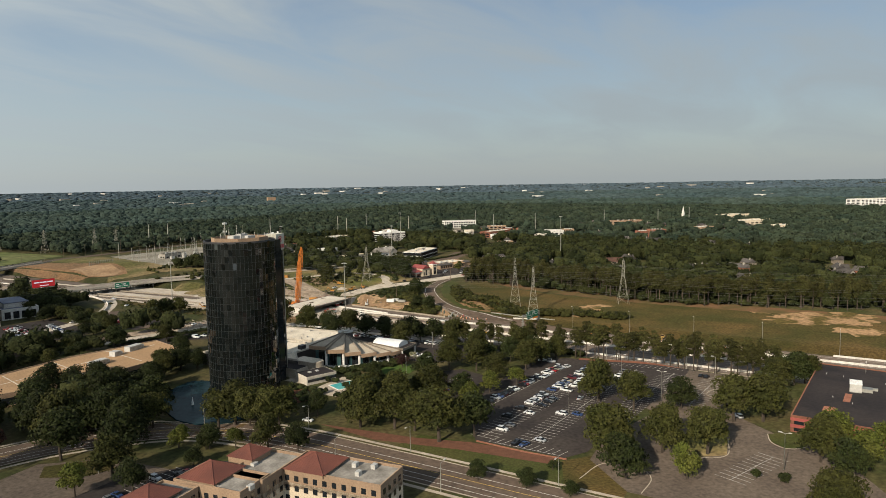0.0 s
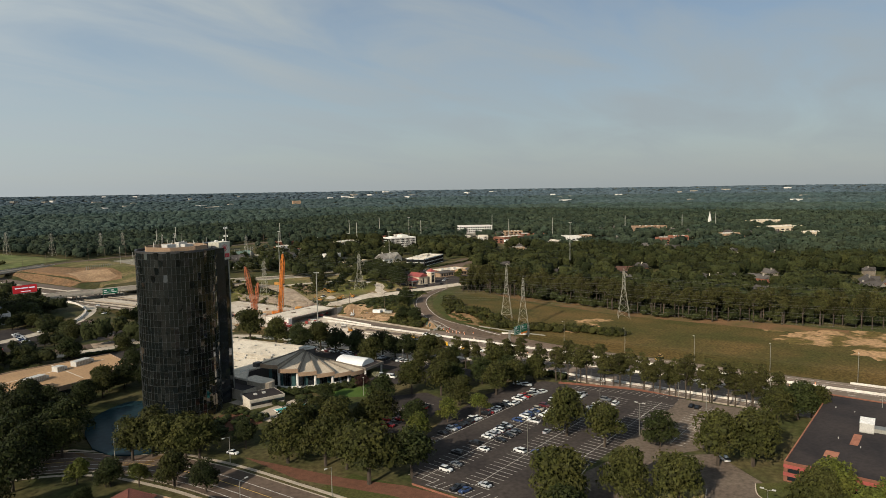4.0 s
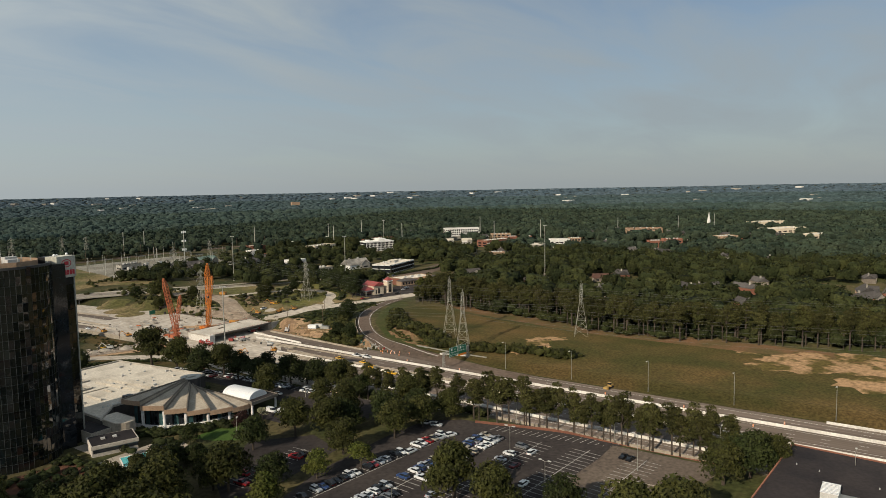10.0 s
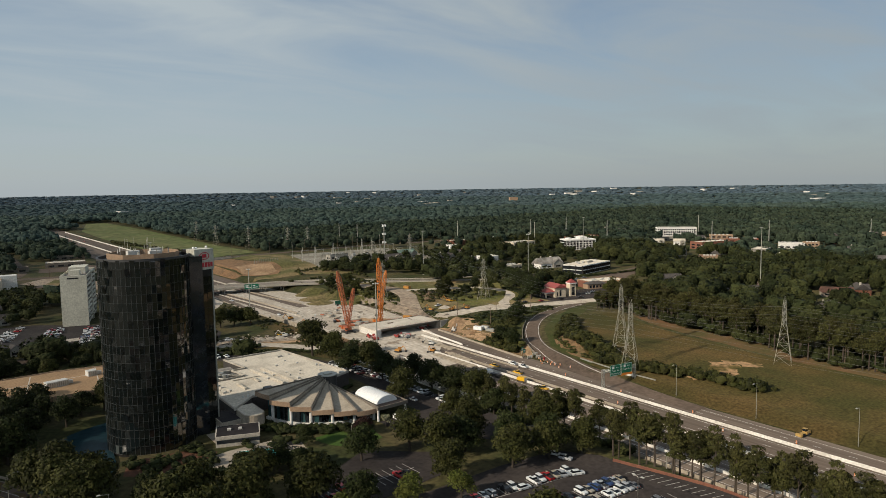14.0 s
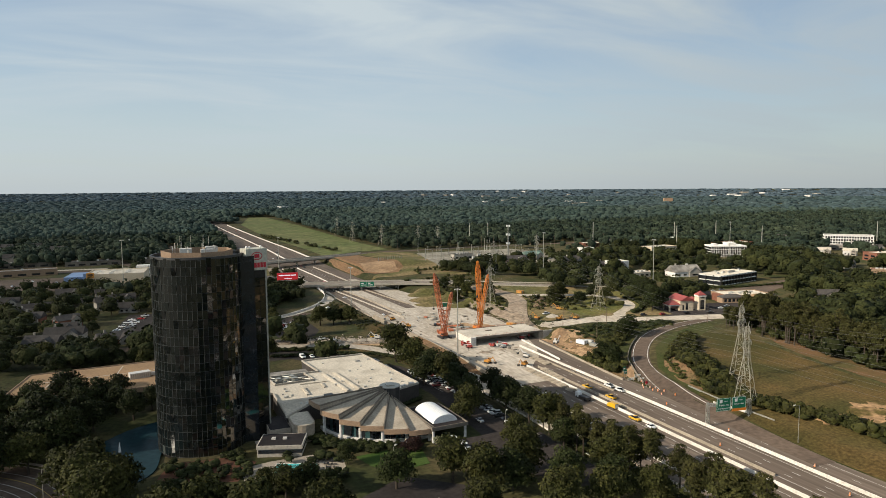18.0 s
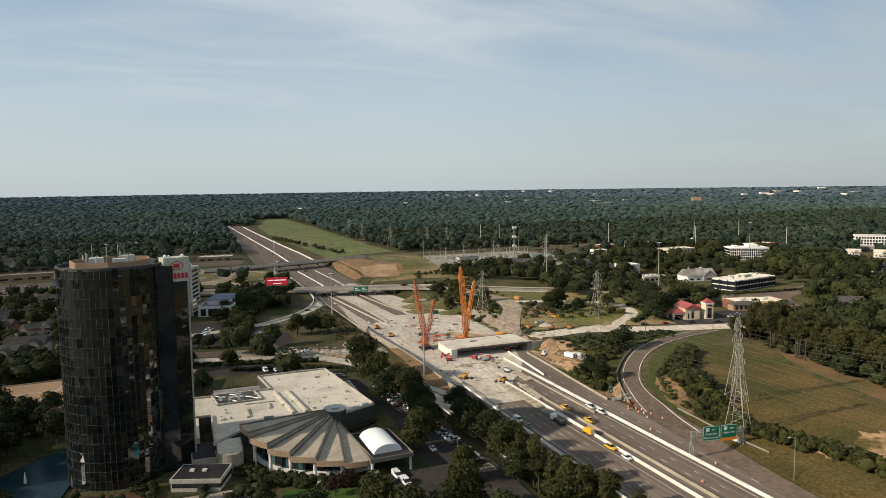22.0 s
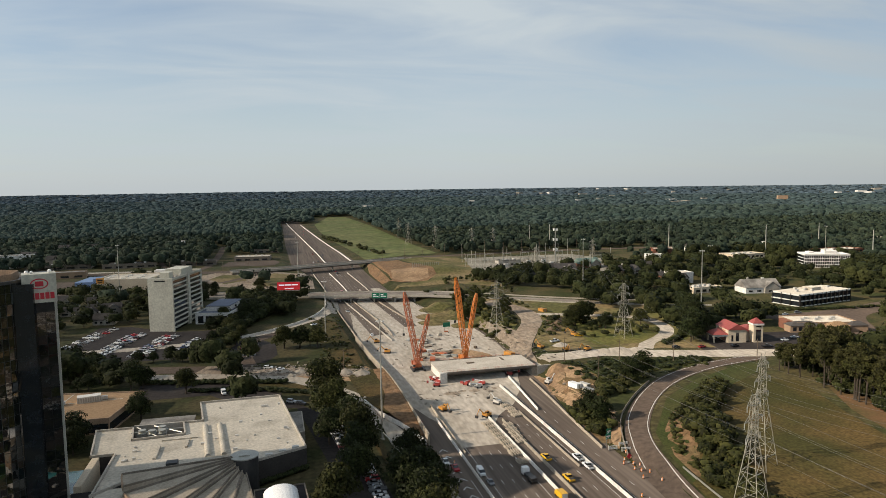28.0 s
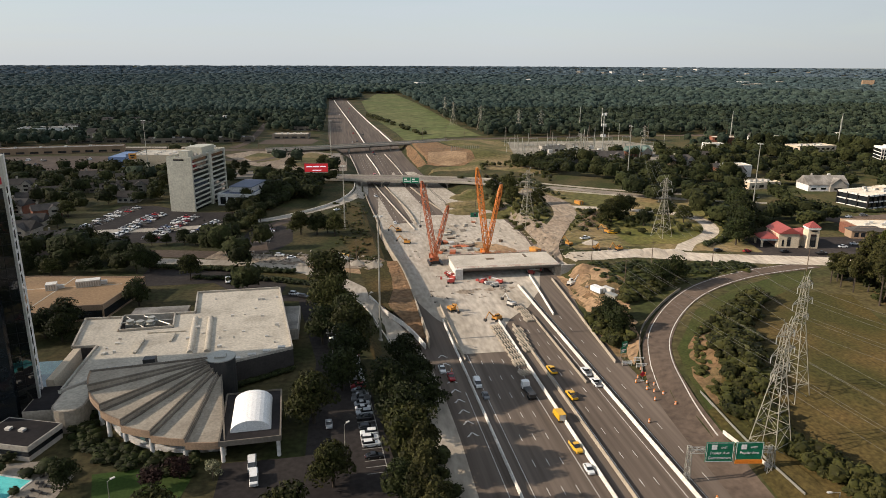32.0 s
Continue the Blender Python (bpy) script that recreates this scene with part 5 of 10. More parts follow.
def flat_block(parent, w, d, h, wall, roof, par=0.7, x=0, y=0, z=0, name="body"):
    """A block with a recessed flat roof behind a parapet."""
    part(name, boxes((x - w / 2, y - d / 2, z - 1.5, x + w / 2, y + d / 2, z + h)), wall, parent)
    part("roof", boxes((x - w / 2 + 0.3, y - d / 2 + 0.3, z + h, x + w / 2 - 0.3, y + d / 2 - 0.3, z + h + 0.06)), roof, parent)
    t = 0.3
    ring = [(x - w / 2 - 0.05, y - d / 2 - 0.05, x + w / 2 + 0.05, y - d / 2 + t), (x - w / 2 - 0.05, y + d / 2 - t, x + w / 2 + 0.05, y + d / 2 + 0.05),
            (x - w / 2 - 0.05, y - d / 2 + t, x - w / 2 + t, y + d / 2 - t), (x + w / 2 - t, y - d / 2 + t, x + w / 2 + 0.05, y + d / 2 - t)]
    part("parapet", boxes(*[(r[0], r[1], z + h - 0.05, r[2], r[3], z + h + par) for r in ring]), wall, parent)


def hip_roof(parent, w, d, z, rise_h, mat, x=0, y=0, over=0.5, ridge=0.0, name="roof"):
    """A hipped roof; ridge: length of the ridge along the longer side. Seams run down the slopes as thin ribs."""
    bm = bmesh.new()
    a, b = w / 2 + over, d / 2 + over
    lo = [bm.verts.new((x + sx * a, y + sy * b, z)) for sx, sy in ((-1, -1), (1, -1), (1, 1), (-1, 1))]
    if ridge <= 0:
        top = bm.verts.new((x, y, z + rise_h))
        for i in range(4):
            bm.faces.new((lo[i], lo[(i + 1) % 4], top))
    elif w >= d:
        t = [bm.verts.new((x + s * ridge / 2, y, z + rise_h)) for s in (-1, 1)]
        bm.faces.new((lo[0], lo[1], t[1], t[0])); bm.faces.new((lo[1], lo[2], t[1]))
        bm.faces.new((lo[2], lo[3], t[0], t[1])); bm.faces.new((lo[3], lo[0], t[0]))
    else:
        t = [bm.verts.new((x, y + s * ridge / 2, z + rise_h)) for s in (-1, 1)]
        bm.faces.new((lo[0], lo[1], t[0])); bm.faces.new((lo[1], lo[2], t[1], t[0]))
        bm.faces.new((lo[2], lo[3], t[1])); bm.faces.new((lo[3], lo[0], t[0], t[1]))
    bm.faces.new(lo[::-1])
    return part(name, bm, mat, parent)


# ---- inn with red tiled hip roofs, tan stucco ----
inn = empty("red_roofed_inn", -238, 140, 0, 8)
tagged(inn, "tan stucco inn with red-brown hipped roofs and flat grey roofs", "inn")
INN = [(-1, -11, 14, 34, 10.2), (-8, 12, 20, 14, 10.6), (-20, 18, 13, 24, 10.6), (-5, 20, 9, 9, 11.4), (-37, 27, 20, 13, 10.0)]
for x, y, w, d, h in INN:
    part("wall_cream", boxes((x - w / 2, y - d / 2, -0.5, x + w / 2, y + d / 2, h - 3.4)), "stucco_cream", inn, "cream lower storeys")
    flat_block(inn, w, d, 3.4 + 0.0, "stucco_tan", "roof_grey", 0.8, x, y, h - 3.4)
    for s in range(3):
        window_row(inn, x - w / 2 + 0.6, x + w / 2 - 0.6, y - d / 2 - 0.02, 1.2 + s * 3.1, 2.9 + s * 3.1, max(2, int(w / 3.2)), 0.55)
        window_row(inn, y - d / 2 + 0.6, y + d / 2 - 0.6, x - w / 2 - 0.02, 1.2 + s * 3.1, 2.9 + s * 3.1, max(2, int(d / 3.2)), 0.55, along="y")
for x, y, w, h, zz in ((-2, -2.6, 13, 3.6, 11.2), (-19, 22.5, 12.5, 3.4, 11.6), (-5, 20, 8.5, 3.0, 12.4), (-36.5, 29, 11, 3.2, 11.0)):
    part("attic", boxes((x - w / 2, y - w / 2, zz - 1.2, x + w / 2, y + w / 2, zz)), "stucco_tan", inn)
    hip_roof(inn, w, w, zz, h, "roof_red", x, y, 0.7)
    bm = bmesh.new()
    a = w / 2 + 0.7
    for sx, sy in ((-1, -1), (1, -1), (1, 1), (-1, 1)):
        bar(bm, (x + sx * a, y + sy * a, zz + 0.05), (x, y, zz + h + 0.05), 0.16)
    for i in range(-8, 9):
        f = i / 9
        for sx, sy in ((1, 0), (-1, 0), (0, 1), (0, -1)):
            p = Vector((x + (sx or f) * a, y + (sy or f) * a, zz + 0.03))
            k = 1 - abs(f)
            bar(bm, p, Vector((x + (sx * (1 - k) if sx else f) * a, y + (sy * (1 - k) if sy else f) * a, zz + 0.03 + h * k)), 0.07)
    part("roof_ribs", bm, "roof_red", inn)
for x, y in ((2, -14), (-3, -18), (-9, 15), (-13, 17), (-22, 6), (-38, 12), (3, -20)):
    part("roof_unit", boxes((x - 1, y - 0.7, 10.2, x + 1, y + 0.7, 11.6)), "hvac", inn)

# ---- long low office with tan gravel roof ----
lowoff = empty("long_low_office", -190, 333, 0)
tagged(lowoff, "long low office building with tan gravel roof and dark window band", "office building")
lp = [(-143, 346), (-150, 312), (-166, 312), (-168, 306), (-205, 306), (-245, 317), (-240, 350), (-190, 354)]
bm = bmesh.new(); prism(bm, rel(lp, -190, 333), -0.5, 6.0)
part("wall", bm, "stucco_tan", lowoff)
lp_in = [(-190 + (x + 190) * 0.985, 330 + (y - 330) * 0.96) for x, y in lp]
bm = bmesh.new(); prism(bm, rel(lp_in, -190, 333), 6.0, 6.08)
part("roof", bm, "roof_tan", lowoff)
for (ax, ay), (bx, by) in zip(rel(lp, -190, 333), rel(lp, -190, 333)[1:] + rel(lp, -190, 333)[:1]):
    d = Vector((bx - ax, by - ay))
    mm = pose(ax, ay, 0, 0, 0, math.degrees(math.atan2(d.y, d.x)))
    bm = bmesh.new(); box(bm, 0, -0.35, 5.0, d.length, 0.1, 6.5, mm)
    part("fascia", bm, "stucco_tan", lowoff)
    bm = bmesh.new(); box(bm, 0.5, -0.12, 1.0, d.length - 0.5, 0.12, 4.2, mm)
    part("window_band", bm, "window", lowoff)
for x0, y0, x1, y1 in ((-176, 312, -172, 350), (-206, 308, -200, 350), (-232, 316, -226, 348), (-240, 333, -150, 338)):
    d = Vector((x1 - x0, y1 - y0))
    bm = bmesh.new(); box(bm, 0, -0.25, 6.08, d.length, 0.25, 6.14, pose(x0 + 190, y0 - 333, 0, 0, 0, math.degrees(math.atan2(d.y, d.x))))
    part("roof_seam", bm, "roof_white", lowoff, "pale seam strip")
for x, y, w in ((-192, 325, 9), (-163, 338, 9), (-176, 335, 4)):
    u = empty("roof_plant", x, y, 6.08, 12)
    part("housing", boxes((-w / 2, -2, 0, w / 2, 2, 2.6)), "hvac", u)
    part("louvre_rail", boxes(*[(-w / 2 + 0.4 + k * 0.9, -2.1, 0.3, -w / 2 + 0.9 + k * 0.9, 2.1, 2.2) for k in range(int(w / 0.9))]), "galvanised", u)
    part("duct", boxes((w / 2, -0.8, 0.2, w / 2 + 2.5, 0.8, 1.6)), "hvac", u)
    tagged(u, "pale louvred rooftop plant housing", "rooftop plant")

# ---- black-roofed building beside the car park ----
bro = empty("black_roofed_building", -69.5, -9.0, 0, -4)
tagged(bro, "low red-banded building with black bitumen roof", "building")
flat_block(bro, 86, 46, 6.0, "brick", "roof_black", 0.5)
for s in range(2):
    part("red_band", boxes((-43.1, -23.1, 1.9 + s * 2.6, 43.1, 23.1, 3.0 + s * 2.6)), "roof_crimson", bro)
    window_row(bro, -22, 22, -43.12, 0.6 + s * 2.6, 1.8 + s * 2.6, 12, 0.1, along="y")
unit = empty("roof_air_handler", -64, -4, 6.07)
part("housing", boxes((-4, -2.2, 0.3, 4, 2.2, 3.4)), "hvac", unit)
part("ribs", boxes(*[(-4 + 0.9 * k, -2.3, 3.4, -3.6 + 0.9 * k, 2.3, 3.5) for k in range(9)]), "vinyl_white", unit)
part("duct", boxes((-2, -6, 0, 2, -2.2, 1.4), (2.0, -8, 0, 3.2, -2.2, 1.0)), "galvanised", unit)
part("feet", boxes((-4, -2.2, 0, -3.4, 2.2, 0.3), (3.4, -2.2, 0, 4, 2.2, 0.3)), "galvanised", unit)
tagged(unit, "large pale ribbed rooftop air handler with ducts", "air handler")
for r in ((-14, 6, 6.06, -2, 8.5, 6.12), (-30, 10, 6.06, -24, 14, 6.1)):
    part("roof_patch", boxes(r), "brick", bro, "rust-red roof patch")
for i in range(12):
    bm = bmesh.new()
    x, y = prng.uniform(-28, 28), prng.uniform(-20, 20)
    tube(bm, (x, y, 6.06), (x, y, 6.6), 0.15, 0.15, 6)
    part("roof_vent", bm, "hvac", bro)


# ---- roads ----
ROADS = []


def road(name, pts, half, mat, label, category="road", **kw):
    ROADS.append((pts, half if not isinstance(half, tuple) else max(half)))
    return tagged(strip(name, pts, half, mat, **kw), label, category, kind="structure")


flat_hz = lambda dz: (lambda x, y: hwy_z(x, y) + dz)
road("road_left_ramp", [(-150, 392), (-126, 386), (-96, 378), (-77, 366), (-61, 345), (-50, 323), (-43, 296), (-37.2, 262), (-35.8, 221), (-36.2, 178), (-33, 140)], (4.5, 5.0), "concrete_road",
     "pale concrete slip road curving down to the highway", lift=0.16)
road("road_bridge_street", [(46, 363), (80, 360), (104, 351), (130, 342), (167, 332), (230, 312), (330, 275)], 7.5, "concrete_road", "dusty pale street leading to the new bridge", lift=0.2)
road("road_left_street", [(-33, 366), (-60, 373), (-97, 388), (-120, 398), (-154, 406), (-189, 412), (-240, 420), (-330, 436), (-520, 470)], 6.5, "street", "worn street on the far side of the hall", lift=0.14)
road("road_works_street", [(-36, 368), (-60, 374), (-97, 388), (-124, 399)], 7.2, "grit", "dusty torn-up street between building materials", lift=0.19)
road("road_loop_ramp", [(29.5, 140), (31.4, 165), (33.9, 195), (37, 224), (43.6, 249), (54, 268), (72, 289), (96, 307), (124, 319.5), (160, 327)], 4.8, "street", "curving brown asphalt loop ramp", lift=0.17)
road("loop_ramp_edge_line", [(37.4, 196), (40.6, 222), (47, 246), (57, 265.5), (74.6, 285.6), (97.6, 303.3), (124.6, 315.8), (158, 323.2)], 0.14, "white_paint", "white edge line of the loop ramp", "road marking", lift=0.23)
road("loop_ramp_outer_line", [(36, 232), (41, 250), (51, 270), (69.5, 291.5), (94.5, 310.5), (123, 323), (158, 330.6)], 0.12, "white_paint", "outer edge line of the loop ramp", "road marking", lift=0.23)
road("road_front_street", [(-420, 270), (-330, 266), (-285, 262), (-250, 249), (-220, 222), (-209, 185), (-207, 140), (-207, 60), (-206, -60), (-205, -200)], 9.5, "street", "five-lane brown asphalt street in front of the hotel", lift=0.12)
for off, mat, dash in ((-9.2, "pavement", False), (9.2, "pavement", False)):
    road("kerb_front_street", [(-420, 270), (-330, 266), (-285, 262), (-250, 249), (-220, 222), (-209, 185), (-207, 140), (-207, 60), (-206, -60), (-205, -200)], 0.3, mat, "concrete kerb of the front street", "kerb", lift=0.27, side=off)
    road("pavement_front_street", [(-420, 270), (-330, 266), (-285, 262), (-250, 249), (-220, 222), (-209, 185), (-207, 140), (-207, 60), (-206, -60), (-205, -200)], 0.8, "pavement", "pale concrete pavement beside the front street", "pavement", lift=0.16, side=off * 1.28)
road("road_dirt_haul", [(44, 368), (50, 392), (68, 426), (80, 448), (86, 472), (87, 489), (82, 511), (74, 532)], 7.0, "grit", "bare earth haul road through the building site", lift=0.42)
road("road_exit_left", [(-37.5, 640), (-38.5, 600), (-42, 560), (-56, 524), (-78, 496), (-105, 474), (-150, 460), (-200, 458)], 4.6, "concrete_road", "curved slip road with a white retaining wall", lift=0.16)
road("road_site_access", [(-100, 398), (-103, 418), (-104, 436), (-101, 456), (-91, 471), (-79, 485)], 4.4, "street", "dark asphalt bend joining the slip road", lift=0.13)
road("road_avenue_left", [(-900, 840), (-500, 845), (-297, 843), (-180, 826), (-90, 806)], 9, "street", "wide avenue beyond the hotel", lift=0.2)
road("road_avenue_right", [(40, 850), (90, 866), (150, 872), (260, 880), (400, 868), (700, 850), (1100, 830)], 8, "street", "avenue past the electrical substation", lift=0.2)
road("road_avenue_median", [(-500, 862), (-297, 862), (-180, 845)], 5, "concrete_road", "pale frontage road beside the avenue", lift=0.2)
road("road_side_avenue", [(-200, 846), (-230, 960), (-262, 1100), (-300, 1300), (-340, 1600)], 5.5, "street", "straight avenue running into the woods", lift=0.2)
road("road_service", [(-167, 751), (-138, 732), (-109, 773), (-80, 812)], 4.0, "street", "service road through the cleared lots", lift=0.26)
road("road_service_bend", [(-154, 678), (-110, 657), (-92, 661), (-62, 700), (-56, 780)], 4.0, "deck_concrete", "pale service road beside the highway", lift=0.27)
road("road_wood_lane", [(-170, 840), (-160, 890), (-157, 1000), (-158, 1140)], 4.5, "street", "lane leading north between trees and shops", lift=0.2)
road("road_poplar", [(230, 312), (260, 360), (300, 405), (380, 420), (520, 420), (760, 440)], 8, "street", "suburban avenue past the offices", lift=0.16)
road("road_red_building", [(112, 360), (122, 373), (138, 384), (149, 397), (155, 412), (156, 426), (150, 440), (136, 450), (112, 462), (92, 470)], 4.2, "concrete_road", "pale driveway curving round a mound", lift=0.16)

# left retaining wall of the cutting with bare clay slope, and its lower white wall
wall_line("retaining_wall_left", [(-30.5, 275), (-30.5, 310), (-30.5, 340), (-31.5, 368), (-34, 402), (-36.5, 455)], 4.2, 0.5, "tan_concrete", z=-3.5, label="weathered concrete retaining wall of the highway cutting", category="retaining wall")
wall_line("retaining_wall_ramp", [(-32, 274), (-34.5, 286), (-38, 298), (-44, 312), (-49, 321)], 1.6, 0.45, "white_concrete", z=lambda x, y: max(ground_z(x, y), -3.0), label="white concrete wall beside the slip road", category="retaining wall")
wall_line("retaining_wall_exit", [(-43.5, 640), (-44, 600), (-48, 560), (-61, 521), (-83, 491), (-108, 469)], 1.5, 0.4, "white_concrete", label="curved white retaining wall of the exit slip road", category="retaining wall")
# filled clay bank between the slip road's wall and the wall of the cutting
cv, cf = [], []
for j, y in enumerate(range(282, 375, 4)):
    xa = interp(y, [(282, -33.2), (286, -34.3), (298, -37.8), (312, -42.5), (318, -41), (330, -38.6), (345, -37.6), (460, -38)])[0]
    xb = interp(y, [(282, -30.8), (340, -30.8), (368, -31.8), (402, -34.3), (455, -36.8)])[0]
    top = interp(y, [(282, -2.4), (300, -0.6), (318, 0.3), (460, 0.35)])[0]
    cv += [(xa + (xb - xa) * k / 5, y, top + 0.25 * noise.noise((k * 0.9, y * 0.2, 0)) + 0.12 * k / 5) for k in range(6)]
    cf += [((j - 1) * 6 + k, (j - 1) * 6 + k + 1, j * 6 + k + 1, j * 6 + k) for k in range(5)] if j else []
gv2, gf2 = [], []
for j, y in enumerate(range(306, 375, 4)):
    xa = interp(y, [(306, -41.5), (312, -44), (321, -49), (375, -52)])[0]
    xb = interp(y, [(306, -40), (312, -42.3), (318, -40.8), (330, -38.4), (345, -37.4), (460, -37.8)])[0]
    gv2 += [(xa + (xb - xa) * k / 4, y, interp(y, [(306, -0.2), (318, 0.32), (460, 0.38)])[0] + 0.3 * noise.noise((k * 0.8, y * 0.2, 3))) for k in range(5)]
    gf2 += [((j - 1) * 5 + k, (j - 1) * 5 + k + 1, j * 5 + k + 1, j * 5 + k) for k in range(4)] if j else []
tagged(raw("ground_grass_bank", gv2, gf2, "field"), "yellow-green grass bank above the slip road", "verge", kind="structure")
tagged(raw("ground_clay_slope", cv, cf, "orange_clay"), "bare red clay bank above the retaining wall", "clay slope", kind="structure")
wall_line("barrier_slip_road", [(-56, 322), (-49, 303), (-44.5, 284), (-42.4, 262), (-41.4, 225), (-41.2, 176)], 0.8, 0.25, "white_concrete", label="low pale barrier along the slip road", category="barrier")
drape("ground_slip_verge", [(-43, 226), (-44, 262), (-47, 288), (-54, 312), (-60, 326), (-66, 322), (-58, 300), (-52, 270), (-48, 226)], "field", 0.13, 4, "yellowing grass verge beside the slip road", "verge")
drape("ground_bank_left", [(-37.5, 374), (-38.5, 410), (-40, 455), (-42, 500), (-50, 512), (-58, 480), (-60, 430), (-54, 392), (-52, 376)], "field", 0.12, 4, "dry grass slope above the rebuilt highway", "verge")
drape("ground_site_left", [(-45, 352), (-40, 372), (-36, 380), (-75, 382), (-110, 392), (-108, 380), (-70, 366)], "dirt", 0.11, 4, "churned pale soil beside the street works", "building site")

for lanes in ([(-24, -12.5, 470), (-27, -15, 540), (-30, -18, 606), (-33, -20, 690)], [(2, 11, 490), (-1, 9, 545), (-4, 7, 600), (-6, 4, 690)]):
    v = [p for a, b, y in lanes for p in ((a, y, -3.425), (b, y, -3.425))]
    o = raw("road_old_lanes", v, [(2 * i, 2 * i + 1, 2 * i + 3, 2 * i + 2) for i in range(3)], "highway")
    tagged(o, "remaining strip of old brown asphalt lanes", "road", kind="structure")

# highway markings: dashes at each lane boundary, solid edge lines
mk_v, mk_f = [], []


def dash_quad(x0, x1, y0, y1, z):
    b = len(mk_v)
    mk_v.extend([(x0, y0, z), (x1, y0, z), (x1, y1, z), (x0, y1, z)])
    mk_f.append((b, b + 1, b + 2, b + 3))


for x in (-14.5, -10.8, -7.1, 9.2, 13.0, 26.0):
    y = -400
    while y < 300:
        dash_quad(x - 0.09, x + 0.09, y, y + 3.2, -3.47)
        y += 12.2
for x, y0, y1 in ((-18.3, -400, 300), (-3.2, -400, 296), (6.0, -400, 296), (17.4, -400, 300), (21.8, -400, 330), (30.2, -400, 232), (-24.2, -400, 270), (-28.6, -400, 180)):
    for k in range(int((y1 - y0) / 40)):
        dash_quad(x - 0.09, x + 0.09, y0 + k * 40, y0 + k * 40 + 40, -3.466)
for x in (-28, -24.5, -21, -12, -8.3, -4.6, 2, 5.7):
    y = 390
    while y < 800:
        sx = x - (y - 390) * 0.012
        dash_quad(sx - 0.1, sx + 0.1, y, y + 3.2, -3.42)
        y += 12.2
for k in range(9):     # chevrons of the gore
    y = 214 + k * 6.5
    mk = len(mk_v)
    mk_v.extend([(-29.0, y, -3.3), (-28.4, y, -3.3), (-26.9, y + 2.2, -3.3), (-27.5, y + 2.2, -3.3)])
    mk_f.append((mk, mk + 1, mk + 2, mk + 3))
    mk_v.extend([(-27.5, y + 2.2, -3.29), (-26.9, y + 2.2, -3.29), (-25.4, y, -3.29), (-26.0, y, -3.29)])
    mk_f.append((mk + 4, mk + 5, mk + 6, mk + 7))
o = raw("road_lane_markings", mk_v, mk_f, "white_paint")
tagged(o, "worn white lane dashes and edge lines on the highway", "road marking", kind="stuff")
# front street lines
for off, mat in ((-0.25, "yellow_paint"), (3.2, "white_paint"), (-3.6, "white_paint"), (6.4, "white_paint")):
    road("road_line_front", [(-330, 266), (-285, 262), (-250, 249), (-220, 222), (-209, 185), (-207, 140), (-207, 60), (-206, -60), (-205, -200)], 0.1, mat, "painted lane line of the front street", "road marking", lift=0.2, side=off)

# barriers along the highway
for x, y0, y1, m, h, lab in ((-21.5, -600, 300, "white_concrete", 1.05, "white"), (-19.9, 262, 318, "tan_concrete", 1.0, "grey"), (0.2, -600, 296, "white_concrete", 1.15, "white"), (4.9, 140, 292, "tan_concrete", 1.0, "tan"),
                          (19.6, -600, 338, "white_concrete", 1.15, "white"), (15.2, 240, 300, "tan_concrete", 0.8, "tan"), (-31.8, -200, 170, "tan_concrete", 1.0, "weathered"), (33.2, -400, 6, "white_concrete", 1.0, "white")):
    wall_line("barrier", [(x, y0), (x, y0 * 0.6 + y1 * 0.4), (x, y0 * 0.3 + y1 * 0.7), (x, y1)], h, 0.3, m, z=-3.5, foot=0.18, label=lab + " concrete barrier wall along the highway", category="barrier", step=12)
wall_line("barrier", [(30.5, 253), (33, 285), (36, 318), (38, 345)], 1.0, 0.3, "tan_concrete", z=-3.5, foot=0.15, label="tan concrete barrier curving under the bridge", category="barrier")
wall_line("barrier", [(24, 300), (27, 330), (29, 352)], 1.0, 0.3, "white_concrete", z=-3.5, foot=0.15, label="white concrete barrier leading under the bridge", category="barrier")
wall_line("barrier_loop_ramp", [(36, 244), (42, 260), (51, 275), (66, 291), (80, 303)], 1.3, 0.25, "dark_concrete", label="dark parapet of the loop ramp", category="barrier")
wall_line("guard_rail_loop", [(41.6, 172), (41.8, 196), (43.8, 222)], 0.8, 0.15, "galvanised", label="galvanised guard rail inside the loop ramp", category="guard rail")
for site_line, m in (([(-35, 405), (-35, 476), (-37, 540), (-38, 590)], "tan_concrete"), ([(-14, 450), (-16, 473), (-23, 553), (-29, 625)], "concrete"), ([(-11, 465), (-12, 508), (-21, 612)], "tan_concrete"),
                     ([(11, 505), (7, 530), (0, 599)], "tan_concrete"), ([(-38, 622), (-39, 700), (-42, 800)], "concrete"), ([(-19, 622), (-20, 700), (-24, 800)], "white_concrete"), ([(1, 622), (0, 700), (-4, 800)], "concrete")):
    wall_line("barrier", site_line, 1.0, 0.35, m, z=-3.45, foot=0.15, label="concrete barrier between rebuilt carriageways", category="barrier", step=12)
for far_line in ([(-21, 880), (-22, 914), (-33, 1227), (-47, 1617), (-54, 1850)], [(13, 880), (12, 906), (1, 1111), (-9, 1352), (-20, 1640)]):
    wall_line("barrier_far", far_line, 1.5, 0.8, "white_concrete", z=hwy_z, label="pale median barrier of the distant highway", category="barrier", step=30)

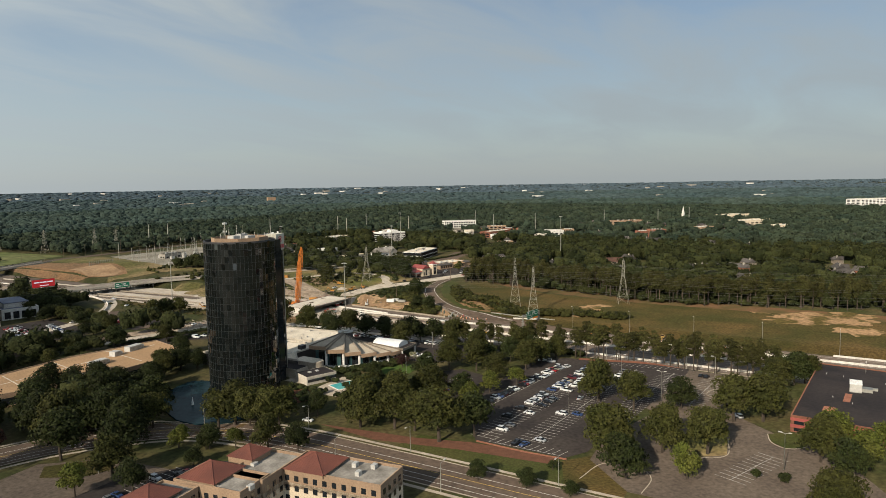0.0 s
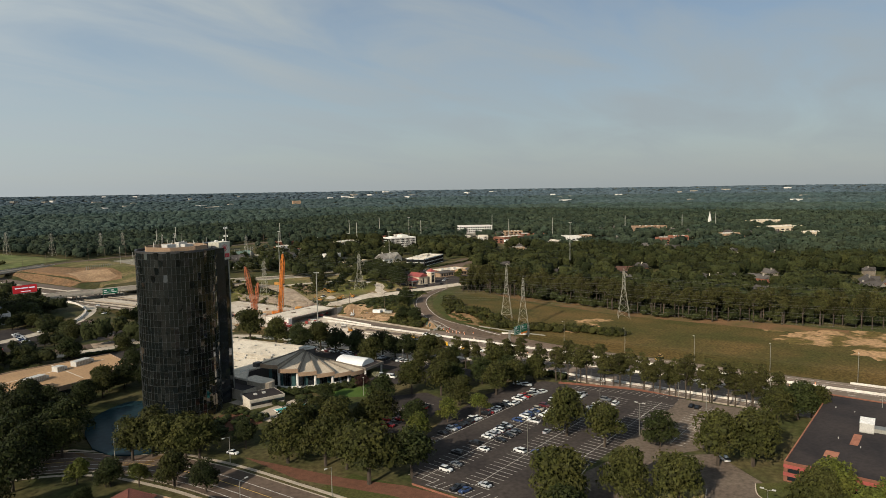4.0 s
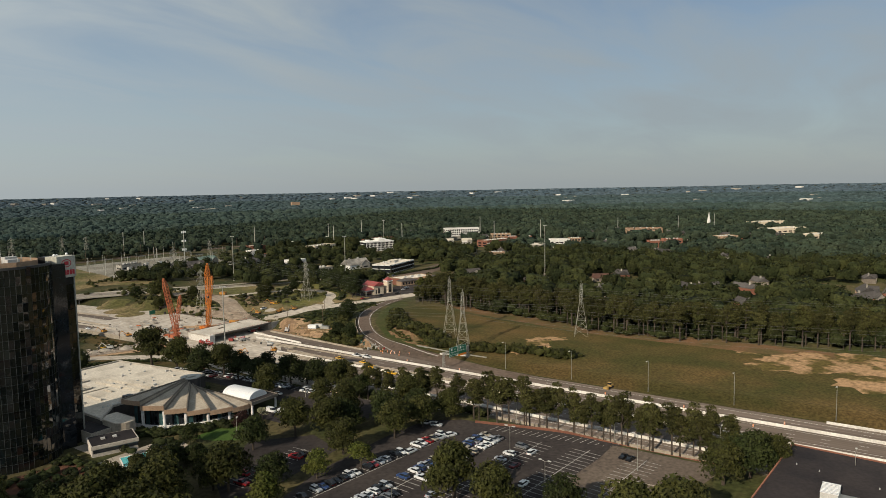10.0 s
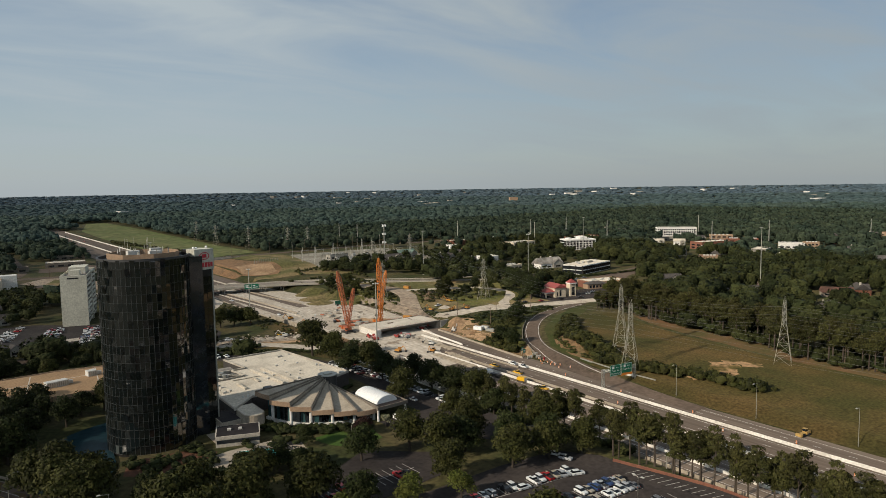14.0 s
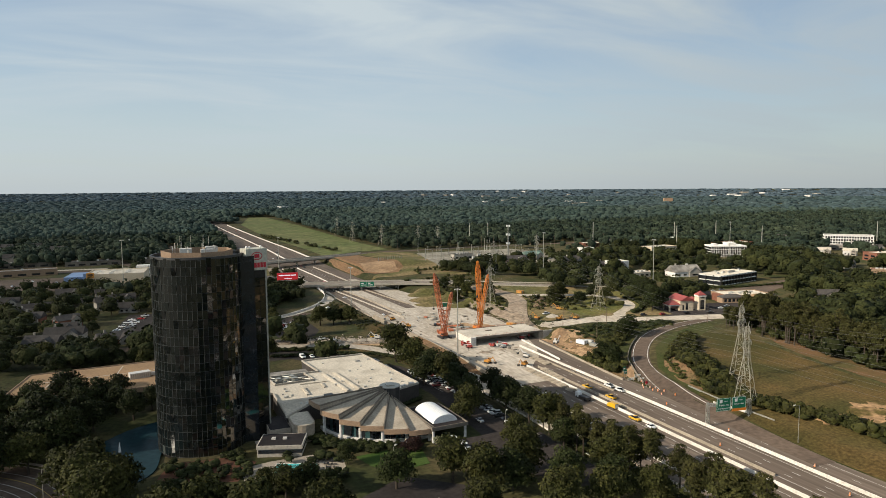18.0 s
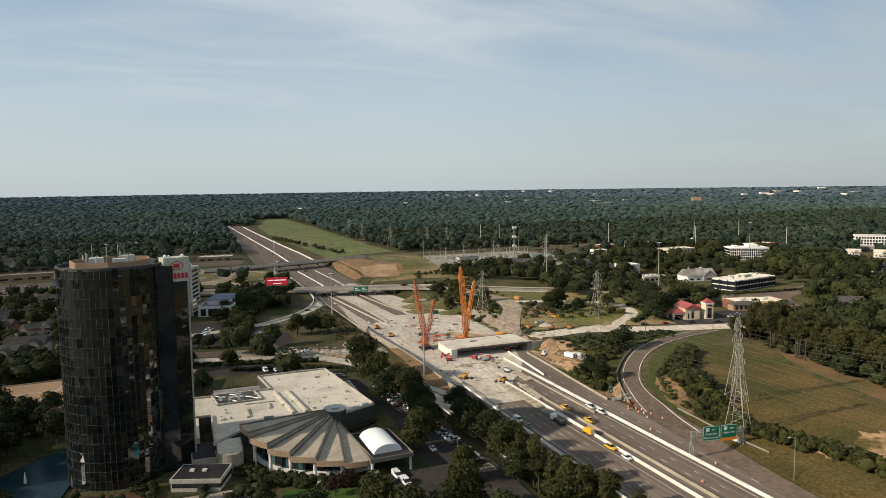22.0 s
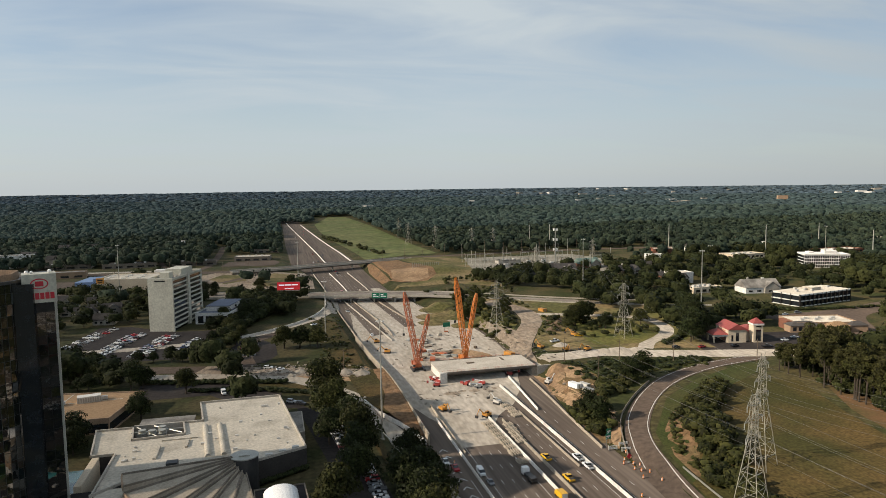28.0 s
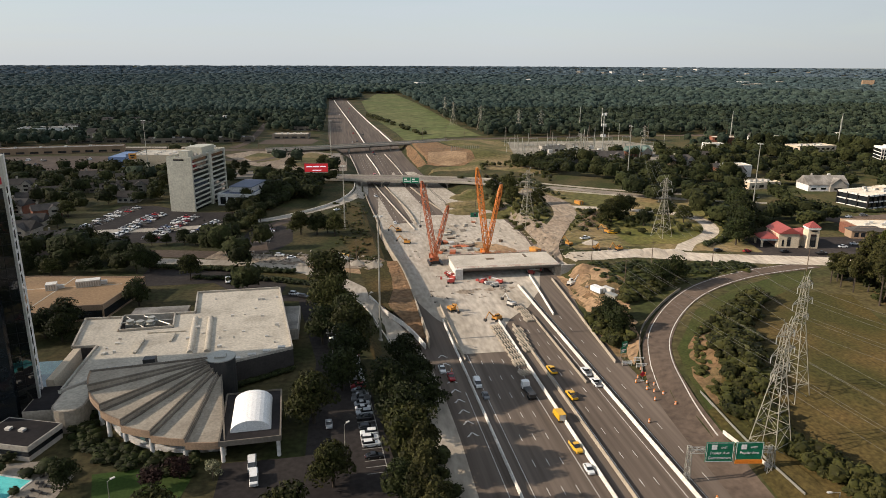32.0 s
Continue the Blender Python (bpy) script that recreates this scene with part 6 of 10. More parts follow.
# brick retaining wall and raised bed at the highway side of the car park
wall_line("wall_car_park", [(-32, 22), (-36, 60), (-42, 92), (-49.5, 122)], 1.0, 0.4, "brick", label="low red brick wall at the edge of the car park", category="wall")
for kerb_pts, what in (([(-118, 24), (-126, 22), (-130, 17), (-127, 12), (-120, 9)], "tree island"), ([(-188, 72), (-173, 69), (-171, 58), (-177, 52), (-189, 52)], "straw grass corner"), ([(-128, 50), (-146, 52), (-152, 42), (-146, 34), (-130, 36)], "tree island"),
                        ([(-84, 44), (-80, 52), (-70, 50), (-68, 40)], "tree island"), ([(-150, 66), (-144, 72), (-132, 74)], "planting strip")):
    wall_line("kerb_island", kerb_pts, 0.18, 0.3, "pavement", label="pale concrete kerb round a " + what, category="kerb", step=2.0)
drape("ground_tree_island", [(-118, 24), (-126, 22), (-130, 17), (-127, 12), (-120, 9), (-112, 16)], "lawn", 0.12, 4, "dull grass island under parking trees", "verge")
drape("ground_tree_island", [(-128, 50), (-146, 52), (-152, 42), (-146, 34), (-130, 36), (-124, 44)], "dry_field", 0.12, 4, "dry grass island under parking trees", "verge")
wall_line("kerb_mulch_bed", [(-176, 81), (-177, 96), (-176, 116)], 0.5, 0.4, "brick", label="low brick edging of a mulch bed", category="edging")

# ---- car parks ----
drape("road_car_park", [(-175, 117), (-175, 82), (-166, 77), (-80, 68), (-36.5, 64), (-42.4, 94), (-48.5, 122), (-49, 128), (-58, 141), (-82, 143), (-118, 142), (-150, 134)], "asphalt", 0.1, 5, "dark asphalt car park with white stall lines", "car park")
drape("road_car_park_old", [(-36.5, 67), (-56, 66.5), (-110, 71), (-118, 60), (-100, 46), (-72, 34), (-33.5, 26)], "asphalt_old", 0.104, 5, "faded brown asphalt end of the car park", "car park")
drape("road_lower_car_park", [(-190, 56), (-172, 74), (-150, 76), (-120, 68), (-100, 40), (-118, 20), (-130, 0), (-170, -20), (-190, 6)], "asphalt_old", 0.09, 5, "faded asphalt of the lower car park", "car park")
drape("road_hall_drive", [(-92, 190), (-78, 176), (-60, 150), (-50, 160), (-50, 200), (-56, 262), (-66, 312), (-80, 330), (-100, 334), (-98, 326), (-78, 322), (-70, 262), (-72, 206), (-92, 206)], "asphalt", 0.08, 5, "dark asphalt drive and parking beside the hall", "car park")
drape("road_court_parking", [(-150, 150), (-130, 146), (-100, 150), (-94, 168), (-112, 184), (-140, 168)], "asphalt", 0.08, 5, "small shaded asphalt car park among trees", "car park")
drape("road_hotel_parking", [(-214, 440), (-190, 430), (-130, 426), (-118, 500), (-152, 504), (-182, 530), (-202, 532)], "asphalt", 0.1, 6, "asphalt car park in front of the white hotel", "car park")
drape("road_inn_parking", [(-300, 205), (-262, 204), (-236, 188), (-226, 170), (-232, 176), (-262, 178), (-300, 175)], "asphalt", 0.1, 5, "asphalt car park of the inn", "car park")
drape("road_inn_forecourt", [(-296, 236), (-268, 240), (-252, 222), (-248, 196), (-262, 188), (-300, 206)], "asphalt_old", 0.085, 5, "worn asphalt forecourt beside the inn", "car park")
drape("ground_forecourt_island", [(-268, 236), (-256, 226), (-256, 212), (-266, 216), (-274, 228)], "field", 0.13, 4, "straw-coloured grass island in the forecourt", "verge")
drape("road_back_parking", [(-150, 352), (-116, 352), (-100, 330), (-86, 330), (-84, 345), (-110, 372), (-150, 378)], "asphalt", 0.08, 5, "asphalt parking behind the hall", "car park")
drape("road_red_building_parking", [(140, 348), (230, 322), (262, 352), (214, 372), (160, 380), (146, 372)], "asphalt", 0.12, 5, "dark asphalt forecourt of the red-roofed building", "car park")
drape("road_office_parking", [(225, 415), (300, 420), (370, 440), (380, 425), (300, 405), (235, 400)], "street", 0.14, 6, "asphalt parking in front of the offices", "car park")
drape("road_strip_mall_parking", [(-420, 700), (-240, 690), (-230, 740), (-270, 790), (-420, 800)], "street", 0.14, 8, "shop car park with faded stalls", "car park")
drape("ground_hall_lawn", [(-122, 206), (-119, 196), (-113, 188), (-100, 190), (-98, 202), (-108, 207)], "garden_lawn", 0.1, 4, "small bright lawn before the pavilion", "lawn")
drape("ground_verge_lawn", [(-196, 140), (-180, 138), (-178, 118), (-177, 80), (-196, 60)], "lawn", 0.06, 5, "grass verge along the front street", "verge")
drape("ground_corner_lawn", [(-196, 74), (-178, 82), (-168, 74), (-186, 56), (-196, 56)], "field", 0.08, 5, "straw-coloured grass corner by the car park entrance", "verge")
drape("ground_tower_garden", [(-182, 226), (-164, 224), (-154, 216), (-162, 202), (-176, 206), (-186, 214)], "mulch", 0.07, 4, "dark mulched garden at the foot of the tower", "planting bed")
drape("ground_pond_bank", [(-244, 248), (-222, 241), (-214, 226), (-207, 214), (-198, 208), (-200, 200), (-214, 206), (-228, 222), (-246, 236)], "needles", 0.09, 4, "bare red-brown soil bank between street and pond", "bare soil")
drape("ground_mulch_bed", [(-190, 180), (-184, 138), (-178, 118), (-175.5, 84), (-182, 84), (-186, 118), (-193, 150)], "mulch", 0.1, 5, "red-brown mulch bed under the street trees", "planting bed")
drape("ground_meadow_strip", [(46, -300), (60, -300), (112, -60), (112, 150), (122, 210), (132, 246), (146, 285), (118, 300), (94, 288), (70, 262), (57, 240), (47, 206), (45, 172), (45, 126), (45, 112), (45, 0)], "field", 0.13, 6, "mown hay meadow beside the highway", "meadow")
brng = random.Random(8)


def bare_patches(cx, cy, rx, ry, count, size, mat="dirt", z=None, label="ragged patch of bare sandy soil in the meadow", long=1.5):
    """Ragged bare-soil spots scattered over an oval."""
    for i in range(count):
        px, py = cx + brng.gauss(0, 0.45) * rx, cy + brng.gauss(0, 0.45) * ry
        r = size * brng.uniform(0.35, 1.0)
        pts = []
        for k in range(14):
            q = r * brng.uniform(0.6, 1.25)
            pts.append((px + q * math.cos(k * math.tau / 14), py + long * q * math.sin(k * math.tau / 14)))
        o = drape("ground_bare_patch", pts, mat, 0.15 + 0.006 * i, 5, label, "bare soil")
        if z is not None:
            for v in o.data.vertices:
                v.co.z = z + 0.006 * i


bare_patches(106, 10, 30, 36, 24, 10, "sandy_turf")
drape("ground_loop_bank", [(44, 214), (47, 232), (56, 252), (68, 266), (84, 275), (82, 268), (68, 250), (58, 236), (50, 216)], "bank_soil", 0.2, 3, "bare red-brown face of the bank inside the loop", "bare soil")
drape("ground_cleared_soil", [(33, 258), (36, 290), (40, 322), (44, 340), (62, 342), (66, 322), (54, 312), (48, 296), (42, 272), (37, 256)], "bank_soil", 0.16, 3, "dug-over red-brown soil beside the bridge", "building site")
bare_patches(-4, 336, 16, 8, 5, 4.0, "grit", -3.41, "mud trodden over the fresh concrete", 0.8)
bare_patches(24, 400, 14, 20, 12, 7, "dirt", -3.38, "loose soil spread over the roadbed", 1.2)
bare_patches(44, 300, 6, 30, 12, 5, "dirt", None, "dug-over clay soil beside the ramp")
bare_patches(76, 156, 22, 16, 9, 6, "sandy_turf")
drape("ground_highway_verge", [(33.9, -300), (48, -300), (48, 150), (47, 190), (45, 214), (40.6, 212), (38.6, 188), (36.2, 163), (34.6, 138)], "field", 0.32, 2.5, "rough grass verge between highway and meadow", "verge")
drape("ground_loop_grass", [(41, 212), (45.5, 232), (52, 252), (75, 281), (104, 301), (135, 315), (152, 318), (144, 306), (121, 293), (93, 278), (72, 258), (57, 236), (48, 210)], "lawn", 0.14, 4, "rough green grass inside the loop ramp", "verge")
drape("ground_pine_litter", [(112, -60), (112, 140), (125, 205), (136, 246), (160, 290), (176, 284), (150, 200), (134, 130), (132, -60)], "needles", 0.16, 6, "red-brown pine needle litter under the trees", "forest floor")
drape("ground_far_meadow", [(28, 885), (128, 905), (128, 1133), (130, 1574), (115, 1942), (69, 1954), (12, 1642), (8, 1400), (12, 1200), (26, 980)], "far_meadow", 0.3, 25, "long green meadow beside the distant highway", "meadow")
drape("ground_clay_bank", [(20, 700), (36, 676), (60, 672), (76, 700), (78, 735), (62, 785), (54, 850), (24, 846), (19, 780)], "orange_clay", 0.24, 6, "orange clay bank of the earthworks", "earthworks")
drape("ground_site_east", [(60, 374), (150, 350), (160, 400), (172, 440), (186, 474), (150, 496), (110, 528), (76, 552), (66, 545), (84, 515), (95, 488), (90, 455), (76, 428), (62, 400)], "dry_field", 0.13, 5, "dry trampled grass between haul road and overpass", "building site")
drape("ground_overpass_field", [(22, 650), (70, 640), (110, 600), (150, 640), (146, 690), (136, 850), (128, 862), (84, 872), (44, 868), (56, 850), (74, 735), (66, 676), (36, 670)], "dry_field", 0.16, 6, "dry tufted field between the overpass and the substation", "field")
bare_patches(36, 716, 10, 34, 9, 6, "dirt", None, "pale weathered rock face of the clay bank", 1.2)
drape("ground_cleared_lot", [(-172, 782), (-135, 705), (-93, 668), (-49, 662), (-46, 762), (-80, 800), (-147, 812)], "grit", 0.2, 6, "bare pale lots beside the rebuilt highway", "building site")
drape("ground_lot_grass", [(-150, 762), (-132, 722), (-112, 740), (-116, 780), (-138, 796)], "dry_field", 0.24, 5, "dry grass between the service roads", "verge")
drape("ground_lot_grass", [(-88, 690), (-68, 712), (-64, 768), (-84, 790), (-100, 760), (-106, 708)], "dry_field", 0.24, 5, "dry grass between the service roads", "verge")
drape("ground_shop_apron", [(-146, 872), (-84, 866), (-76, 900), (-84, 924), (-140, 918)], "street", 0.22, 6, "asphalt apron before a low shop", "car park")
drape("ground_clay_ledge", [(30, 700), (46, 676), (66, 690), (72, 722), (58, 744), (36, 740)], "dirt", 0.34, 5, "pale dug terrace in the clay bank", "earthworks")
drape("road_site_lot", [(-114, 408), (-92, 403), (-85, 420), (-86, 446), (-95, 464), (-108, 464), (-112, 440)], "asphalt", 0.12, 4, "dark asphalt lot beside the street works", "car park")
drape("road_suburb_parking", [(548, 430), (566, 396), (600, 346), (640, 352), (664, 392), (640, 424), (596, 440)], "street", 0.2, 10, "worn asphalt car park of suburban shops", "car park")
drape("road_suburb_parking", [(618, 286), (640, 262), (690, 246), (700, 258), (664, 284), (636, 300)], "street", 0.2, 10, "worn asphalt car park of suburban shops", "car park")
drape("road_suburb_parking", [(322, 292), (346, 280), (360, 300), (340, 312)], "street", 0.2, 8, "worn asphalt car park of suburban shops", "car park")
drape("ground_site_centre", [(42, 376), (57, 392), (64, 420), (58, 470), (54, 525), (48, 525), (52, 440), (50, 400)], "grit", 0.3, 4, "trampled soil of the building site", "building site")
drape("ground_site_right", [(42, 350), (56, 344), (60, 322), (52, 296), (44, 262), (36, 250), (38, 290), (41, 330)], "dirt", 0.14, 4, "dug-over clay soil beside the bridge", "building site")
drape("ground_substation_yard", [(112, 676), (272, 660), (296, 770), (282, 826), (142, 830)], "gravel_yard", 0.24, 8, "pale gravel yard of the substation", "gravel yard")
drape("ground_slope_green", [(46, 349), (128, 330), (118, 322), (92, 310), (72, 296), (56, 320)], "lawn", 0.15, 4, "rough green slope below the street", "slope")
drape("ground_mound_lawn", [(90, 374), (116, 372), (132, 384), (143, 396), (149, 412), (148, 428), (136, 442), (108, 440), (92, 410)], "bank_grass", 0.25, 4, "grassy mound beside the driveway", "mound")
drape("ground_ramp_lawn", [(128, 366), (146, 372), (160, 386), (174, 405), (190, 444), (176, 466), (160, 452), (162, 428), (161, 410), (154, 394), (140, 379)], "bank_grass", 0.2, 4, "grassy bank beside the curving drive", "bank")
drape("ground_haul_verge", [(58, 428), (70, 448), (77, 474), (76, 500), (66, 530), (56, 520), (52, 470)], "bank_grass", 0.2, 4, "rough grass inside the bend of the haul road", "verge")
drape("ground_verge_left", [(-150, 396), (-96, 384), (-70, 366), (-55, 345), (-60, 340), (-84, 356), (-118, 372), (-150, 378)], "field", 0.12, 4, "dry grass strip between street and slip road", "verge")

# stall lines
lot_v, lot_f = [], []


def line_quad(x0, y0, x1, y1, w=0.12, dz=0.145):
    d = Vector((x1 - x0, y1 - y0)).normalized() * w
    b = len(lot_v)
    for x, y in ((x0 - d.y, y0 + d.x), (x0 + d.y, y0 - d.x), (x1 + d.y, y1 - d.x), (x1 - d.y, y1 + d.x)):
        lot_v.append((x, y, ground_z(x, y) + dz))
    lot_f.append((b, b + 1, b + 2, b + 3))


STALLS = []


def stall_row(x0, y0, x1, y1, depth, slant=0.0, both=True, pitch=2.75, spine=True):
    """Stall lines off a spine from (x0, y0) to (x1, y1)."""
    d = Vector((x1 - x0, y1 - y0))
    n = int(d.length / pitch)
    d.normalize()
    r = Vector((-d.y, d.x))
    if spine:
        line_quad(x0, y0, x1, y1)
    for i in range(n + 1):
        p = Vector((x0, y0)) + d * i * pitch
        for s in ((1, -1) if both else (1,)):
            q = p + r * s * depth + d * slant * depth
            line_quad(p.x, p.y, q.x, q.y)
            if i < n:
                c = p + d * (0.5 * pitch) + r * s * depth * 0.52 + d * slant * depth * 0.52
                STALLS.append((c.x, c.y, math.degrees(math.atan2((q - p).y, (q - p).x))))


stall_row(-171, 116, -58, 108, 5.6)
stall_row(-166, 98.5, -54, 90, 5.6)
stall_row(-134, 78.5, -52, 72, 5.6)
stall_row(-98, 56, -50, 52, 5.4)
stall_row(-174, 112, -174, 84, 5.0, 0.3, False)
stall_row(-34.5, 36, -49, 114, 5.2, 0.45, False, spine=False)
stall_row(-144, 130.5, -66, 122.5, 5.2, 0.0, False)
stall_row(-166, 30, -140, 20, 5.2, 0, True)
stall_row(-52, 196, -58, 300, 5.0, 0, False)
stall_row(-68, 300, -64, 262, 5.0, 0, False)
stall_row(-206, 470, -193, 524, 5.2)
stall_row(-186, 444, -171, 502, 5.2)
stall_row(-163, 436, -150, 492, 5.2)
stall_row(-140, 438, -130, 478, 5.2, 0, False)
stall_row(-102, 420, -101, 452, 4.8, 0, True)
stall_row(-140, 158, -106, 160, 5.0)
stall_row(-290, 190, -244, 190, 5.0)
o = raw("road_stall_lines", lot_v, lot_f, "stall_paint")
tagged(o, "white painted parking stall lines", "road marking", kind="stuff")

# ---- bridges ----
br = empty("new_bridge", 19, 363.5, 0)
tagged(br, "new concrete girder bridge with unfinished pale deck", "bridge")
part("deck", boxes((-25.5, -12, 0.9, 25.5, 12, 1.5)), "concrete", br)
for i in range(7):
    part("girder", boxes((-24.5, -9.0 + i * 2.9, -0.6, 24.5, -8.4 + i * 2.9, 0.9)), "dark_concrete", br)
part("abutment_left", boxes((-25, -12, -4.5, -22.4, 12, 0.85)), "white_concrete", br, "pale concrete end pier")
part("abutment_right", boxes((22.6, -12, -4.5, 25.6, 12, 0.85)), "tan_concrete", br)
part("wing_wall", boxes((25.6, -12.2, -4.0, 46, -11.4, 1.5)), "concrete", br, "grey precast wing wall")
part("end_pier", boxes((-26.2, -12.9, -4.0, -22.6, -10.6, 1.7)), "white_concrete", br, "pale concrete corner pier")
for y in (-11.9, 11.7):
    part("edge_form", boxes((-25.6, y - (0.2 if y < 0 else -0.2), 0.75, 25.6, y + 0.25 + (0 if y < 0 else 0.2), 1.75)), "dark_concrete", br)
    bm = bmesh.new()
    for i in range(26):
        bar(bm, (-25 + i * 2, y + 0.1, 1.5), (-25 + i * 2, y + 0.1, 2.6), 0.06)
    for z in (2.1, 2.6):
        bar(bm, (-25, y + 0.1, z), (25, y + 0.1, z), 0.06)
    part("safety_railing", bm, "plant_red", br, "red temporary safety railing")
for r in ((-8, 2, 1.5, -4, 3.5, 1.9), (12, 4, 1.5, 13, 9, 1.7)):
    part("timber_stack", boxes(r), "wood_pole", br)


def overpass(name, pts, half, z, thick, mat, label, piers, pmat="concrete", rail=0.9, deck="deck_concrete", side_mat="concrete"):
    th = empty(name, 0, 0, 0)
    line = arc_points(pts, 10)
    n = len(line)
    zf = z if callable(z) else (lambda x, y: z)
    for nm, hw, z0, z1, mt in (("deck", half, -0.35, 0.0, deck), ("girder", half - 1.0, -thick, -0.35, mat)):
        V, F = [], []
        for i, p in enumerate(line):
            d = (line[min(i + 1, n - 1)] - line[max(i - 1, 0)]).normalized()
            r = Vector((d.y, -d.x))
            for s, zz in ((-1, z0), (1, z0), (1, z1), (-1, z1)):
                q = p + r * hw * s
                V.append((q.x, q.y, zf(p.x, p.y) + zz))
        for i in range(n - 1):
            for k in range(4):
                a, b = i * 4 + k, i * 4 + (k + 1) % 4
                F.append((a, b, b + 4, a + 4))
        F += [(3, 2, 1, 0), tuple(range((n - 1) * 4, n * 4))]
        raw(nm, V, F, mt, th)
    for s in (-1, 1):
        side = []
        for i, p in enumerate(line):
            d = (line[min(i + 1, n - 1)] - line[max(i - 1, 0)]).normalized()
            side.append((p.x + d.y * half * s, p.y - d.x * half * s))
        wall_line("parapet", side, rail, 0.3, side_mat, z=zf, parent=th, base=0.9, step=20)
    for x, y, w in piers:
        bm = bmesh.new()
        g = ground_z(x, y) - 0.5
        top = zf(x, y) - thick
        for k in (-1, 0, 1):
            tube(bm, (x + k * 0.4, y + k * w * 0.8, g), (x + k * 0.4, y + k * w * 0.8, top - 0.8), 0.55, 0.55, 10)
        box(bm, x - 0.8, y - w, top - 0.8, x + 0.8, y + w, top + 0.02)
        part("pier", bm, pmat, th)
    return tagged(th, label, "overpass")


overpass("crossing_overpass", [(-150, 640), (-90, 626), (-36, 612), (0, 604), (38, 590), (66, 571), (100, 541), (135, 515), (175, 492), (230, 470)], 10.5,
         lambda x, y: 2.6 + 1.2 * smooth01((x - 20) / 80), 1.5, "concrete", "curved concrete overpass carrying a street over the highway",
         [(-38, 612, 9), (-22, 609, 9), (-3, 604, 9), (14, 600, 9), (30, 594, 9), (112, 532, 6), (138, 514, 6)])
overpass("far_overpass", [(-130, 797), (-80, 808), (-20, 829), (40, 850), (80, 864)], 8, 4.0, 2.2, "dark_concrete", "brown-grey girder overpass on concrete piers",
         [(-60, 815, 6), (-42, 821, 6), (-18, 830, 6), (6, 838, 6), (24, 845, 6)], rail=1.3)


# ---- lattice things ----
def lattice(bm, a, b, w0, w1, bay, chord, brace, up=(0, 1, 0)):
    """A four-chord lattice beam from a to b with crossed braces."""
    a, b = Vector(a), Vector(b)
    ax = (b - a).normalized()
    s = ax.cross(Vector(up)).normalized()
    t = s.cross(ax).normalized()
    n = max(1, int((b - a).length / bay))

    def ring(k):
        f = k / n
        p, w = a + (b - a) * f, (w0 + (w1 - w0) * f) / 2
        return [p + s * w * i + t * w * j for i, j in ((-1, -1), (1, -1), (1, 1), (-1, 1))]

    prev = ring(0)
    for k in range(1, n + 1):
        cur = ring(k)
        for i in range(4):
            j = (i + 1) % 4
            bar(bm, prev[i], cur[i], chord)
            bar(bm, prev[i] if k % 2 else prev[j], cur[j] if k % 2 else cur[i], brace)
            bar(bm, cur[i], cur[j], brace)
        prev = cur
    return bm


def pylon(x, y, top, arm=7.0, base=8.0, label="weathered steel lattice transmission pylon with cross arms"):
    g = ground_z(x, y)
    h = top - g
    ob = empty("transmission_pylon", x, y, g, 25)
    waist = h * 0.62
    bm = bmesh.new()
    lattice(bm, (0, 0, -0.3), (0, 0, waist), base, 2.2, 4.2, 0.17, 0.10)
    part("body", bm, "pylon", ob)
    bm = bmesh.new()
    lattice(bm, (0, 0, waist), (0, 0, h - 0.3), 2.2, 1.2, 2.0, 0.14, 0.085)
    part("cage", bm, "pylon", ob)
    bm = bmesh.new()
    bar(bm, (-0.6, 0, h - 0.3), (-1.8, 0, h + 1.4), 0.14)
    part("earth_peak", bm, "pylon", ob)
    bm = bmesh.new()
    bar(bm, (0.6, 0, h - 0.3), (1.8, 0, h + 1.4), 0.14)
    part("earth_peak", bm, "pylon", ob)
    for k, zz in enumerate((0.66, 0.79, 0.92)):
        for s in (-1, 1):
            L = arm * (0.8, 1.0, 0.75)[k]
            bm = bmesh.new()
            for yy in (-0.7, 0.7):
                bar(bm, (s * 0.9, yy, h * zz), (s * L, 0, h * zz + 0.2), 0.15)
                bar(bm, (s * 0.8, yy, h * zz + 1.6), (s * L, 0, h * zz + 0.25), 0.13)
            for f in (0.33, 0.66):
                bar(bm, (s * (0.9 + (L - 0.9) * f), 0.5 * (1 - f), h * zz + 0.1), (s * (0.9 + (L - 0.9) * f), -0.5 * (1 - f), h * zz + 1.6 * (1 - f)), 0.1)
            arm_o = part("cross_arm", bm, "pylon", ob)
            bm = bmesh.new()
            for q in range(6):
                tube(bm, (s * L, 0, h * zz + 0.1 - q * 0.28), (s * L, 0, h * zz - 0.12 - q * 0.28), 0.06, 0.16, 6)
            part("insulator", bm, "galvanised", arm_o)
    tagged(ob, label, "pylon", "transmission pylons")
    return ob, [(x + math.cos(math.radians(25)) * s * arm * f, y + math.sin(math.radians(25)) * s * arm * f, g + h * zz - 1.6) for f, zz in ((0.8, 0.66), (1.0, 0.79), (0.75, 0.92)) for s in (-1, 1)]


P = {}
for key, x, y, top in (("N", 43.5, 188.6, 35.5), ("M", 66.5, 213.2, 38.6), ("R", 105.1, 143.4, 35.9), ("S", 114, 388, 36), ("T", 54, 444, 33),
                       ("F1", 182, 926, 36), ("F2", 145, 988, 36), ("F5", 121, 1069, 37), ("F6", 210, 918, 35), ("F7", 132, 1210, 38), ("F3", 250, 700, 34), ("F4", 160, 640, 34)):
    P[key] = pylon(x, y, top, arm=5.2 if key in "NMR" else 6.0)[1]


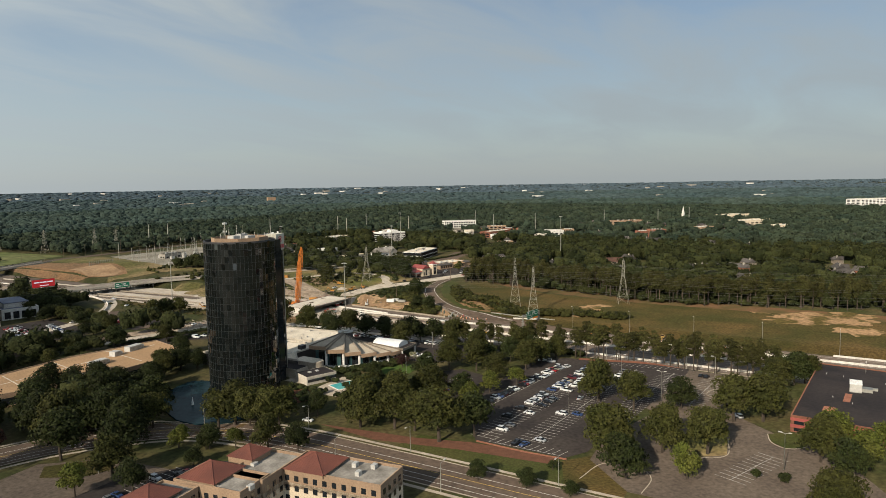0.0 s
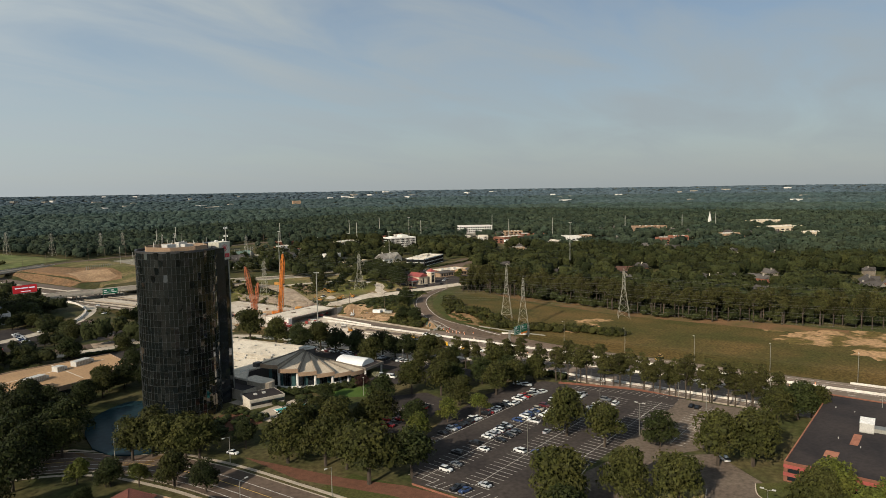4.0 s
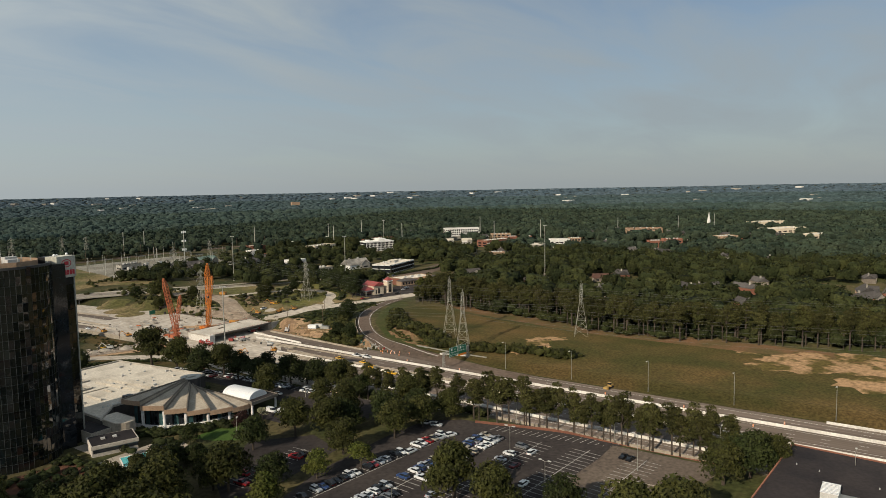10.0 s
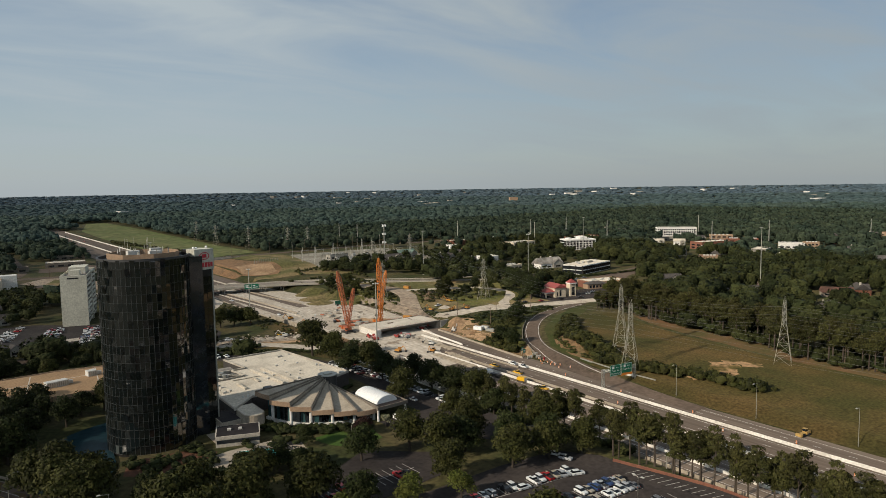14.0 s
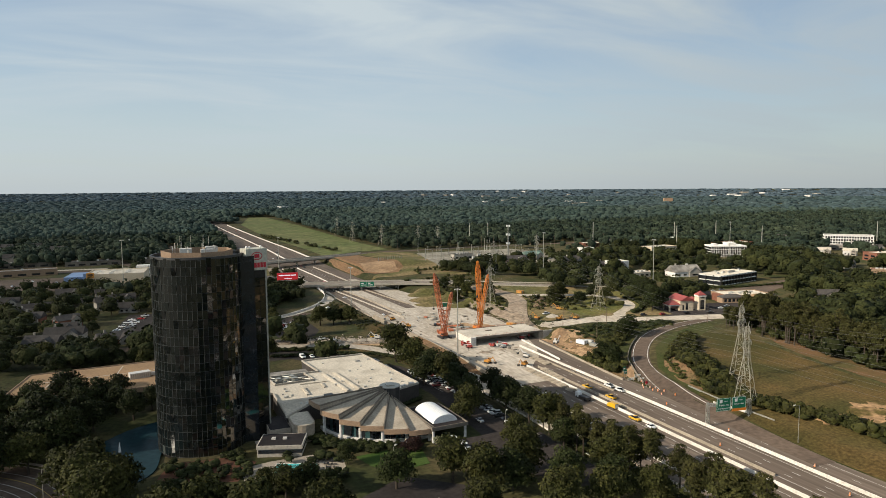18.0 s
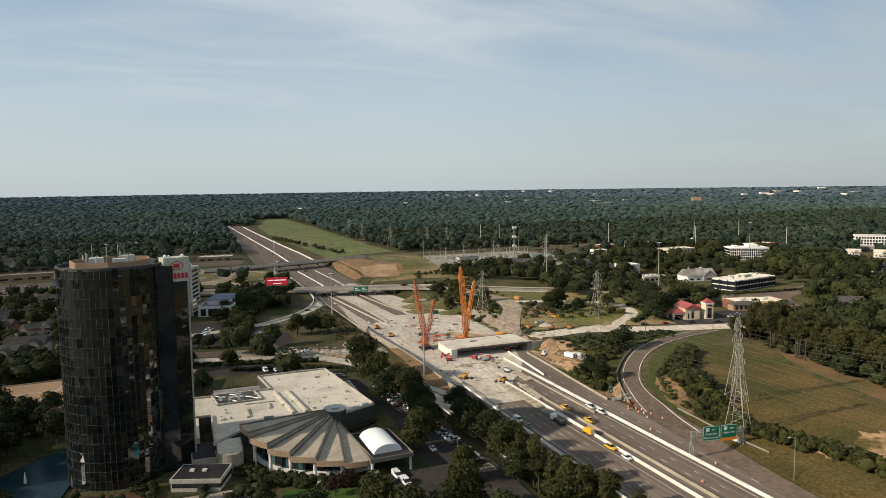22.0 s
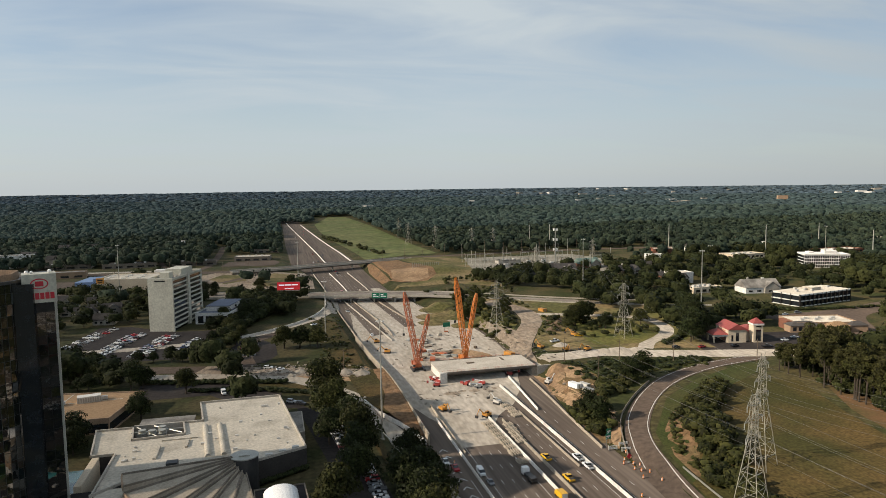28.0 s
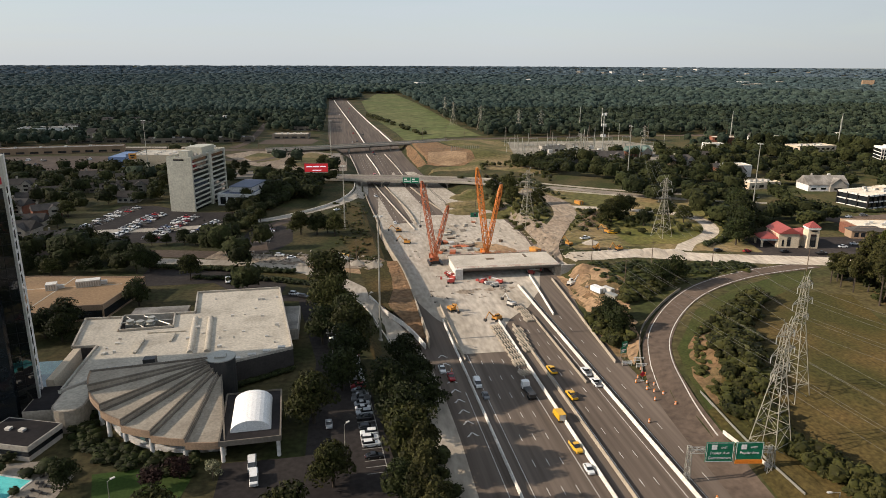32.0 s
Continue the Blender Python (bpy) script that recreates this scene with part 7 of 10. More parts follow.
def cable(a, b, sag, r=0.032, n=12):
    cu = bpy.data.curves.new("cable", "CURVE")
    cu.dimensions, cu.bevel_depth, cu.bevel_resolution = "3D", r, 0
    sp = cu.splines.new("POLY")
    sp.points.add(n)
    for i in range(n + 1):
        f = i / n
        sp.points[i].co = (a[0] + (b[0] - a[0]) * f, a[1] + (b[1] - a[1]) * f, a[2] + (b[2] - a[2]) * f - sag * 4 * f * (1 - f), 1)
    cu.materials.append(M["cable"])
    return new("cable", cu)


def span(name, A, B, sag=5.0):
    root = empty(name, *A[0])
    for a, b in zip(A, B):
        c = cable((a[0] - A[0][0], a[1] - A[0][1], a[2] - A[0][2]), (b[0] - A[0][0], b[1] - A[0][1], b[2] - A[0][2]), sag)
        c.parent = root
    tagged(root, "six sagging overhead power cables between pylons", "power cables")


OUT1 = [(x + 110, y - 330, z + 1) for x, y, z in P["R"]]
OUT2 = [(x + 60, y - 330, z + 2) for x, y, z in P["N"]]
span("power_cables", P["T"], P["N"])
span("power_cables", P["S"], P["M"])
span("power_cables", P["M"], P["R"], 2)
span("power_cables", P["R"], OUT1, 6)
span("power_cables", P["N"], OUT2, 6)
span("power_cables", P["T"], P["F4"], 5)
span("power_cables", P["S"], P["F3"], 6)


def light_mast(x, y, top):
    g = ground_z(x, y)
    h = top - g
    ob = empty("light_mast", x, y, g)
    bm = bmesh.new()
    tube(bm, (0, 0, -0.5), (0, 0, h), 0.42, 0.2, 10)
    part("pole", bm, "galvanised", ob)
    bm = bmesh.new()
    for k in range(12):
        a, b = k * math.tau / 12, (k + 1) * math.tau / 12
        bar(bm, (1.1 * math.cos(a), 1.1 * math.sin(a), h - 0.4), (1.1 * math.cos(b), 1.1 * math.sin(b), h - 0.4), 0.1)
    part("ring", bm, "galvanised", ob)
    me = mesh_from("luminaire", boxes((0.9, -0.3, -0.75, 1.7, 0.3, -0.4)), "hvac")
    for k in range(6):
        o = new("luminaire", me)
        o.parent = ob
        o.matrix_basis = pose(0, 0, h, 0, 0, 60 * k)
    bm = bmesh.new()
    tube(bm, (0, 0, -0.3), (0, 0, 0.6), 0.8, 0.8, 10)
    part("footing", bm, "concrete", ob)
    return tagged(ob, "tall tapered highway light mast with a ring of lamps", "light mast", "highway light masts")


for x, y, top in ((-47.4, 282, 44.5), (163.6, 544.1, 49.3), (177.2, 403.4, 51.9), (335, 281.5, 54.9), (-56, 445, 38), (-208, 629, 50), (-62, 704, 42), (420, 560, 52)):
    light_mast(x, y, top)
cell = empty("mobile_phone_mast", 193.3, 668.9, ground_z(193.3, 668.9))
ch = 49.0 - cell.location.z
bm = bmesh.new(); tube(bm, (0, 0, -0.5), (0, 0, ch), 0.7, 0.4, 10)
part("pole", bm, "galvanised", cell)
for zz in (0.0, 10.0, 20.0):
    bm = bmesh.new()
    for k in range(3):
        a = k * math.tau / 3
        bar(bm, (0, 0, ch - zz - 1), (2.2 * math.cos(a), 2.2 * math.sin(a), ch - zz - 1), 0.15)
    arms = part("antenna_arms", bm, "galvanised", cell)
    for k in range(9):
        a = k * math.tau / 9
        part("panel_antenna", boxes((2.2 * math.cos(a) - 0.2, 2.2 * math.sin(a) - 0.2, ch - zz - 2.0, 2.2 * math.cos(a) + 0.2, 2.2 * math.sin(a) + 0.2, ch - zz + 0.4)), "vinyl_white", arms)
tagged(cell, "grey mobile phone mast with three rings of antennas", "phone mast")


def street_lamp(x, y, h=12.0, rz=0, arm=2.2, base_z=None, label="slim grey street lamp with a single arm"):
    ob = empty("street_lamp", x, y, ground_z(x, y) if base_z is None else base_z, rz)
    bm = bmesh.new(); tube(bm, (0, 0, -0.3), (0, 0, h), 0.13, 0.08, 8)
    part("pole", bm, "galvanised", ob)
    bm = bmesh.new(); tube(bm, (0, 0, h - 0.1), (arm, 0, h + 0.3), 0.06, 0.05, 6)
    part("arm", bm, "galvanised", ob)
    part("lamp_head", boxes((arm - 0.2, -0.25, h + 0.18, arm + 0.8, 0.25, h + 0.4)), "hvac", ob)
    return tagged(ob, label, "street lamp", "street lamps")


for y in (-36, 3, 42, 80, 119, 157):
    street_lamp(36.5, y, 15, 180)
for y in (-45, -8, 32, 70, 112):
    street_lamp(-33.5, y, 14, 0)
for x, y in ((-75.9, 91.3), (-135, 95.5), (-96, 68), (-60, 52), (-150, 16)):
    street_lamp(x, y, 12.5, 90, 1.2)
    if x < -70:
        street_lamp(x, y, 12.5, 270, 1.2)
for i, y in enumerate((214, 180, 148, 132, 106, 76, 48)):
    street_lamp(-196 if i % 2 else -218, y, 9.5, 180 if i % 2 else 0)
for x, y in ((-113, 190), (-62, 206), (-240, 232), (-262, 214)):
    street_lamp(x, y, 8, 40, 0.9)


def utility_pole(x, y, h=11, rz=0):
    ob = empty("utility_pole", x, y, ground_z(x, y), rz)
    bm = bmesh.new(); tube(bm, (0, 0, -0.5), (0, 0, h), 0.2, 0.13, 7)
    part("pole", bm, "wood_pole", ob)
    part("cross_arm", boxes((-1.3, -0.08, h - 1.0, 1.3, 0.08, h - 0.8)), "wood_pole", ob)
    return tagged(ob, "weathered wooden utility pole with cross arm", "utility pole", "utility poles")


for x, y, h in ((62, 318, 12), (84, 338, 12), (60, 352, 13), (110, 330, 12), (150, 318, 12), (-56, 352, 11), (-52, 378, 11), (118, 120, 10), (132, 60, 10)):
    utility_pole(x, y, h)
urng = random.Random(21)
for i in range(26):
    utility_pole(20 + i * 26 + urng.uniform(-4, 4), 858 + urng.uniform(-3, 8) - (i * 3 if i > 12 else 0), urng.uniform(14, 19))
for i in range(12):
    utility_pole(-420 + i * 28, 824 + urng.uniform(-3, 3), 13)
tall_poles = [(288, 905), (262, 915), (470, 700), (560, 640), (640, 520), (700, 470), (800, 380), (860, 300), (930, 260), (520, 760), (420, 820), (600, 760), (760, 620)]
for x, y in tall_poles:
    ob = empty("transmission_pole", x, y, ground_z(x, y))
    bm = bmesh.new(); tube(bm, (0, 0, -1), (0, 0, 34), 0.75, 0.4, 8)
    part("pole", bm, "galvanised", ob)
    tagged(ob, "tall grey steel transmission pole above the trees", "pole", "steel poles among the woods")

# substation: gantries, busbars and transformers
for i in range(14):
    x, y = 130 + (i % 7) * 21, 700 + (i // 7) * 55
    ob = empty("substation_gantry", x, y, ground_z(x, y), 8)
    for s in (-5, 5):
        bm = bmesh.new(); lattice(bm, (s, 0, 0), (s, 0, 13), 0.9, 0.5, 3.6, 0.1, 0.06)
        part("leg", bm, "pylon", ob)
    bm = bmesh.new(); lattice(bm, (-5, 0, 12.4), (5, 0, 12.4), 0.7, 0.7, 2.6, 0.09, 0.06, (0, 0, 1))
    part("beam", bm, "galvanised", ob)
    for s in (-3, 0, 3):
        bm = bmesh.new(); tube(bm, (s, 0, 11.8), (s, 0, 9.6), 0.16, 0.16, 6)
        part("insulator", bm, "dark_concrete", ob)
    tagged(ob, "grey lattice gantry of the electrical substation", "gantry", "substation gantries")
srng = random.Random(19)
for i in range(26):
    x, y = srng.uniform(112, 285), srng.uniform(672, 835)
    ob = empty("substation_pole", x, y, ground_z(x, y))
    bm = bmesh.new(); tube(bm, (0, 0, -0.5), (0, 0, srng.uniform(14, 24)), 0.32, 0.18, 6)
    part("pole", bm, "galvanised", ob)
    tagged(ob, "slim grey steel pole in the substation yard", "pole", "substation poles")
for i in range(9):
    x, y = 162 + (i % 5) * 18, 730 + (i // 5) * 24
    ob = empty("transformer", x, y, ground_z(x, y) + 0.2)
    part("tank", boxes((-2.2, -1.6, 0, 2.2, 1.6, 3.6)), "hvac", ob)
    part("radiator", boxes(*[(-2.0 + k * 0.7, 1.6, 0.4, -1.7 + k * 0.7, 2.5, 3.0) for k in range(6)]), "hvac", ob)
    for k in (-1, 0, 1):
        bm = bmesh.new(); tube(bm, (k * 1.2, 0, 3.6), (k * 1.2, 0, 5.2), 0.2, 0.12, 6)
        part("bushing", bm, "dark_concrete", ob)
    tagged(ob, "pale grey electrical transformer", "transformer", "substation transformers")


# ---- crawler cranes ----
def crawler_crane(x, y, z, boom, mast, mat, label):
    ob = empty("crawler_crane", x, y, z)
    for s in (-1, 1):
        bm = bmesh.new()
        prof = [(-4.2, 0.35), (-3.7, 0.0), (3.7, 0.0), (4.2, 0.35), (4.2, 0.9), (3.7, 1.25), (-3.7, 1.25), (-4.2, 0.9)]
        for xx in (s * 2.9 - 0.5, s * 2.9 + 0.5):
            [bm.verts.new((xx, p, q)) for p, q in prof]
        bm.verts.ensure_lookup_table()
        m = len(prof)
        for i in range(m):
            j = (i + 1) % m
            bm.faces.new((bm.verts[i], bm.verts[j], bm.verts[m + j], bm.verts[m + i]))
        bm.faces.new([bm.verts[i] for i in range(m)][::-1]); bm.faces.new([bm.verts[m + i] for i in range(m)])
        part("crawler_track", bm, "black_metal", ob)
    part("car_body", boxes((-2.4, -1.8, 0.6, 2.4, 1.8, 1.6)), "black_metal", ob)
    part("upper_works", boxes((-1.7, -1.5, 1.7, 1.7, 5.0, 3.6)), mat, ob)
    part("counterweight", boxes((-2.2, 5.0, 1.7, 2.2, 6.6, 3.8)), mat, ob)
    cab = part("cab", boxes((-2.9, -2.6, 1.7, -1.7, -0.6, 3.7)), mat, ob)
    part("cab_window", boxes((-2.93, -2.64, 2.5, -1.9, -0.9, 3.5)), "window", cab)
    for nm, tip, w, foot in (("boom", boom, 2.3, (0, -1.2, 2.2)), ("derrick_mast", mast, 1.7, (0, 1.0, 3.0))):
        a, b = Vector(foot), Vector(tip) - Vector((x, y, z))
        d = (b - a)
        bm = bmesh.new()
        lattice(bm, a, a + d * 0.1, 0.5, w, 2.0, 0.30, 0.18, (1, 0.2, 0))
        lattice(bm, a + d * 0.1, a + d * 0.88, w, w, 2.1, 0.30, 0.18, (1, 0.2, 0))
        lattice(bm, a + d * 0.88, b, w, 0.7, 1.6, 0.30, 0.18, (1, 0.2, 0))
        part(nm, bm, mat, ob)
    bm = bmesh.new()
    bt, mt = Vector(boom) - Vector((x, y, z)), Vector(mast) - Vector((x, y, z))
    for s in (-0.4, 0.4):
        bar(bm, bt + Vector((s, 0, -0.5)), mt + Vector((s, 0, 0)), 0.1)
        bar(bm, mt + Vector((s, 0, 0)), Vector((s * 3, 6.0, 3.8)), 0.1)
    part("pendant_ropes", bm, "black_metal", ob)
    bm = bmesh.new()
    hk = bt * 1.0 + Vector((-0.8, -0.8, -22))
    bar(bm, bt, hk, 0.08)
    bar(bm, bt + Vector((0.4, 0, 0)), hk, 0.08)
    part("hoist_rope", bm, "black_metal", ob)
    part("hook_block", boxes((hk.x - 0.5, hk.y - 0.4, hk.z - 1.2, hk.x + 0.5, hk.y + 0.4, hk.z)), "black_metal", ob)
    return tagged(ob, label, "crawler crane", "crawler cranes at the bridge")


crawler_crane(15.5, 384, -3.4, (6.2, 368.5, 46.5), (23.1, 387.0, 35), "orange", "bright orange lattice-boom crawler crane standing behind the bridge")
crawler_crane(-12.5, 379, -3.4, (-19, 380.3, 38.8), (-5.0, 384, 25.4), "rust_orange", "faded orange-red crawler crane with raised lattice boom")

# ---- signs ----
def bars_on(bm, rows, y):
    for x0, x1, z0, z1 in rows:
        box(bm, x0, y - 0.03, z0, x1, y, z1)


def text_part(body, size, x, y, z, mat, parent, name="lettering"):
    cu = bpy.data.curves.new(name, "FONT")
    cu.body, cu.size, cu.align_x, cu.extrude = body, size, "CENTER", 0.01
    cu.materials.append(M[mat])
    o = new(name, cu)
    o.parent = parent
    o.matrix_basis = pose(x, y, z, 90, 0, 0)
    return o


gan = empty("overhead_sign_gantry", 20.2, 186, -3.5, -8)
tagged(gan, "overhead highway sign gantry with two green panels", "sign gantry")
for x in (0, 20):
    bm = bmesh.new(); lattice(bm, (x, 0, 0), (x, 0, 9.6), 1.1, 0.9, 1.9, 0.16, 0.1)
    part("post", bm, "galvanised", gan)
bm = bmesh.new(); lattice(bm, (0, 0, 8.6), (20, 0, 8.6), 1.1, 1.1, 1.8, 0.14, 0.09, (0, 0, 1))
part("truss", bm, "galvanised", gan)
for x0, x1, words, extra in ((3.6, 10.4, ("EAST", "Poplar Ave", "Germantown"), False), (10.8, 17.6, ("WEST", "Poplar Ave"), True)):
    pn = part("sign_panel", boxes((x0, -0.9, 5.9, x1, -0.75, 11.2)), "sign_green", gan, "green direction panel with white lettering")
    bm = boxes((x0 + 0.15, -0.95, 11.0, x1 - 0.15, -0.92, 11.1), (x0 + 0.15, -0.95, 6.0, x1 - 0.15, -0.92, 6.1), (x0 + 0.15, -0.95, 6.1, x0 + 0.25, -0.92, 11.0), (x1 - 0.25, -0.95, 6.1, x1 - 0.15, -0.92, 11.0))
    part("border", bm, "sign_white", pn)
    part("route_shield", boxes((x0 + 1.3, -0.96, 9.3, x0 + 2.6, -0.93, 10.6)), "sign_white", pn)
    for k, wd in enumerate(words):
        text_part(wd, 1.05 if k else 0.7, (x0 + x1) / 2 + (1.0 if not k else 0), -0.97, 9.6 if not k else 9.4 - 1.35 * k, "sign_white", pn)
    if extra:
        part("exit_only_strip", boxes((x0 + 0.1, -0.97, 5.4, x1, -0.8, 6.5)), "sign_orange", pn, "orange strip with dark bars")
wall_line("barrier_gantry_foot", [(40.6, 184), (39.4, 202)], 1.0, 0.35, "white_concrete", label="white barrier wall at the foot of the gantry", category="barrier")
osg = empty("overpass_sign", 0.5, 592.5, 0.6, -14)
tagged(osg, "wide green direction sign mounted on the overpass", "road sign")
part("sign_panel", boxes((-6.5, -0.2, 0, 6.5, 0, 4.6)), "sign_green", osg)
for row in ((-5.5, -3.0, 2.6, 3.6), (-5.5, -1, 1.2, 1.9), (1.0, 3.2, 2.6, 3.6), (1.0, 5.5, 1.2, 1.9), (-0.3, -0.1, 0.3, 4.3)):
    bm = bmesh.new(); bars_on(bm, [row], -0.2)
    part("legend_bar", bm, "sign_white", osg)
part("bracket", boxes((-5, 0, 0.4, -4.6, 1.2, 0.8), (4.6, 0, 0.4, 5, 1.2, 0.8)), "galvanised", osg)
for x, y, w in ((34.5, 256, 2.4), (36.8, 260, 2.2)):
    sg = empty("small_green_sign", x, y, ground_z(x, y), 10)
    part("sign_panel", boxes((-w / 2, -0.06, 2.2, w / 2, 0, 4.4)), "sign_green", sg)
    part("post", boxes((-w / 3 - 0.06, 0, -0.3, -w / 3 + 0.06, 0.1, 4.2), (w / 3 - 0.06, 0, -0.3, w / 3 + 0.06, 0.1, 4.2)), "galvanised", sg)
    for row in ((-w / 2 + 0.3, w / 2 - 0.3, 3.2, 3.6), (-w / 2 + 0.3, 0.2, 2.6, 2.9)):
        bm = bmesh.new(); bars_on(bm, [row], -0.06)
        part("legend_bar", bm, "sign_white", sg)
    tagged(sg, "small green guide sign on two posts", "road sign")
sgw = empty("green_site_sign", 27, 470, -3.4)
part("sign_panel", boxes((-2.5, -0.1, 2.5, 2.5, 0, 5.5)), "sign_green", sgw)
part("post", boxes((-1.6, 0, 0, -1.4, 0.1, 5.2), (1.4, 0, 0, 1.6, 0.1, 5.2)), "galvanised", sgw)
tagged(sgw, "green road sign standing in the building site", "road sign")
bb = empty("billboard", -74, 590, 0, -6)
tagged(bb, "lit billboard with red face on a single pole", "billboard")
bm = bmesh.new(); tube(bm, (0, 0, -0.5), (0, 0, 12.2), 0.7, 0.6, 12)
part("pole", bm, "black_metal", bb)
M["billboard_face"] = material("billboard_red", (0.42, 0.015, 0.02), (0.38, 0.015, 0.02), 0.3, 0.5, emit=0.5)
M["billboard_text"] = material("billboard_white", (0.7, 0.72, 0.8), (0.66, 0.68, 0.76), 0.3, 0.5, emit=0.6)
part("face", boxes((-9, -0.7, 12, 9, -0.3, 18.3)), "billboard_face", bb, "red advertising face")
part("frame", boxes((-9.2, -0.3, 11.8, 9.2, 0.5, 18.5)), "black_metal", bb)
part("catwalk", boxes((-9, -1.8, 11.4, 9, -0.7, 11.6)), "galvanised", bb)
for x0, x1 in ((-7.5, -3.2), (-2.6, 2.4), (3.0, 7.4)):
    part("headline_bar", boxes((x0, -0.78, 15.6, x1, -0.7, 16.5)), "billboard_text", bb)
bm = bmesh.new(); bars_on(bm, [(-3, 4, 12.9, 13.5)], -0.72)
part("legend_bar", bm, "billboard_text", bb)
dm = empty("red_diamond_sign", 33.6, 239, -3.4, 5)
bm = bmesh.new(); box(bm, -0.75, -0.05, -0.75, 0.75, 0.0, 0.75, pose(0, 0, 2.2, 0, 45, 0))
part("sign_panel", bm, "sign_red", dm)
part("stand", boxes((-0.05, 0, 0, 0.05, 0.08, 2.0), (-0.6, -0.4, 0, 0.6, 0.4, 0.06)), "galvanised", dm)
tagged(dm, "orange-red diamond work sign on a stand", "work sign")
bar_t = empty("barricade", 37, 247, ground_z(37, 247), -10)
for z in (0.4, 0.9, 1.4):
    part("rail", boxes((-1.8, -0.03, z, 1.8, 0.03, z + 0.25)), "sign_white", bar_t)
for s in (-1.6, 1.5):
    part("upright", boxes((s, -0.4, 0, s + 0.1, 0.4, 1.7)), "galvanised", bar_t)
tagged(bar_t, "white slatted road barricade", "barricade")
for k in range(2):
    copy_thing(bar_t, pose(33.5 + k * 4.2, 250.5, -3.4 + k, 0, 0, -6))

# traffic drums
drum_t = empty("traffic_drum", 31, 238, -3.49)
bm = bmesh.new(); tube(bm, (0, 0, 0), (0, 0, 1.1), 0.32, 0.24, 10)
part("drum", bm, "sign_orange", drum_t)
bm = bmesh.new(); tube(bm, (0, 0, 0.35), (0, 0, 0.5), 0.31, 0.3, 10); tube(bm, (0, 0, 0.72), (0, 0, 0.87), 0.285, 0.275, 10)
part("white_band", bm, "sign_white", drum_t)
bm = bmesh.new(); tube(bm, (0, 0, -0.02), (0, 0, 0.08), 0.45, 0.45, 8)
part("base", bm, "rubber", drum_t)
tagged(drum_t, "orange and white traffic drum on the ramp", "traffic drum", "traffic drums")
for x, y in ((33, 241), (34.2, 237), (32.4, 233), (33.8, 231), (35.6, 235), (35.8, 229), (31.6, 226), (36.2, 222), (36.0, 242), (36.3, 246), (24, 214), (23.6, 178), (23.8, 140), (23.5, 96), (23.6, 60), (23.4, 20), (9, 168), (-26, 255), (14, 120), (10, 70), (14, 30)):
    copy_thing(drum_t, pose(x, y, -3.49 if x < 34.4 else ground_z(x, y) + 0.16))


# ---- building-site clutter ----
slab = empty("barrier_segment_row", -2.5, 257, -3.48, 8)
seg = bmesh.new()
prism(seg, [(-0.38, 0), (0.38, 0), (0.3, 0.22), (0.16, 0.4), (0.11, 0.82), (-0.11, 0.82), (-0.16, 0.4), (-0.3, 0.22)], -1.85, 1.85)
bmesh.ops.rotate(seg, verts=seg.verts[:], cent=(0, 0, 0), matrix=Matrix.Rotation(math.radians(90), 3, "X"))
seg_me = mesh_from("segment", seg, "tan_concrete")
for j in range(4):
    o = new("segment", seg_me)
    o.parent = slab
    o.matrix_basis = pose(-1.5 + j * 1.0, 0.1 * (j % 2), 0)
tagged(slab, "row of stored precast concrete barrier segments on the roadway", "barrier segments", "stored barrier segments")
spots = [(-2.2 - 0.05 * k, 259 + k * 4.4) for k in range(8)] + [(-2.4, 250), (4.0, 268), (4.2, 272.4), (4.6, 276.8), (5, 281.2), (5.4, 286), (12.5, 296), (12.8, 300.4), (13.0, 304.8), (12.2, 309.5)]
for x, y in spots:
    copy_thing(slab, pose(x, y, -3.48, 0, 0, 8 + (y % 3)))


def excavator(x, y, z, rz, mat, label, cat):
    ob = empty(cat.replace(" ", "_"), x, y, z, rz)
    for s in (-1, 1):
        part("track", boxes((s * 1.1 - 0.3, -1.8, 0, s * 1.1 + 0.3, 1.8, 0.8)), "black_metal", ob)
    part("body", boxes((-1.3, -1.6, 0.9, 1.3, 1.6, 1.9)), mat, ob)
    cab = part("cab", boxes((-1.3, -0.2, 1.9, -0.3, 1.4, 3.0)), mat, ob)
    part("cab_window", boxes((-1.33, -0.1, 2.2, -0.27, 1.43, 2.8)), "window", cab)
    bm = bmesh.new()
    tube(bm, (0.3, 1.4, 1.6), (0.3, 4.2, 4.4), 0.28, 0.22, 6)
    part("boom", bm, mat, ob)
    bm = bmesh.new()
    tube(bm, (0.3, 4.2, 4.4), (0.3, 6.0, 2.0), 0.2, 0.16, 6)
    part("dipper_arm", bm, mat, ob)
    part("bucket", boxes((-0.3, 5.6, 1.0, 0.9, 6.5, 2.0)), "black_metal", ob)
    return tagged(ob, label, cat)


ex_list = [(10, 313, 30), (0, 298, 120), (-16, 311, 200), (31, 357, 260), (60, 384, 20), (-22, 420, 70), (44, 335, 300), (-24, 448, 90), (70, 372, 180), (-58, 379, 60), (88, 400, 40), (80, 366, 110)]
for i, (x, y, rz) in enumerate(ex_list):
    excavator(x, y, hwy_z(x, y) + 0.05 if x < 40 and x > -30 else ground_z(x, y) + 0.12, rz, "yellow" if i % 3 else "hvac", "small tracked excavator with raised arm on the site", "excavator")


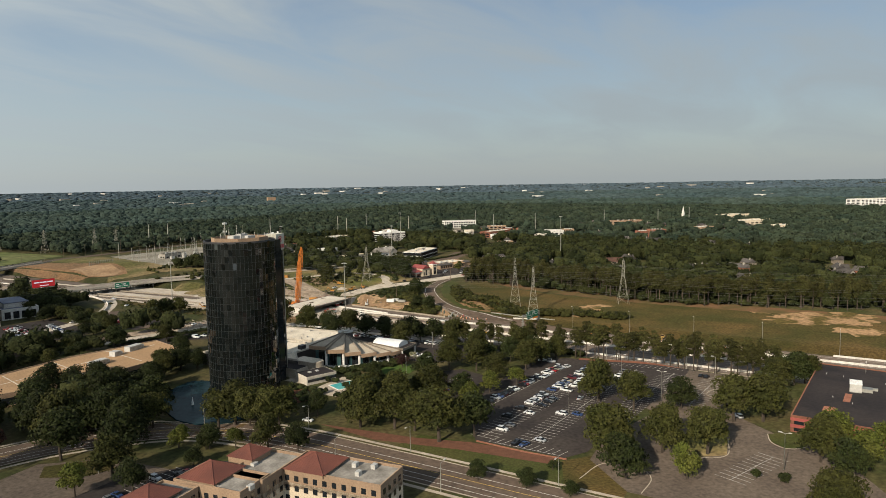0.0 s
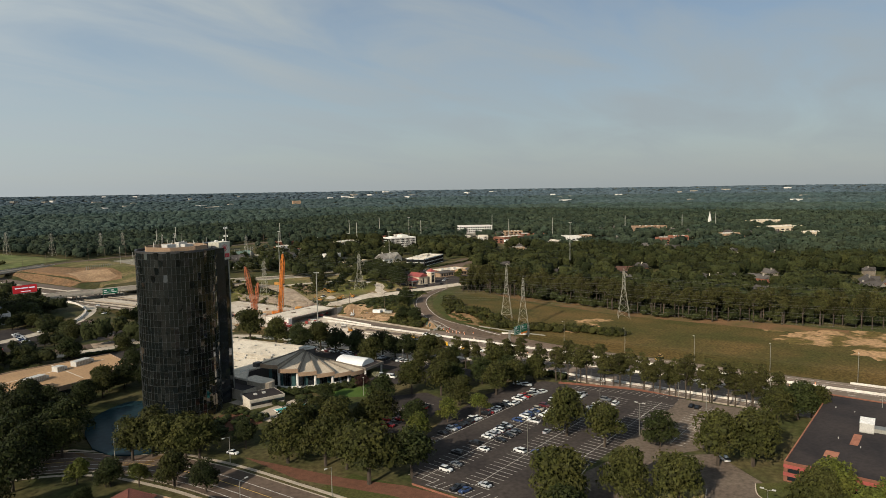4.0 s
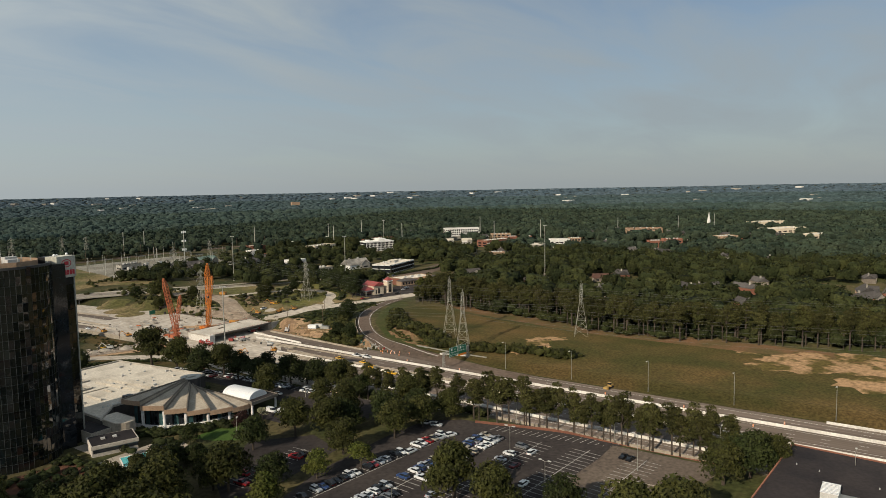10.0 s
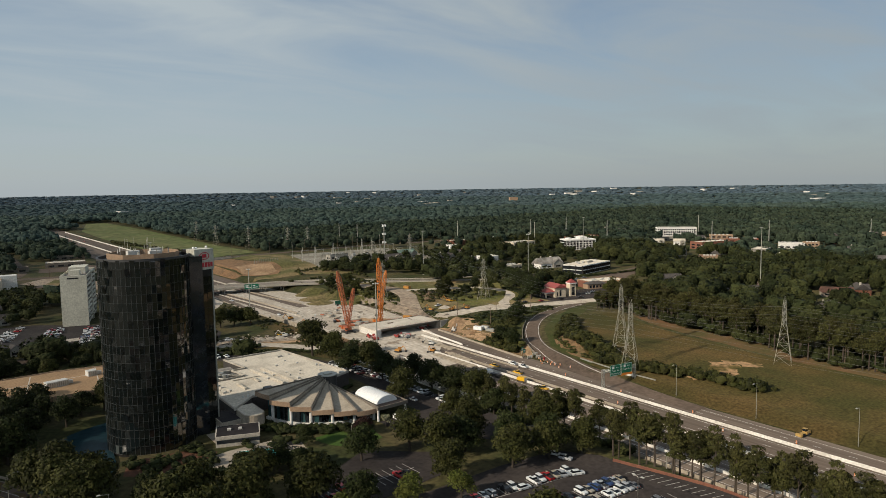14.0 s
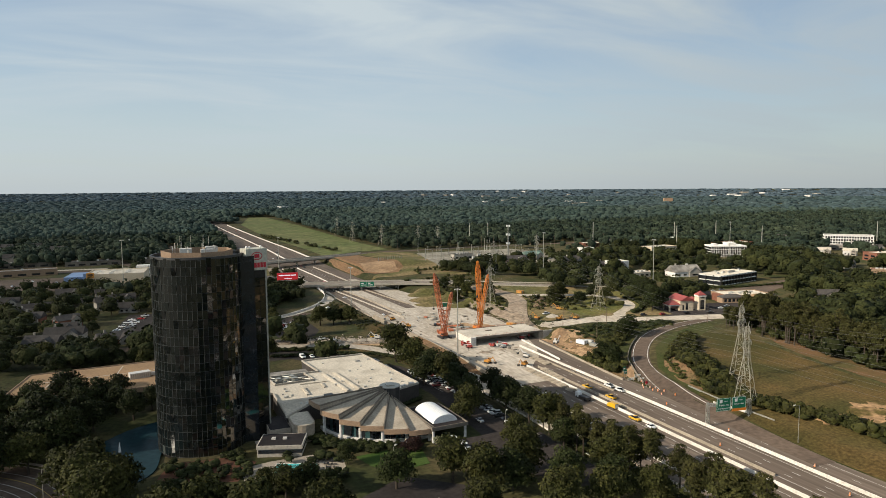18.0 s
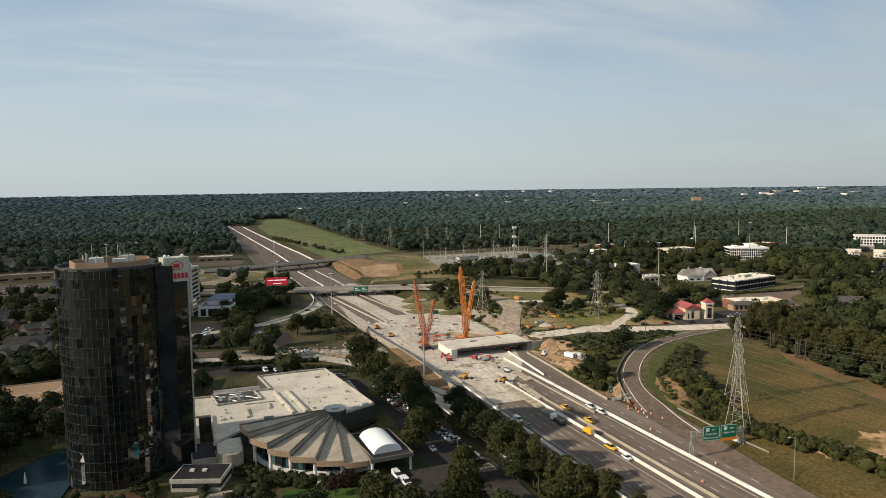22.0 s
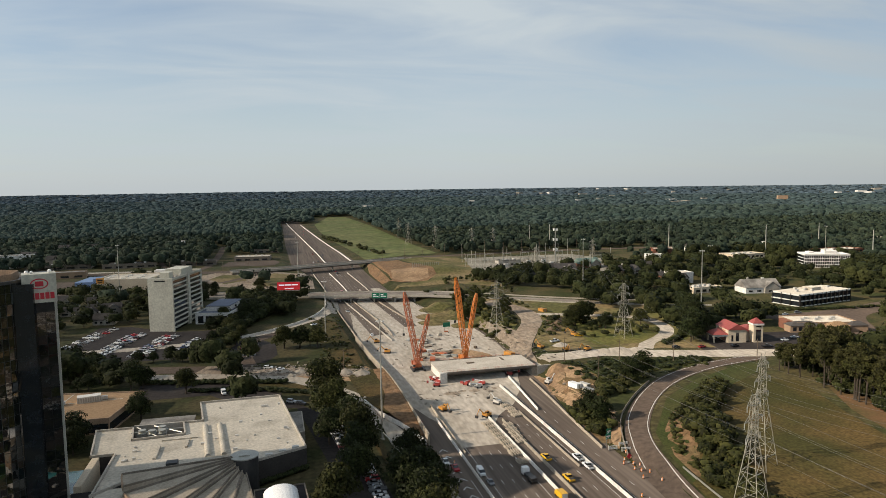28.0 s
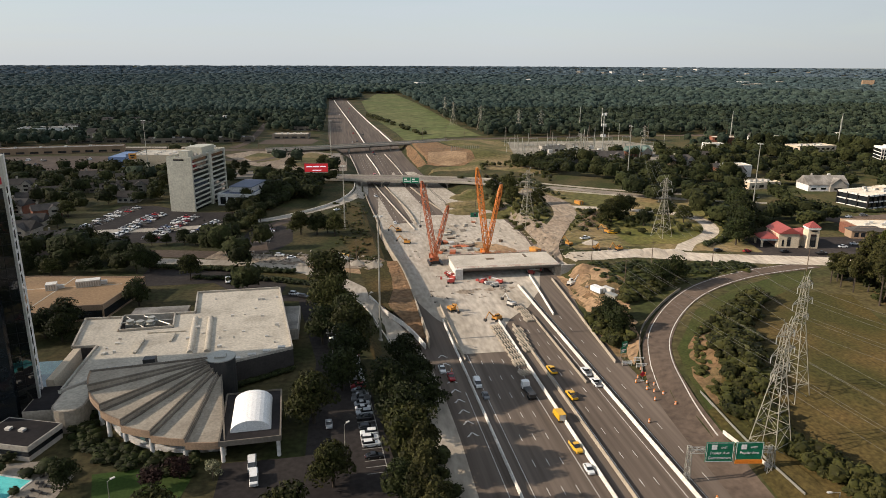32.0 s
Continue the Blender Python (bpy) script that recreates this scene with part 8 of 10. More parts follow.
def lift_platform(x, y, z, rz, mat="plant_red"):
    ob = empty("boom_lift", x, y, z, rz)
    part("chassis", boxes((-1.1, -1.7, 0.5, 1.1, 1.7, 1.2)), mat, ob)
    for sx in (-1, 1):
        for sy in (-1, 1):
            bm = bmesh.new(); tube(bm, (sx * 1.0, sy * 1.2, 0.45), (sx * 1.35, sy * 1.2, 0.45), 0.45, 0.45, 10)
            part("wheel", bm, "rubber", ob)
    part("turret", boxes((-0.8, -1.6, 1.2, 0.8, 0.9, 2.0)), mat, ob)
    bm = bmesh.new(); tube(bm, (0, -1.2, 1.9), (0, 4.0, 2.6), 0.2, 0.16, 6)
    part("boom", bm, "vinyl_white", ob)
    part("basket", boxes((-0.8, 4.0, 1.9, 0.8, 4.9, 2.9)), mat, ob)
    return tagged(ob, "red boom lift parked by the bridge pier", "boom lift", "boom lifts by the bridge")


for x, y, rz in ((-8, 352, 40), (-10, 347, 80), (5, 345, 130), (31, 355, 250), (-9, 357, 190), (12, 343, 60), (9, 339, 100)):
    lift_platform(x, y, -3.44, rz, "plant_red" if x != 9 else "hvac")
prng2 = random.Random(77)


def heap(x, y, r, h, mat, name, label):
    """A loose pile with an uneven surface."""
    V, F = [], []
    n, m = 14, 6
    for j in range(m + 1):
        for i in range(n):
            a = i * math.tau / n
            k = j / m
            rr = r * k * (1 + 0.18 * noise.noise((math.cos(a) * 1.3 + x, math.sin(a) * 1.3 + y, k)))
            px, py = x + rr * math.cos(a), y + rr * math.sin(a)
            V.append((px, py, ground_z(px, py) + (h * (1 - k) ** 1.2 * (1 + 0.3 * noise.noise((px * 0.5, py * 0.5, 2)))) - (0.25 if j == m else 0) + (0.1)))
    for j in range(m):
        for i in range(n):
            a, b = j * n + i, j * n + (i + 1) % n
            F.append((a, a + n, b + n, b))
    o = raw(name, V, F, mat, smooth=True)
    return tagged(o, label, "heap")


for x, y, r, h in ((-62, 378, 4, 1.8), (-68, 379, 3.5, 1.5), (-74, 380, 4, 1.7), (-52, 372, 4.5, 2.2), (-44, 368, 5, 2.4), (-82, 383, 3, 1.3), (-56, 380, 3.5, 1.4), (-79, 374, 3.2, 1.2)):
    heap(x, y, r, h, "concrete_road", "gravel_mound", "pale heap of gravel beside the street")
for x, y, r, h in ((52, 343, 7, 2.3), (58, 338, 6.5, 1.9), (48, 334, 5, 1.6), (45, 341, 4, 1.5), (56, 331, 5, 1.3)):
    heap(x, y, r, h, "dirt", "soil_mound", "brown heap of dug clay soil")
for x, y, r, h in ((25, 498, 13, 2.4), (32, 518, 17, 3.0), (38, 546, 15, 3.2), (44, 482, 12, 2.0), (48, 512, 14, 3.2)):
    heap(x, y, r, h, "dry_field", "grass_bank", "grass-grown bank of fill beside the roadbed")
for x, y, r, h in ((84, 420, 6, 3.0), (92, 432, 7, 3.4), (99, 444, 6, 2.8), (90, 443, 5, 2.4)):
    heap(x, y, r, h, "rubble_soil", "brush_mound", "brown heap of dug soil and broken timber")
for x, y, r, h in ((96, 358, 9, 2.6), (104, 356, 8, 2.2), (88, 361, 6, 1.6), (72, 384, 5, 2.0)):
    heap(x, y, r, h, "concrete_road", "stone_mound", "long pale heap of crushed stone on the street")
for i in range(34):
    x, y = (prng2.gauss(4, 5), prng2.gauss(418, 14)) if i < 22 else (prng2.uniform(-8, 34), prng2.uniform(395, 470))
    z = ground_z(x, y) + 0.06 if not (-30 < x < 46) else -3.42
    w, d, h = prng2.uniform(0.6, 2.6), prng2.uniform(0.6, 2.2), prng2.uniform(0.4, 1.6)
    ob = empty("site_container" if h > 1.1 else "material_stack", x, y, z, prng2.uniform(0, 180))
    part("load", boxes((-w, -d, 0.12, w, d, h)), prng2.choice(["hvac", "dark_concrete", "tan_concrete", "wood_pole", "rust_orange", "galvanised", "concrete", "black_metal"]), ob)
    part("bearer", boxes((-w * 0.8, -d, 0, -w * 0.6, d, 0.12), (w * 0.6, -d, 0, w * 0.8, d, 0.12)), "wood_pole", ob)
    tagged(ob, "stacked building materials lying on the site", "materials", "site materials")
for x, y, w, d, h, mt, lab in ((44, 392, 1.6, 3.2, 2.6, "yellow", "orange-yellow steel site container on bare soil"), (48, 314, 1.4, 3.0, 2.4, "vinyl_white", "small white site cabin on bare soil"), (52, 312, 1.2, 2.6, 2.2, "hvac", "small grey site cabin on bare soil"),
                               (100, 478, 1.6, 2.8, 2.4, "yellow", "orange-yellow steel site container on bare soil"), (51, 305, 1.5, 3.0, 1.8, "galvanised", "grey storage box on the site")):
    ob = empty("site_cabin", x, y, ground_z(x, y) + 0.14, 20)
    body = part("body", boxes((-w, -d, 0.2, w, d, h)), mt, ob)
    part("door", boxes((-0.5, -d - 0.04, 0.3, 0.5, -d, 2.1)), "galvanised", body)
    part("skid", boxes((-w, -d, 0, -w + 0.3, d, 0.2), (w - 0.3, -d, 0, w, d, 0.2)), "black_metal", ob)
    tagged(ob, lab, "site cabin")
pole_t = empty("concrete_post_row", 60, 742, ground_z(60, 742))
for i in range(14):
    part("post", boxes((i * 2.2, -0.3, -0.3, i * 2.2 + 0.5, 0.3, 5.0)), "galvanised", pole_t)
tagged(pole_t, "row of grey sheet-pile posts before the clay bank", "post row")


# ---- buildings beyond the highway and along the avenue ----
FOOT = []


def building(name, x, y, rz, label, cat="building", z=None):
    FOOT.append((x, y))
    return tagged(empty(name, x, y, (ground_z(x, y) if z is None else z), rz), label, cat)


# white slab hotel with dark window bands
wh = building("white_slab_hotel", -151.5, 533, -14.8, "ten-storey off-white slab hotel with dark window bands", "hotel", 0)
part("core", boxes((-8.0, -26, -0.5, 7.2, 26, 34.5)), "window", wh)
part("end_wall", boxes((-8.6, -26.6, -0.5, 8.0, -25.2, 36)), "hotel_white", wh, "blank off-white end wall")
part("end_wall", boxes((-8.6, 25.2, -0.5, 8.0, 26.6, 36)), "hotel_white", wh, "blank off-white end wall")
for f in range(11):
    for s, x0, x1 in ((0, 7.0, 8.0), (1, -8.6, -7.8)):
        part("spandrel", boxes((x0, -25.2, 2.1 + f * 3.2, x1, -1.0, 3.0 + f * 3.2)), "hotel_white", wh)
        part("spandrel", boxes((x0, 3.2, 2.1 + f * 3.2, x1, 25.2, 3.0 + f * 3.2)), "hotel_white", wh)
for s, x0, x1 in ((0, 7.0, 8.4), (1, -8.8, -7.8)):
    part("stair_tower", boxes((x0, -1.0, -0.5, x1, 3.2, 36)), "hotel_white", wh)
part("roof", boxes((-8.2, -26, 34.5, 7.6, 26, 34.9)), "roof_grey", wh)
for r in ((-8.6, -25.2, -8.2, 25.2), (7.6, -25.2, 8.0, 25.2)):
    part("parapet", boxes((r[0], r[1], 34.4, r[2], r[3], 36)), "hotel_white", wh)
part("penthouse", boxes((-6, -4, 34.9, 5, 16, 39.5)), "hotel_white", wh)
part("penthouse", boxes((-3, -20, 34.9, 3, -13, 39)), "hotel_white", wh)
for i in range(6):
    part("roof_unit", boxes((-5 + i * 1.8, -12 + (i % 3) * 3, 34.9, -4 + i * 1.8, -10.5 + (i % 3) * 3, 36.4)), "hvac", wh)
part("name_bars", boxes((-4, -26.68, 33.6, 3, -26.6, 34.6)), "mullion", wh, "dark bars of an unreadable sign")
bl = building("low_blue_roofed_block", -122, 545, -14.8, "low white building with blue-grey roof beside the hotel", "building", 0)
M["roof_blue"] = material("blue_grey_roof", (0.11, 0.13, 0.19), (0.09, 0.11, 0.16), 0.1, 0.7)
flat_block(bl, 24, 46, 7.5, "white_wall", "roof_blue", 1.0)
part("upper_block", boxes((-8, -12, 7.5, 8, 18, 11)), "white_wall", bl)
part("upper_roof", boxes((-8.4, -12.4, 11, 8.4, 18.4, 11.4)), "roof_blue", bl)
window_row(bl, -22, 22, 12.05, 1.2, 6.2, 9, 0.3, along="y")
window_row(bl, -11, 11, -23.05, 1.2, 6.2, 4, 0.3)
# blue and cream shop with a yellow tag sign
st = building("blue_fronted_shop", -222, 728, -6, "large cream shop with blue slanted front and yellow tag sign", "shop", 2)
flat_block(st, 52, 44, 9.5, "stucco_cream", "roof_white", 0.9, 6, 0)
part("blue_front", boxes((-38, -22, -1, -20, 18, 8.5)), "blue_wall", st, "blue painted shop front")
part("front_wedge", boxes((-20.4, -26, -1, -17, -20, 12)), "blue_wall", st)
part("tag_sign", boxes((-17.8, -26.6, 7.4, -11.0, -26.0, 12.4)), "yellow", st, "yellow tag-shaped sign, unlettered")
part("tag_bars", boxes((-16.6, -26.7, 9.9, -12.2, -26.6, 11.2), (-16.0, -26.7, 8.4, -12.8, -26.6, 9.3)), "mullion", st)
part("front_pier", boxes((-18, -26, -1, -10, -22, 8)), "stucco_cream", st)
window_row(st, -37, -21, -22.1, 0.5, 4.5, 5, 0.2)
for i in range(9):
    part("roof_unit", boxes((-14 + (i % 3) * 14, -14 + (i // 3) * 11, 9.6, -11 + (i % 3) * 14, -11.5 + (i // 3) * 11, 11)), "hvac", st)
part("white_wing", boxes((20, 22, -1, 44, 34, 12.5)), "white_wall", st)
# shop rows and low blocks: x, y, rz, width, depth, height, wall, roof, windows
WEST_BLOCKS = [("shop_row", -345, 822, 8, 130, 18, 6, "stucco_tan", "roof_grey", "long row of tan shops with grey roof"),
    ("shop_row", -480, 860, 4, 120, 20, 6, "dark_concrete", "roof_grey", "long brick shop row beyond the avenue"),
    ("low_shop", -110, 936, -6, 44, 26, 5, "dark_concrete", "roof_white", "brown low shop with white roof"),
    ("low_shop", -95, 1030, -6, 40, 20, 5, "dark_concrete", "roof_white", "low building with bright roof among trees"),
    ("low_office", -400, 955, 5, 60, 24, 14, "white_wall", "roof_grey", "grey banded office among trees"),
    ("low_shop", -250, 905, 3, 60, 18, 5, "dark_concrete", "roof_shingle", "brown low apartment row"),
    ("low_shop", -330, 915, 3, 70, 18, 5, "dark_concrete", "roof_shingle", "brown low apartment row"),
    ("low_shop", -178, 905, 3, 50, 18, 5, "dark_concrete", "roof_shingle", "brown low apartment row")]
EAST_BLOCKS = [("cream_office", 430, 690, 4, 44, 22, 8, "stucco_cream", "roof_white", "cream two-storey office with dark windows"),
    ("low_shop", 258, 519, 6, 28, 16, 4.2, "stucco_cream", "roof_white", "small white flat-roofed shop"),
    ("low_shop", 560, 690, 6, 60, 22, 8, "brick", "roof_white", "low brick building with pale roof"),
    ("red_brick_block", 668, 278, -58, 18, 14, 9, "brick", "roof_red", "small red brick block beside the avenue"),
    ("red_brick_block", 705, 265, -58, 26, 16, 9, "brick", "roof_red", "low red brick block beside the avenue"),
    ("low_shop", 660, 606, -48, 42, 16, 6, "siding", "roof_white", "low pale-roofed building among trees"),
    ("low_shop", 715, 552, -52, 32, 16, 8, "stucco_tan", "roof_tan", "low tan flat-roofed building among trees"),
    ("low_shop", 680, 512, -52, 17, 12, 7, "brick", "roof_grey", "small brick flat-roofed block among trees"),
    ("low_shop", 693, 492, -52, 17, 12, 7, "brick", "roof_grey", "small brick flat-roofed block among trees"),
    ("low_shop", 669, 423, -62, 31, 14, 7, "white_wall", "roof_grey", "white low building at the edge of a car park"),
    ("low_shop", 682, 404, -62, 19, 12, 8, "stucco_tan", "roof_shingle", "tan low building at the edge of a car park"),
    ("low_shop", 568, 482, -50, 12, 10, 6, "white_wall", "roof_white", "small white building among trees"),
    ("low_shop", 469, 416, -52, 20, 12, 6, "stucco_tan", "roof_red", "small shop with a red roof among trees"),
    ("low_shop", 606, 498, -10, 60, 20, 9, "brick", "roof_white", "low pale-roofed building among trees"),
    ("low_shop", 168, 742, 4, 26, 10, 6, "siding", "roof_grey", "control building of the substation")]
FAR_BLOCKS = [("white_complex", 960, 160, -30, 90, 30, 10, "stucco_cream", "roof_white", "white institutional complex above the trees"),
    ("white_complex", 1080, 205, -30, 70, 26, 13, "stucco_cream", "roof_white", "white institutional complex above the trees"),
    ("white_complex", 860, 100, -30, 50, 26, 9, "stucco_cream", "roof_white", "white institutional block above the trees"),
    ("red_brick_block", 863, 358, -58, 58, 18, 12, "stucco_tan", "roof_red", "long pink-tan institutional block among trees"),
    ("white_complex", 770, 208, -25, 34, 20, 10, "stucco_tan", "roof_white", "pale building among trees"),
    ("white_complex", 1545, -40, -40, 120, 40, 26, "white_wall", "roof_white", "large pale building on the skyline")]
for nm, x, y, rz, w, d, h, wall, roof, lab in WEST_BLOCKS + EAST_BLOCKS + FAR_BLOCKS:
    b = building(nm, x, y, rz, lab)
    flat_block(b, w, d, h, wall, roof, 0.8)
    step = 12.0 if x > 600 or y > 800 else 6.0
    for s in range(max(1, int(h / 3.6))):
        window_row(b, -w / 2 + 1, w / 2 - 1, -d / 2 - 0.05, 1.0 + s * 3.6, 3.0 + s * 3.6, max(4, int(w / step)), 0.4)
        window_row(b, -d / 2 + 1, d / 2 - 1, -w / 2 - 0.05, 1.0 + s * 3.6, 3.0 + s * 3.6, max(2, int(d / step)), 0.4, along="y")
    for i in range(4):
        part("roof_unit", boxes((-w * 0.3 + i * w * 0.18, -1.5, h, -w * 0.3 + i * w * 0.18 + 2.4, 0.8, h + 1.6)), "hvac", b)

# red-roofed building with corner tower
rb = building("red_roofed_bank", 172, 362, -12, "cream building with crimson roofs and an arched corner tower", "building")
part("porch_pier", boxes((-22, -8, -0.5, -20.8, -6.8, 4.4)), "stucco_cream", rb)
part("porch_pier", boxes((-22, 3.2, -0.5, -20.8, 4.4, 4.4)), "stucco_cream", rb)
part("porch_pier", boxes((-12, -8, -0.5, -10.8, -6.8, 4.4)), "stucco_cream", rb)
part("porch_beam", boxes((-22.4, -8.4, 4.2, -10.4, 4.8, 5.4)), "white_wall", rb)
hip_roof(rb, 12, 13, 5.4, 3.2, "roof_crimson", -16.4, -1.8, 0.8, 1.0)
part("main_body", boxes((-11, -9, -0.5, 3, 12, 8.6)), "stucco_cream", rb)
M["stucco_pink"] = material("salmon_stucco", (0.50, 0.25, 0.18), (0.44, 0.22, 0.16), 0.15, 0.9)
part("salmon_panel", boxes((-11.1, -4, 0.4, -11.0, 10, 7.6)), "stucco_pink", rb, "salmon pink wall panel")
bm = bmesh.new()
pv = [bm.verts.new(p) for p in ((-11.8, -10, 8.6), (3.8, -10, 8.6), (3.8, 12.8, 8.6), (-11.8, 12.8, 8.6), (-4, -10, 12.2), (-4, 12.8, 12.2))]
for f in ((0, 1, 4), (1, 2, 5, 4), (2, 3, 5), (3, 0, 4, 5), (3, 2, 1, 0)):
    bm.faces.new([pv[i] for i in f])
part("gable_roof", bm, "roof_crimson", rb, "crimson gable roof")
part("arched_window", boxes((-5.2, -9.08, 1.0, -2.8, -9.0, 6.6)), "window", rb)
part("side_window", boxes((-8.6, -9.08, 1.0, -7.2, -9.0, 5.0)), "window", rb)
part("rear_wing", boxes((3, -3, -0.5, 18, 13, 6.5)), "stucco_cream", rb)
hip_roof(rb, 15, 16, 6.5, 3.0, "roof_crimson", 10.5, 5, 0.6, 3)
part("tower_body", boxes((8, -10, -0.5, 15.5, -2.5, 12.5)), "stucco_cream", rb)
part("tower_arch", boxes((9.8, -10.1, 1.0, 13.7, -10.0, 8.6)), "window", rb, "tall dark arched opening")
part("tower_cornice", boxes((7.5, -10.5, 11.4, 16, -2, 12.6)), "white_wall", rb)
hip_roof(rb, 7.5, 7.5, 12.6, 3.4, "roof_crimson", 11.75, -6.25, 0.7)
part("name_bars", boxes((9.6, -10.56, 10.2, 13.8, -10.5, 11.0)), "mullion", rb)
rb.scale = (0.74, 0.74, 0.88)
# tan low building with mixed roofs
tb = building("tan_low_clinic", 236, 372, -14, "tan brick low building with flat pale roof and hipped porches", "building")
flat_block(tb, 44, 30, 6, "stucco_tan", "roof_white", 0.8, 4, 6)
part("front_block", boxes((-24, -12, -0.5, -2, -2, 5)), "stucco_tan", tb)
hip_roof(tb, 22, 10, 5, 2.6, "roof_shingle", -13, -7, 0.8, 10)
part("front_block", boxes((2, -16, -0.5, 16, -8, 5)), "stucco_tan", tb)
hip_roof(tb, 14, 8, 5, 2.8, "roof_tan", 9, -12, 0.8, 5)
window_row(tb, -23, -3, -12.05, 1.2, 3.8, 5, 0.4)
window_row(tb, 3, 15, -16.05, 1.2, 3.8, 3, 0.4)
part("front_block", boxes((18, -14, -0.5, 30, -6, 5)), "stucco_tan", tb)
hip_roof(tb, 12, 8, 5, 2.6, "roof_shingle", 24, -10, 0.8, 4)
part("brick_wing", boxes((-22, -2, -0.5, -18, 12, 6.4)), "brick", tb, "red brick end wing")
for i in range(6):
    part("roof_unit", boxes((-10 + i * 5, 2 + (i % 2) * 6, 6, -7.5 + i * 5, 4 + (i % 2) * 6, 7.5)), "hvac", tb)
tb.scale = (0.85, 0.75, 0.85)
# black and white banded office
bw = building("banded_office", 306, 452, 12, "two-storey office with white bands and black glass", "office building")
part("core", boxes((-37, -14, -0.5, 37, 14, 9.4)), "glass_dark", bw)
for z0, z1 in ((-0.5, 0.5), (4.4, 5.3), (9.2, 10.4)):
    part("white_band", boxes((-37.8, -14.8, z0, 37.8, 14.8, z1)), "white_wall", bw)
for i in range(13):
    part("pillar", boxes((-37.9 + i * 6.2, -15.0, -0.5, -37.0 + i * 6.2, -14.3, 10.4)), "mullion", bw)
for i in range(4):
    part("pillar", boxes((-38.0, -14.6 + i * 9.4, -0.5, -37.3, -13.7 + i * 9.4, 10.4)), "mullion", bw)
part("roof", boxes((-37, -14, 10.4, 37, 14, 10.5)), "roof_white", bw)
for i in range(10):
    x, y = prng.uniform(-30, 30), prng.uniform(-9, 9)
    part("roof_unit", boxes((x - 1.6, y - 1, 10.5, x + 1.6, y + 1, 12.2)), "hvac", bw)
part("roof_house", boxes((-6, -4, 10.5, 8, 6, 13)), "roof_white", bw)
bw.scale = (0.76, 0.8, 0.85)
# glazed office with white frame
go = building("glazed_office", 472, 617, -24, "white-framed glazed office block with roof houses", "office building")
part("core", boxes((-32, -12, -0.5, 32, 12, 19)), "glass_dark", go)
for s in range(5):
    part("floor_band", boxes((-32.4, -12.4, s * 4.6 - 0.3, 32.4, 12.4, s * 4.6 + 0.4)), "white_wall", go)
for i in range(21):
    part("mullion", boxes((-32.7 + i * 3.24, -12.6, -0.5, -32.1 + i * 3.24, -12.3, 19)), "white_wall", go)
part("cornice", boxes((-33, -13, 18.6, 33, 13, 20.6)), "white_wall", go)
part("roof_house", boxes((0, -8, 20.6, 16, 8, 25)), "white_wall", go)
part("roof_house", boxes((-24, -6, 20.6, -16, 6, 23)), "white_wall", go)
go.scale = (0.66, 0.9, 0.68)
# long white office with a grid of windows
lo = building("grid_office", 712, 629, -48, "long white four-storey office with a grid of dark windows", "office building")
flat_block(lo, 60, 22, 15.5, "white_wall", "roof_grey", 1.2)
for s in range(4):
    window_row(lo, -29, 29, -11.05, 0.9 + s * 3.8, 3.4 + s * 3.8, 18, 0.35)
    window_row(lo, -10, 10, -30.05, 0.9 + s * 3.8, 3.4 + s * 3.8, 6, 0.35, along="y")
# church steeple
ch_ = building("church_steeple", 985, 282, 0, "white church steeple above the woods", "steeple")
part("tower", boxes((-2.5, -2.5, -0.5, 2.5, 2.5, 20)), "white_wall", ch_)
bm = bmesh.new(); tube(bm, (0, 0, 20), (0, 0, 34), 2.6, 0.1, 8)
part("spire", bm, "white_wall", ch_)
# distant blocks on the horizon
fb = building("distant_office_block", 1690, 2093, -30, "pale orange-tan office block far out in the woods", "office building")
flat_block(fb, 34, 18, 20, "stucco_tan", "roof_grey", 1.5)
hz = random.Random(31)
for i in range(40):
    a, d = math.radians(hz.uniform(22, 88)), hz.uniform(2400, 4300)
    if i % 8 == 0:
        a, d = math.radians(hz.uniform(5, 40)), hz.uniform(2300, 2800)
    x, y = -150 + math.sin(a) * d, 150 + math.cos(a) * d
    b = building("distant_warehouse", x, y, hz.uniform(-40, 40), "distant pale flat-roofed warehouse in the woods", "warehouse")
    w = hz.uniform(14, 48)
    flat_block(b, w, hz.uniform(15, 40), hz.uniform(9.0, 12.0), hz.choice(["white_wall", "siding", "white_wall"]), "roof_white", 0.8)
    b["group"] = "distant warehouses"


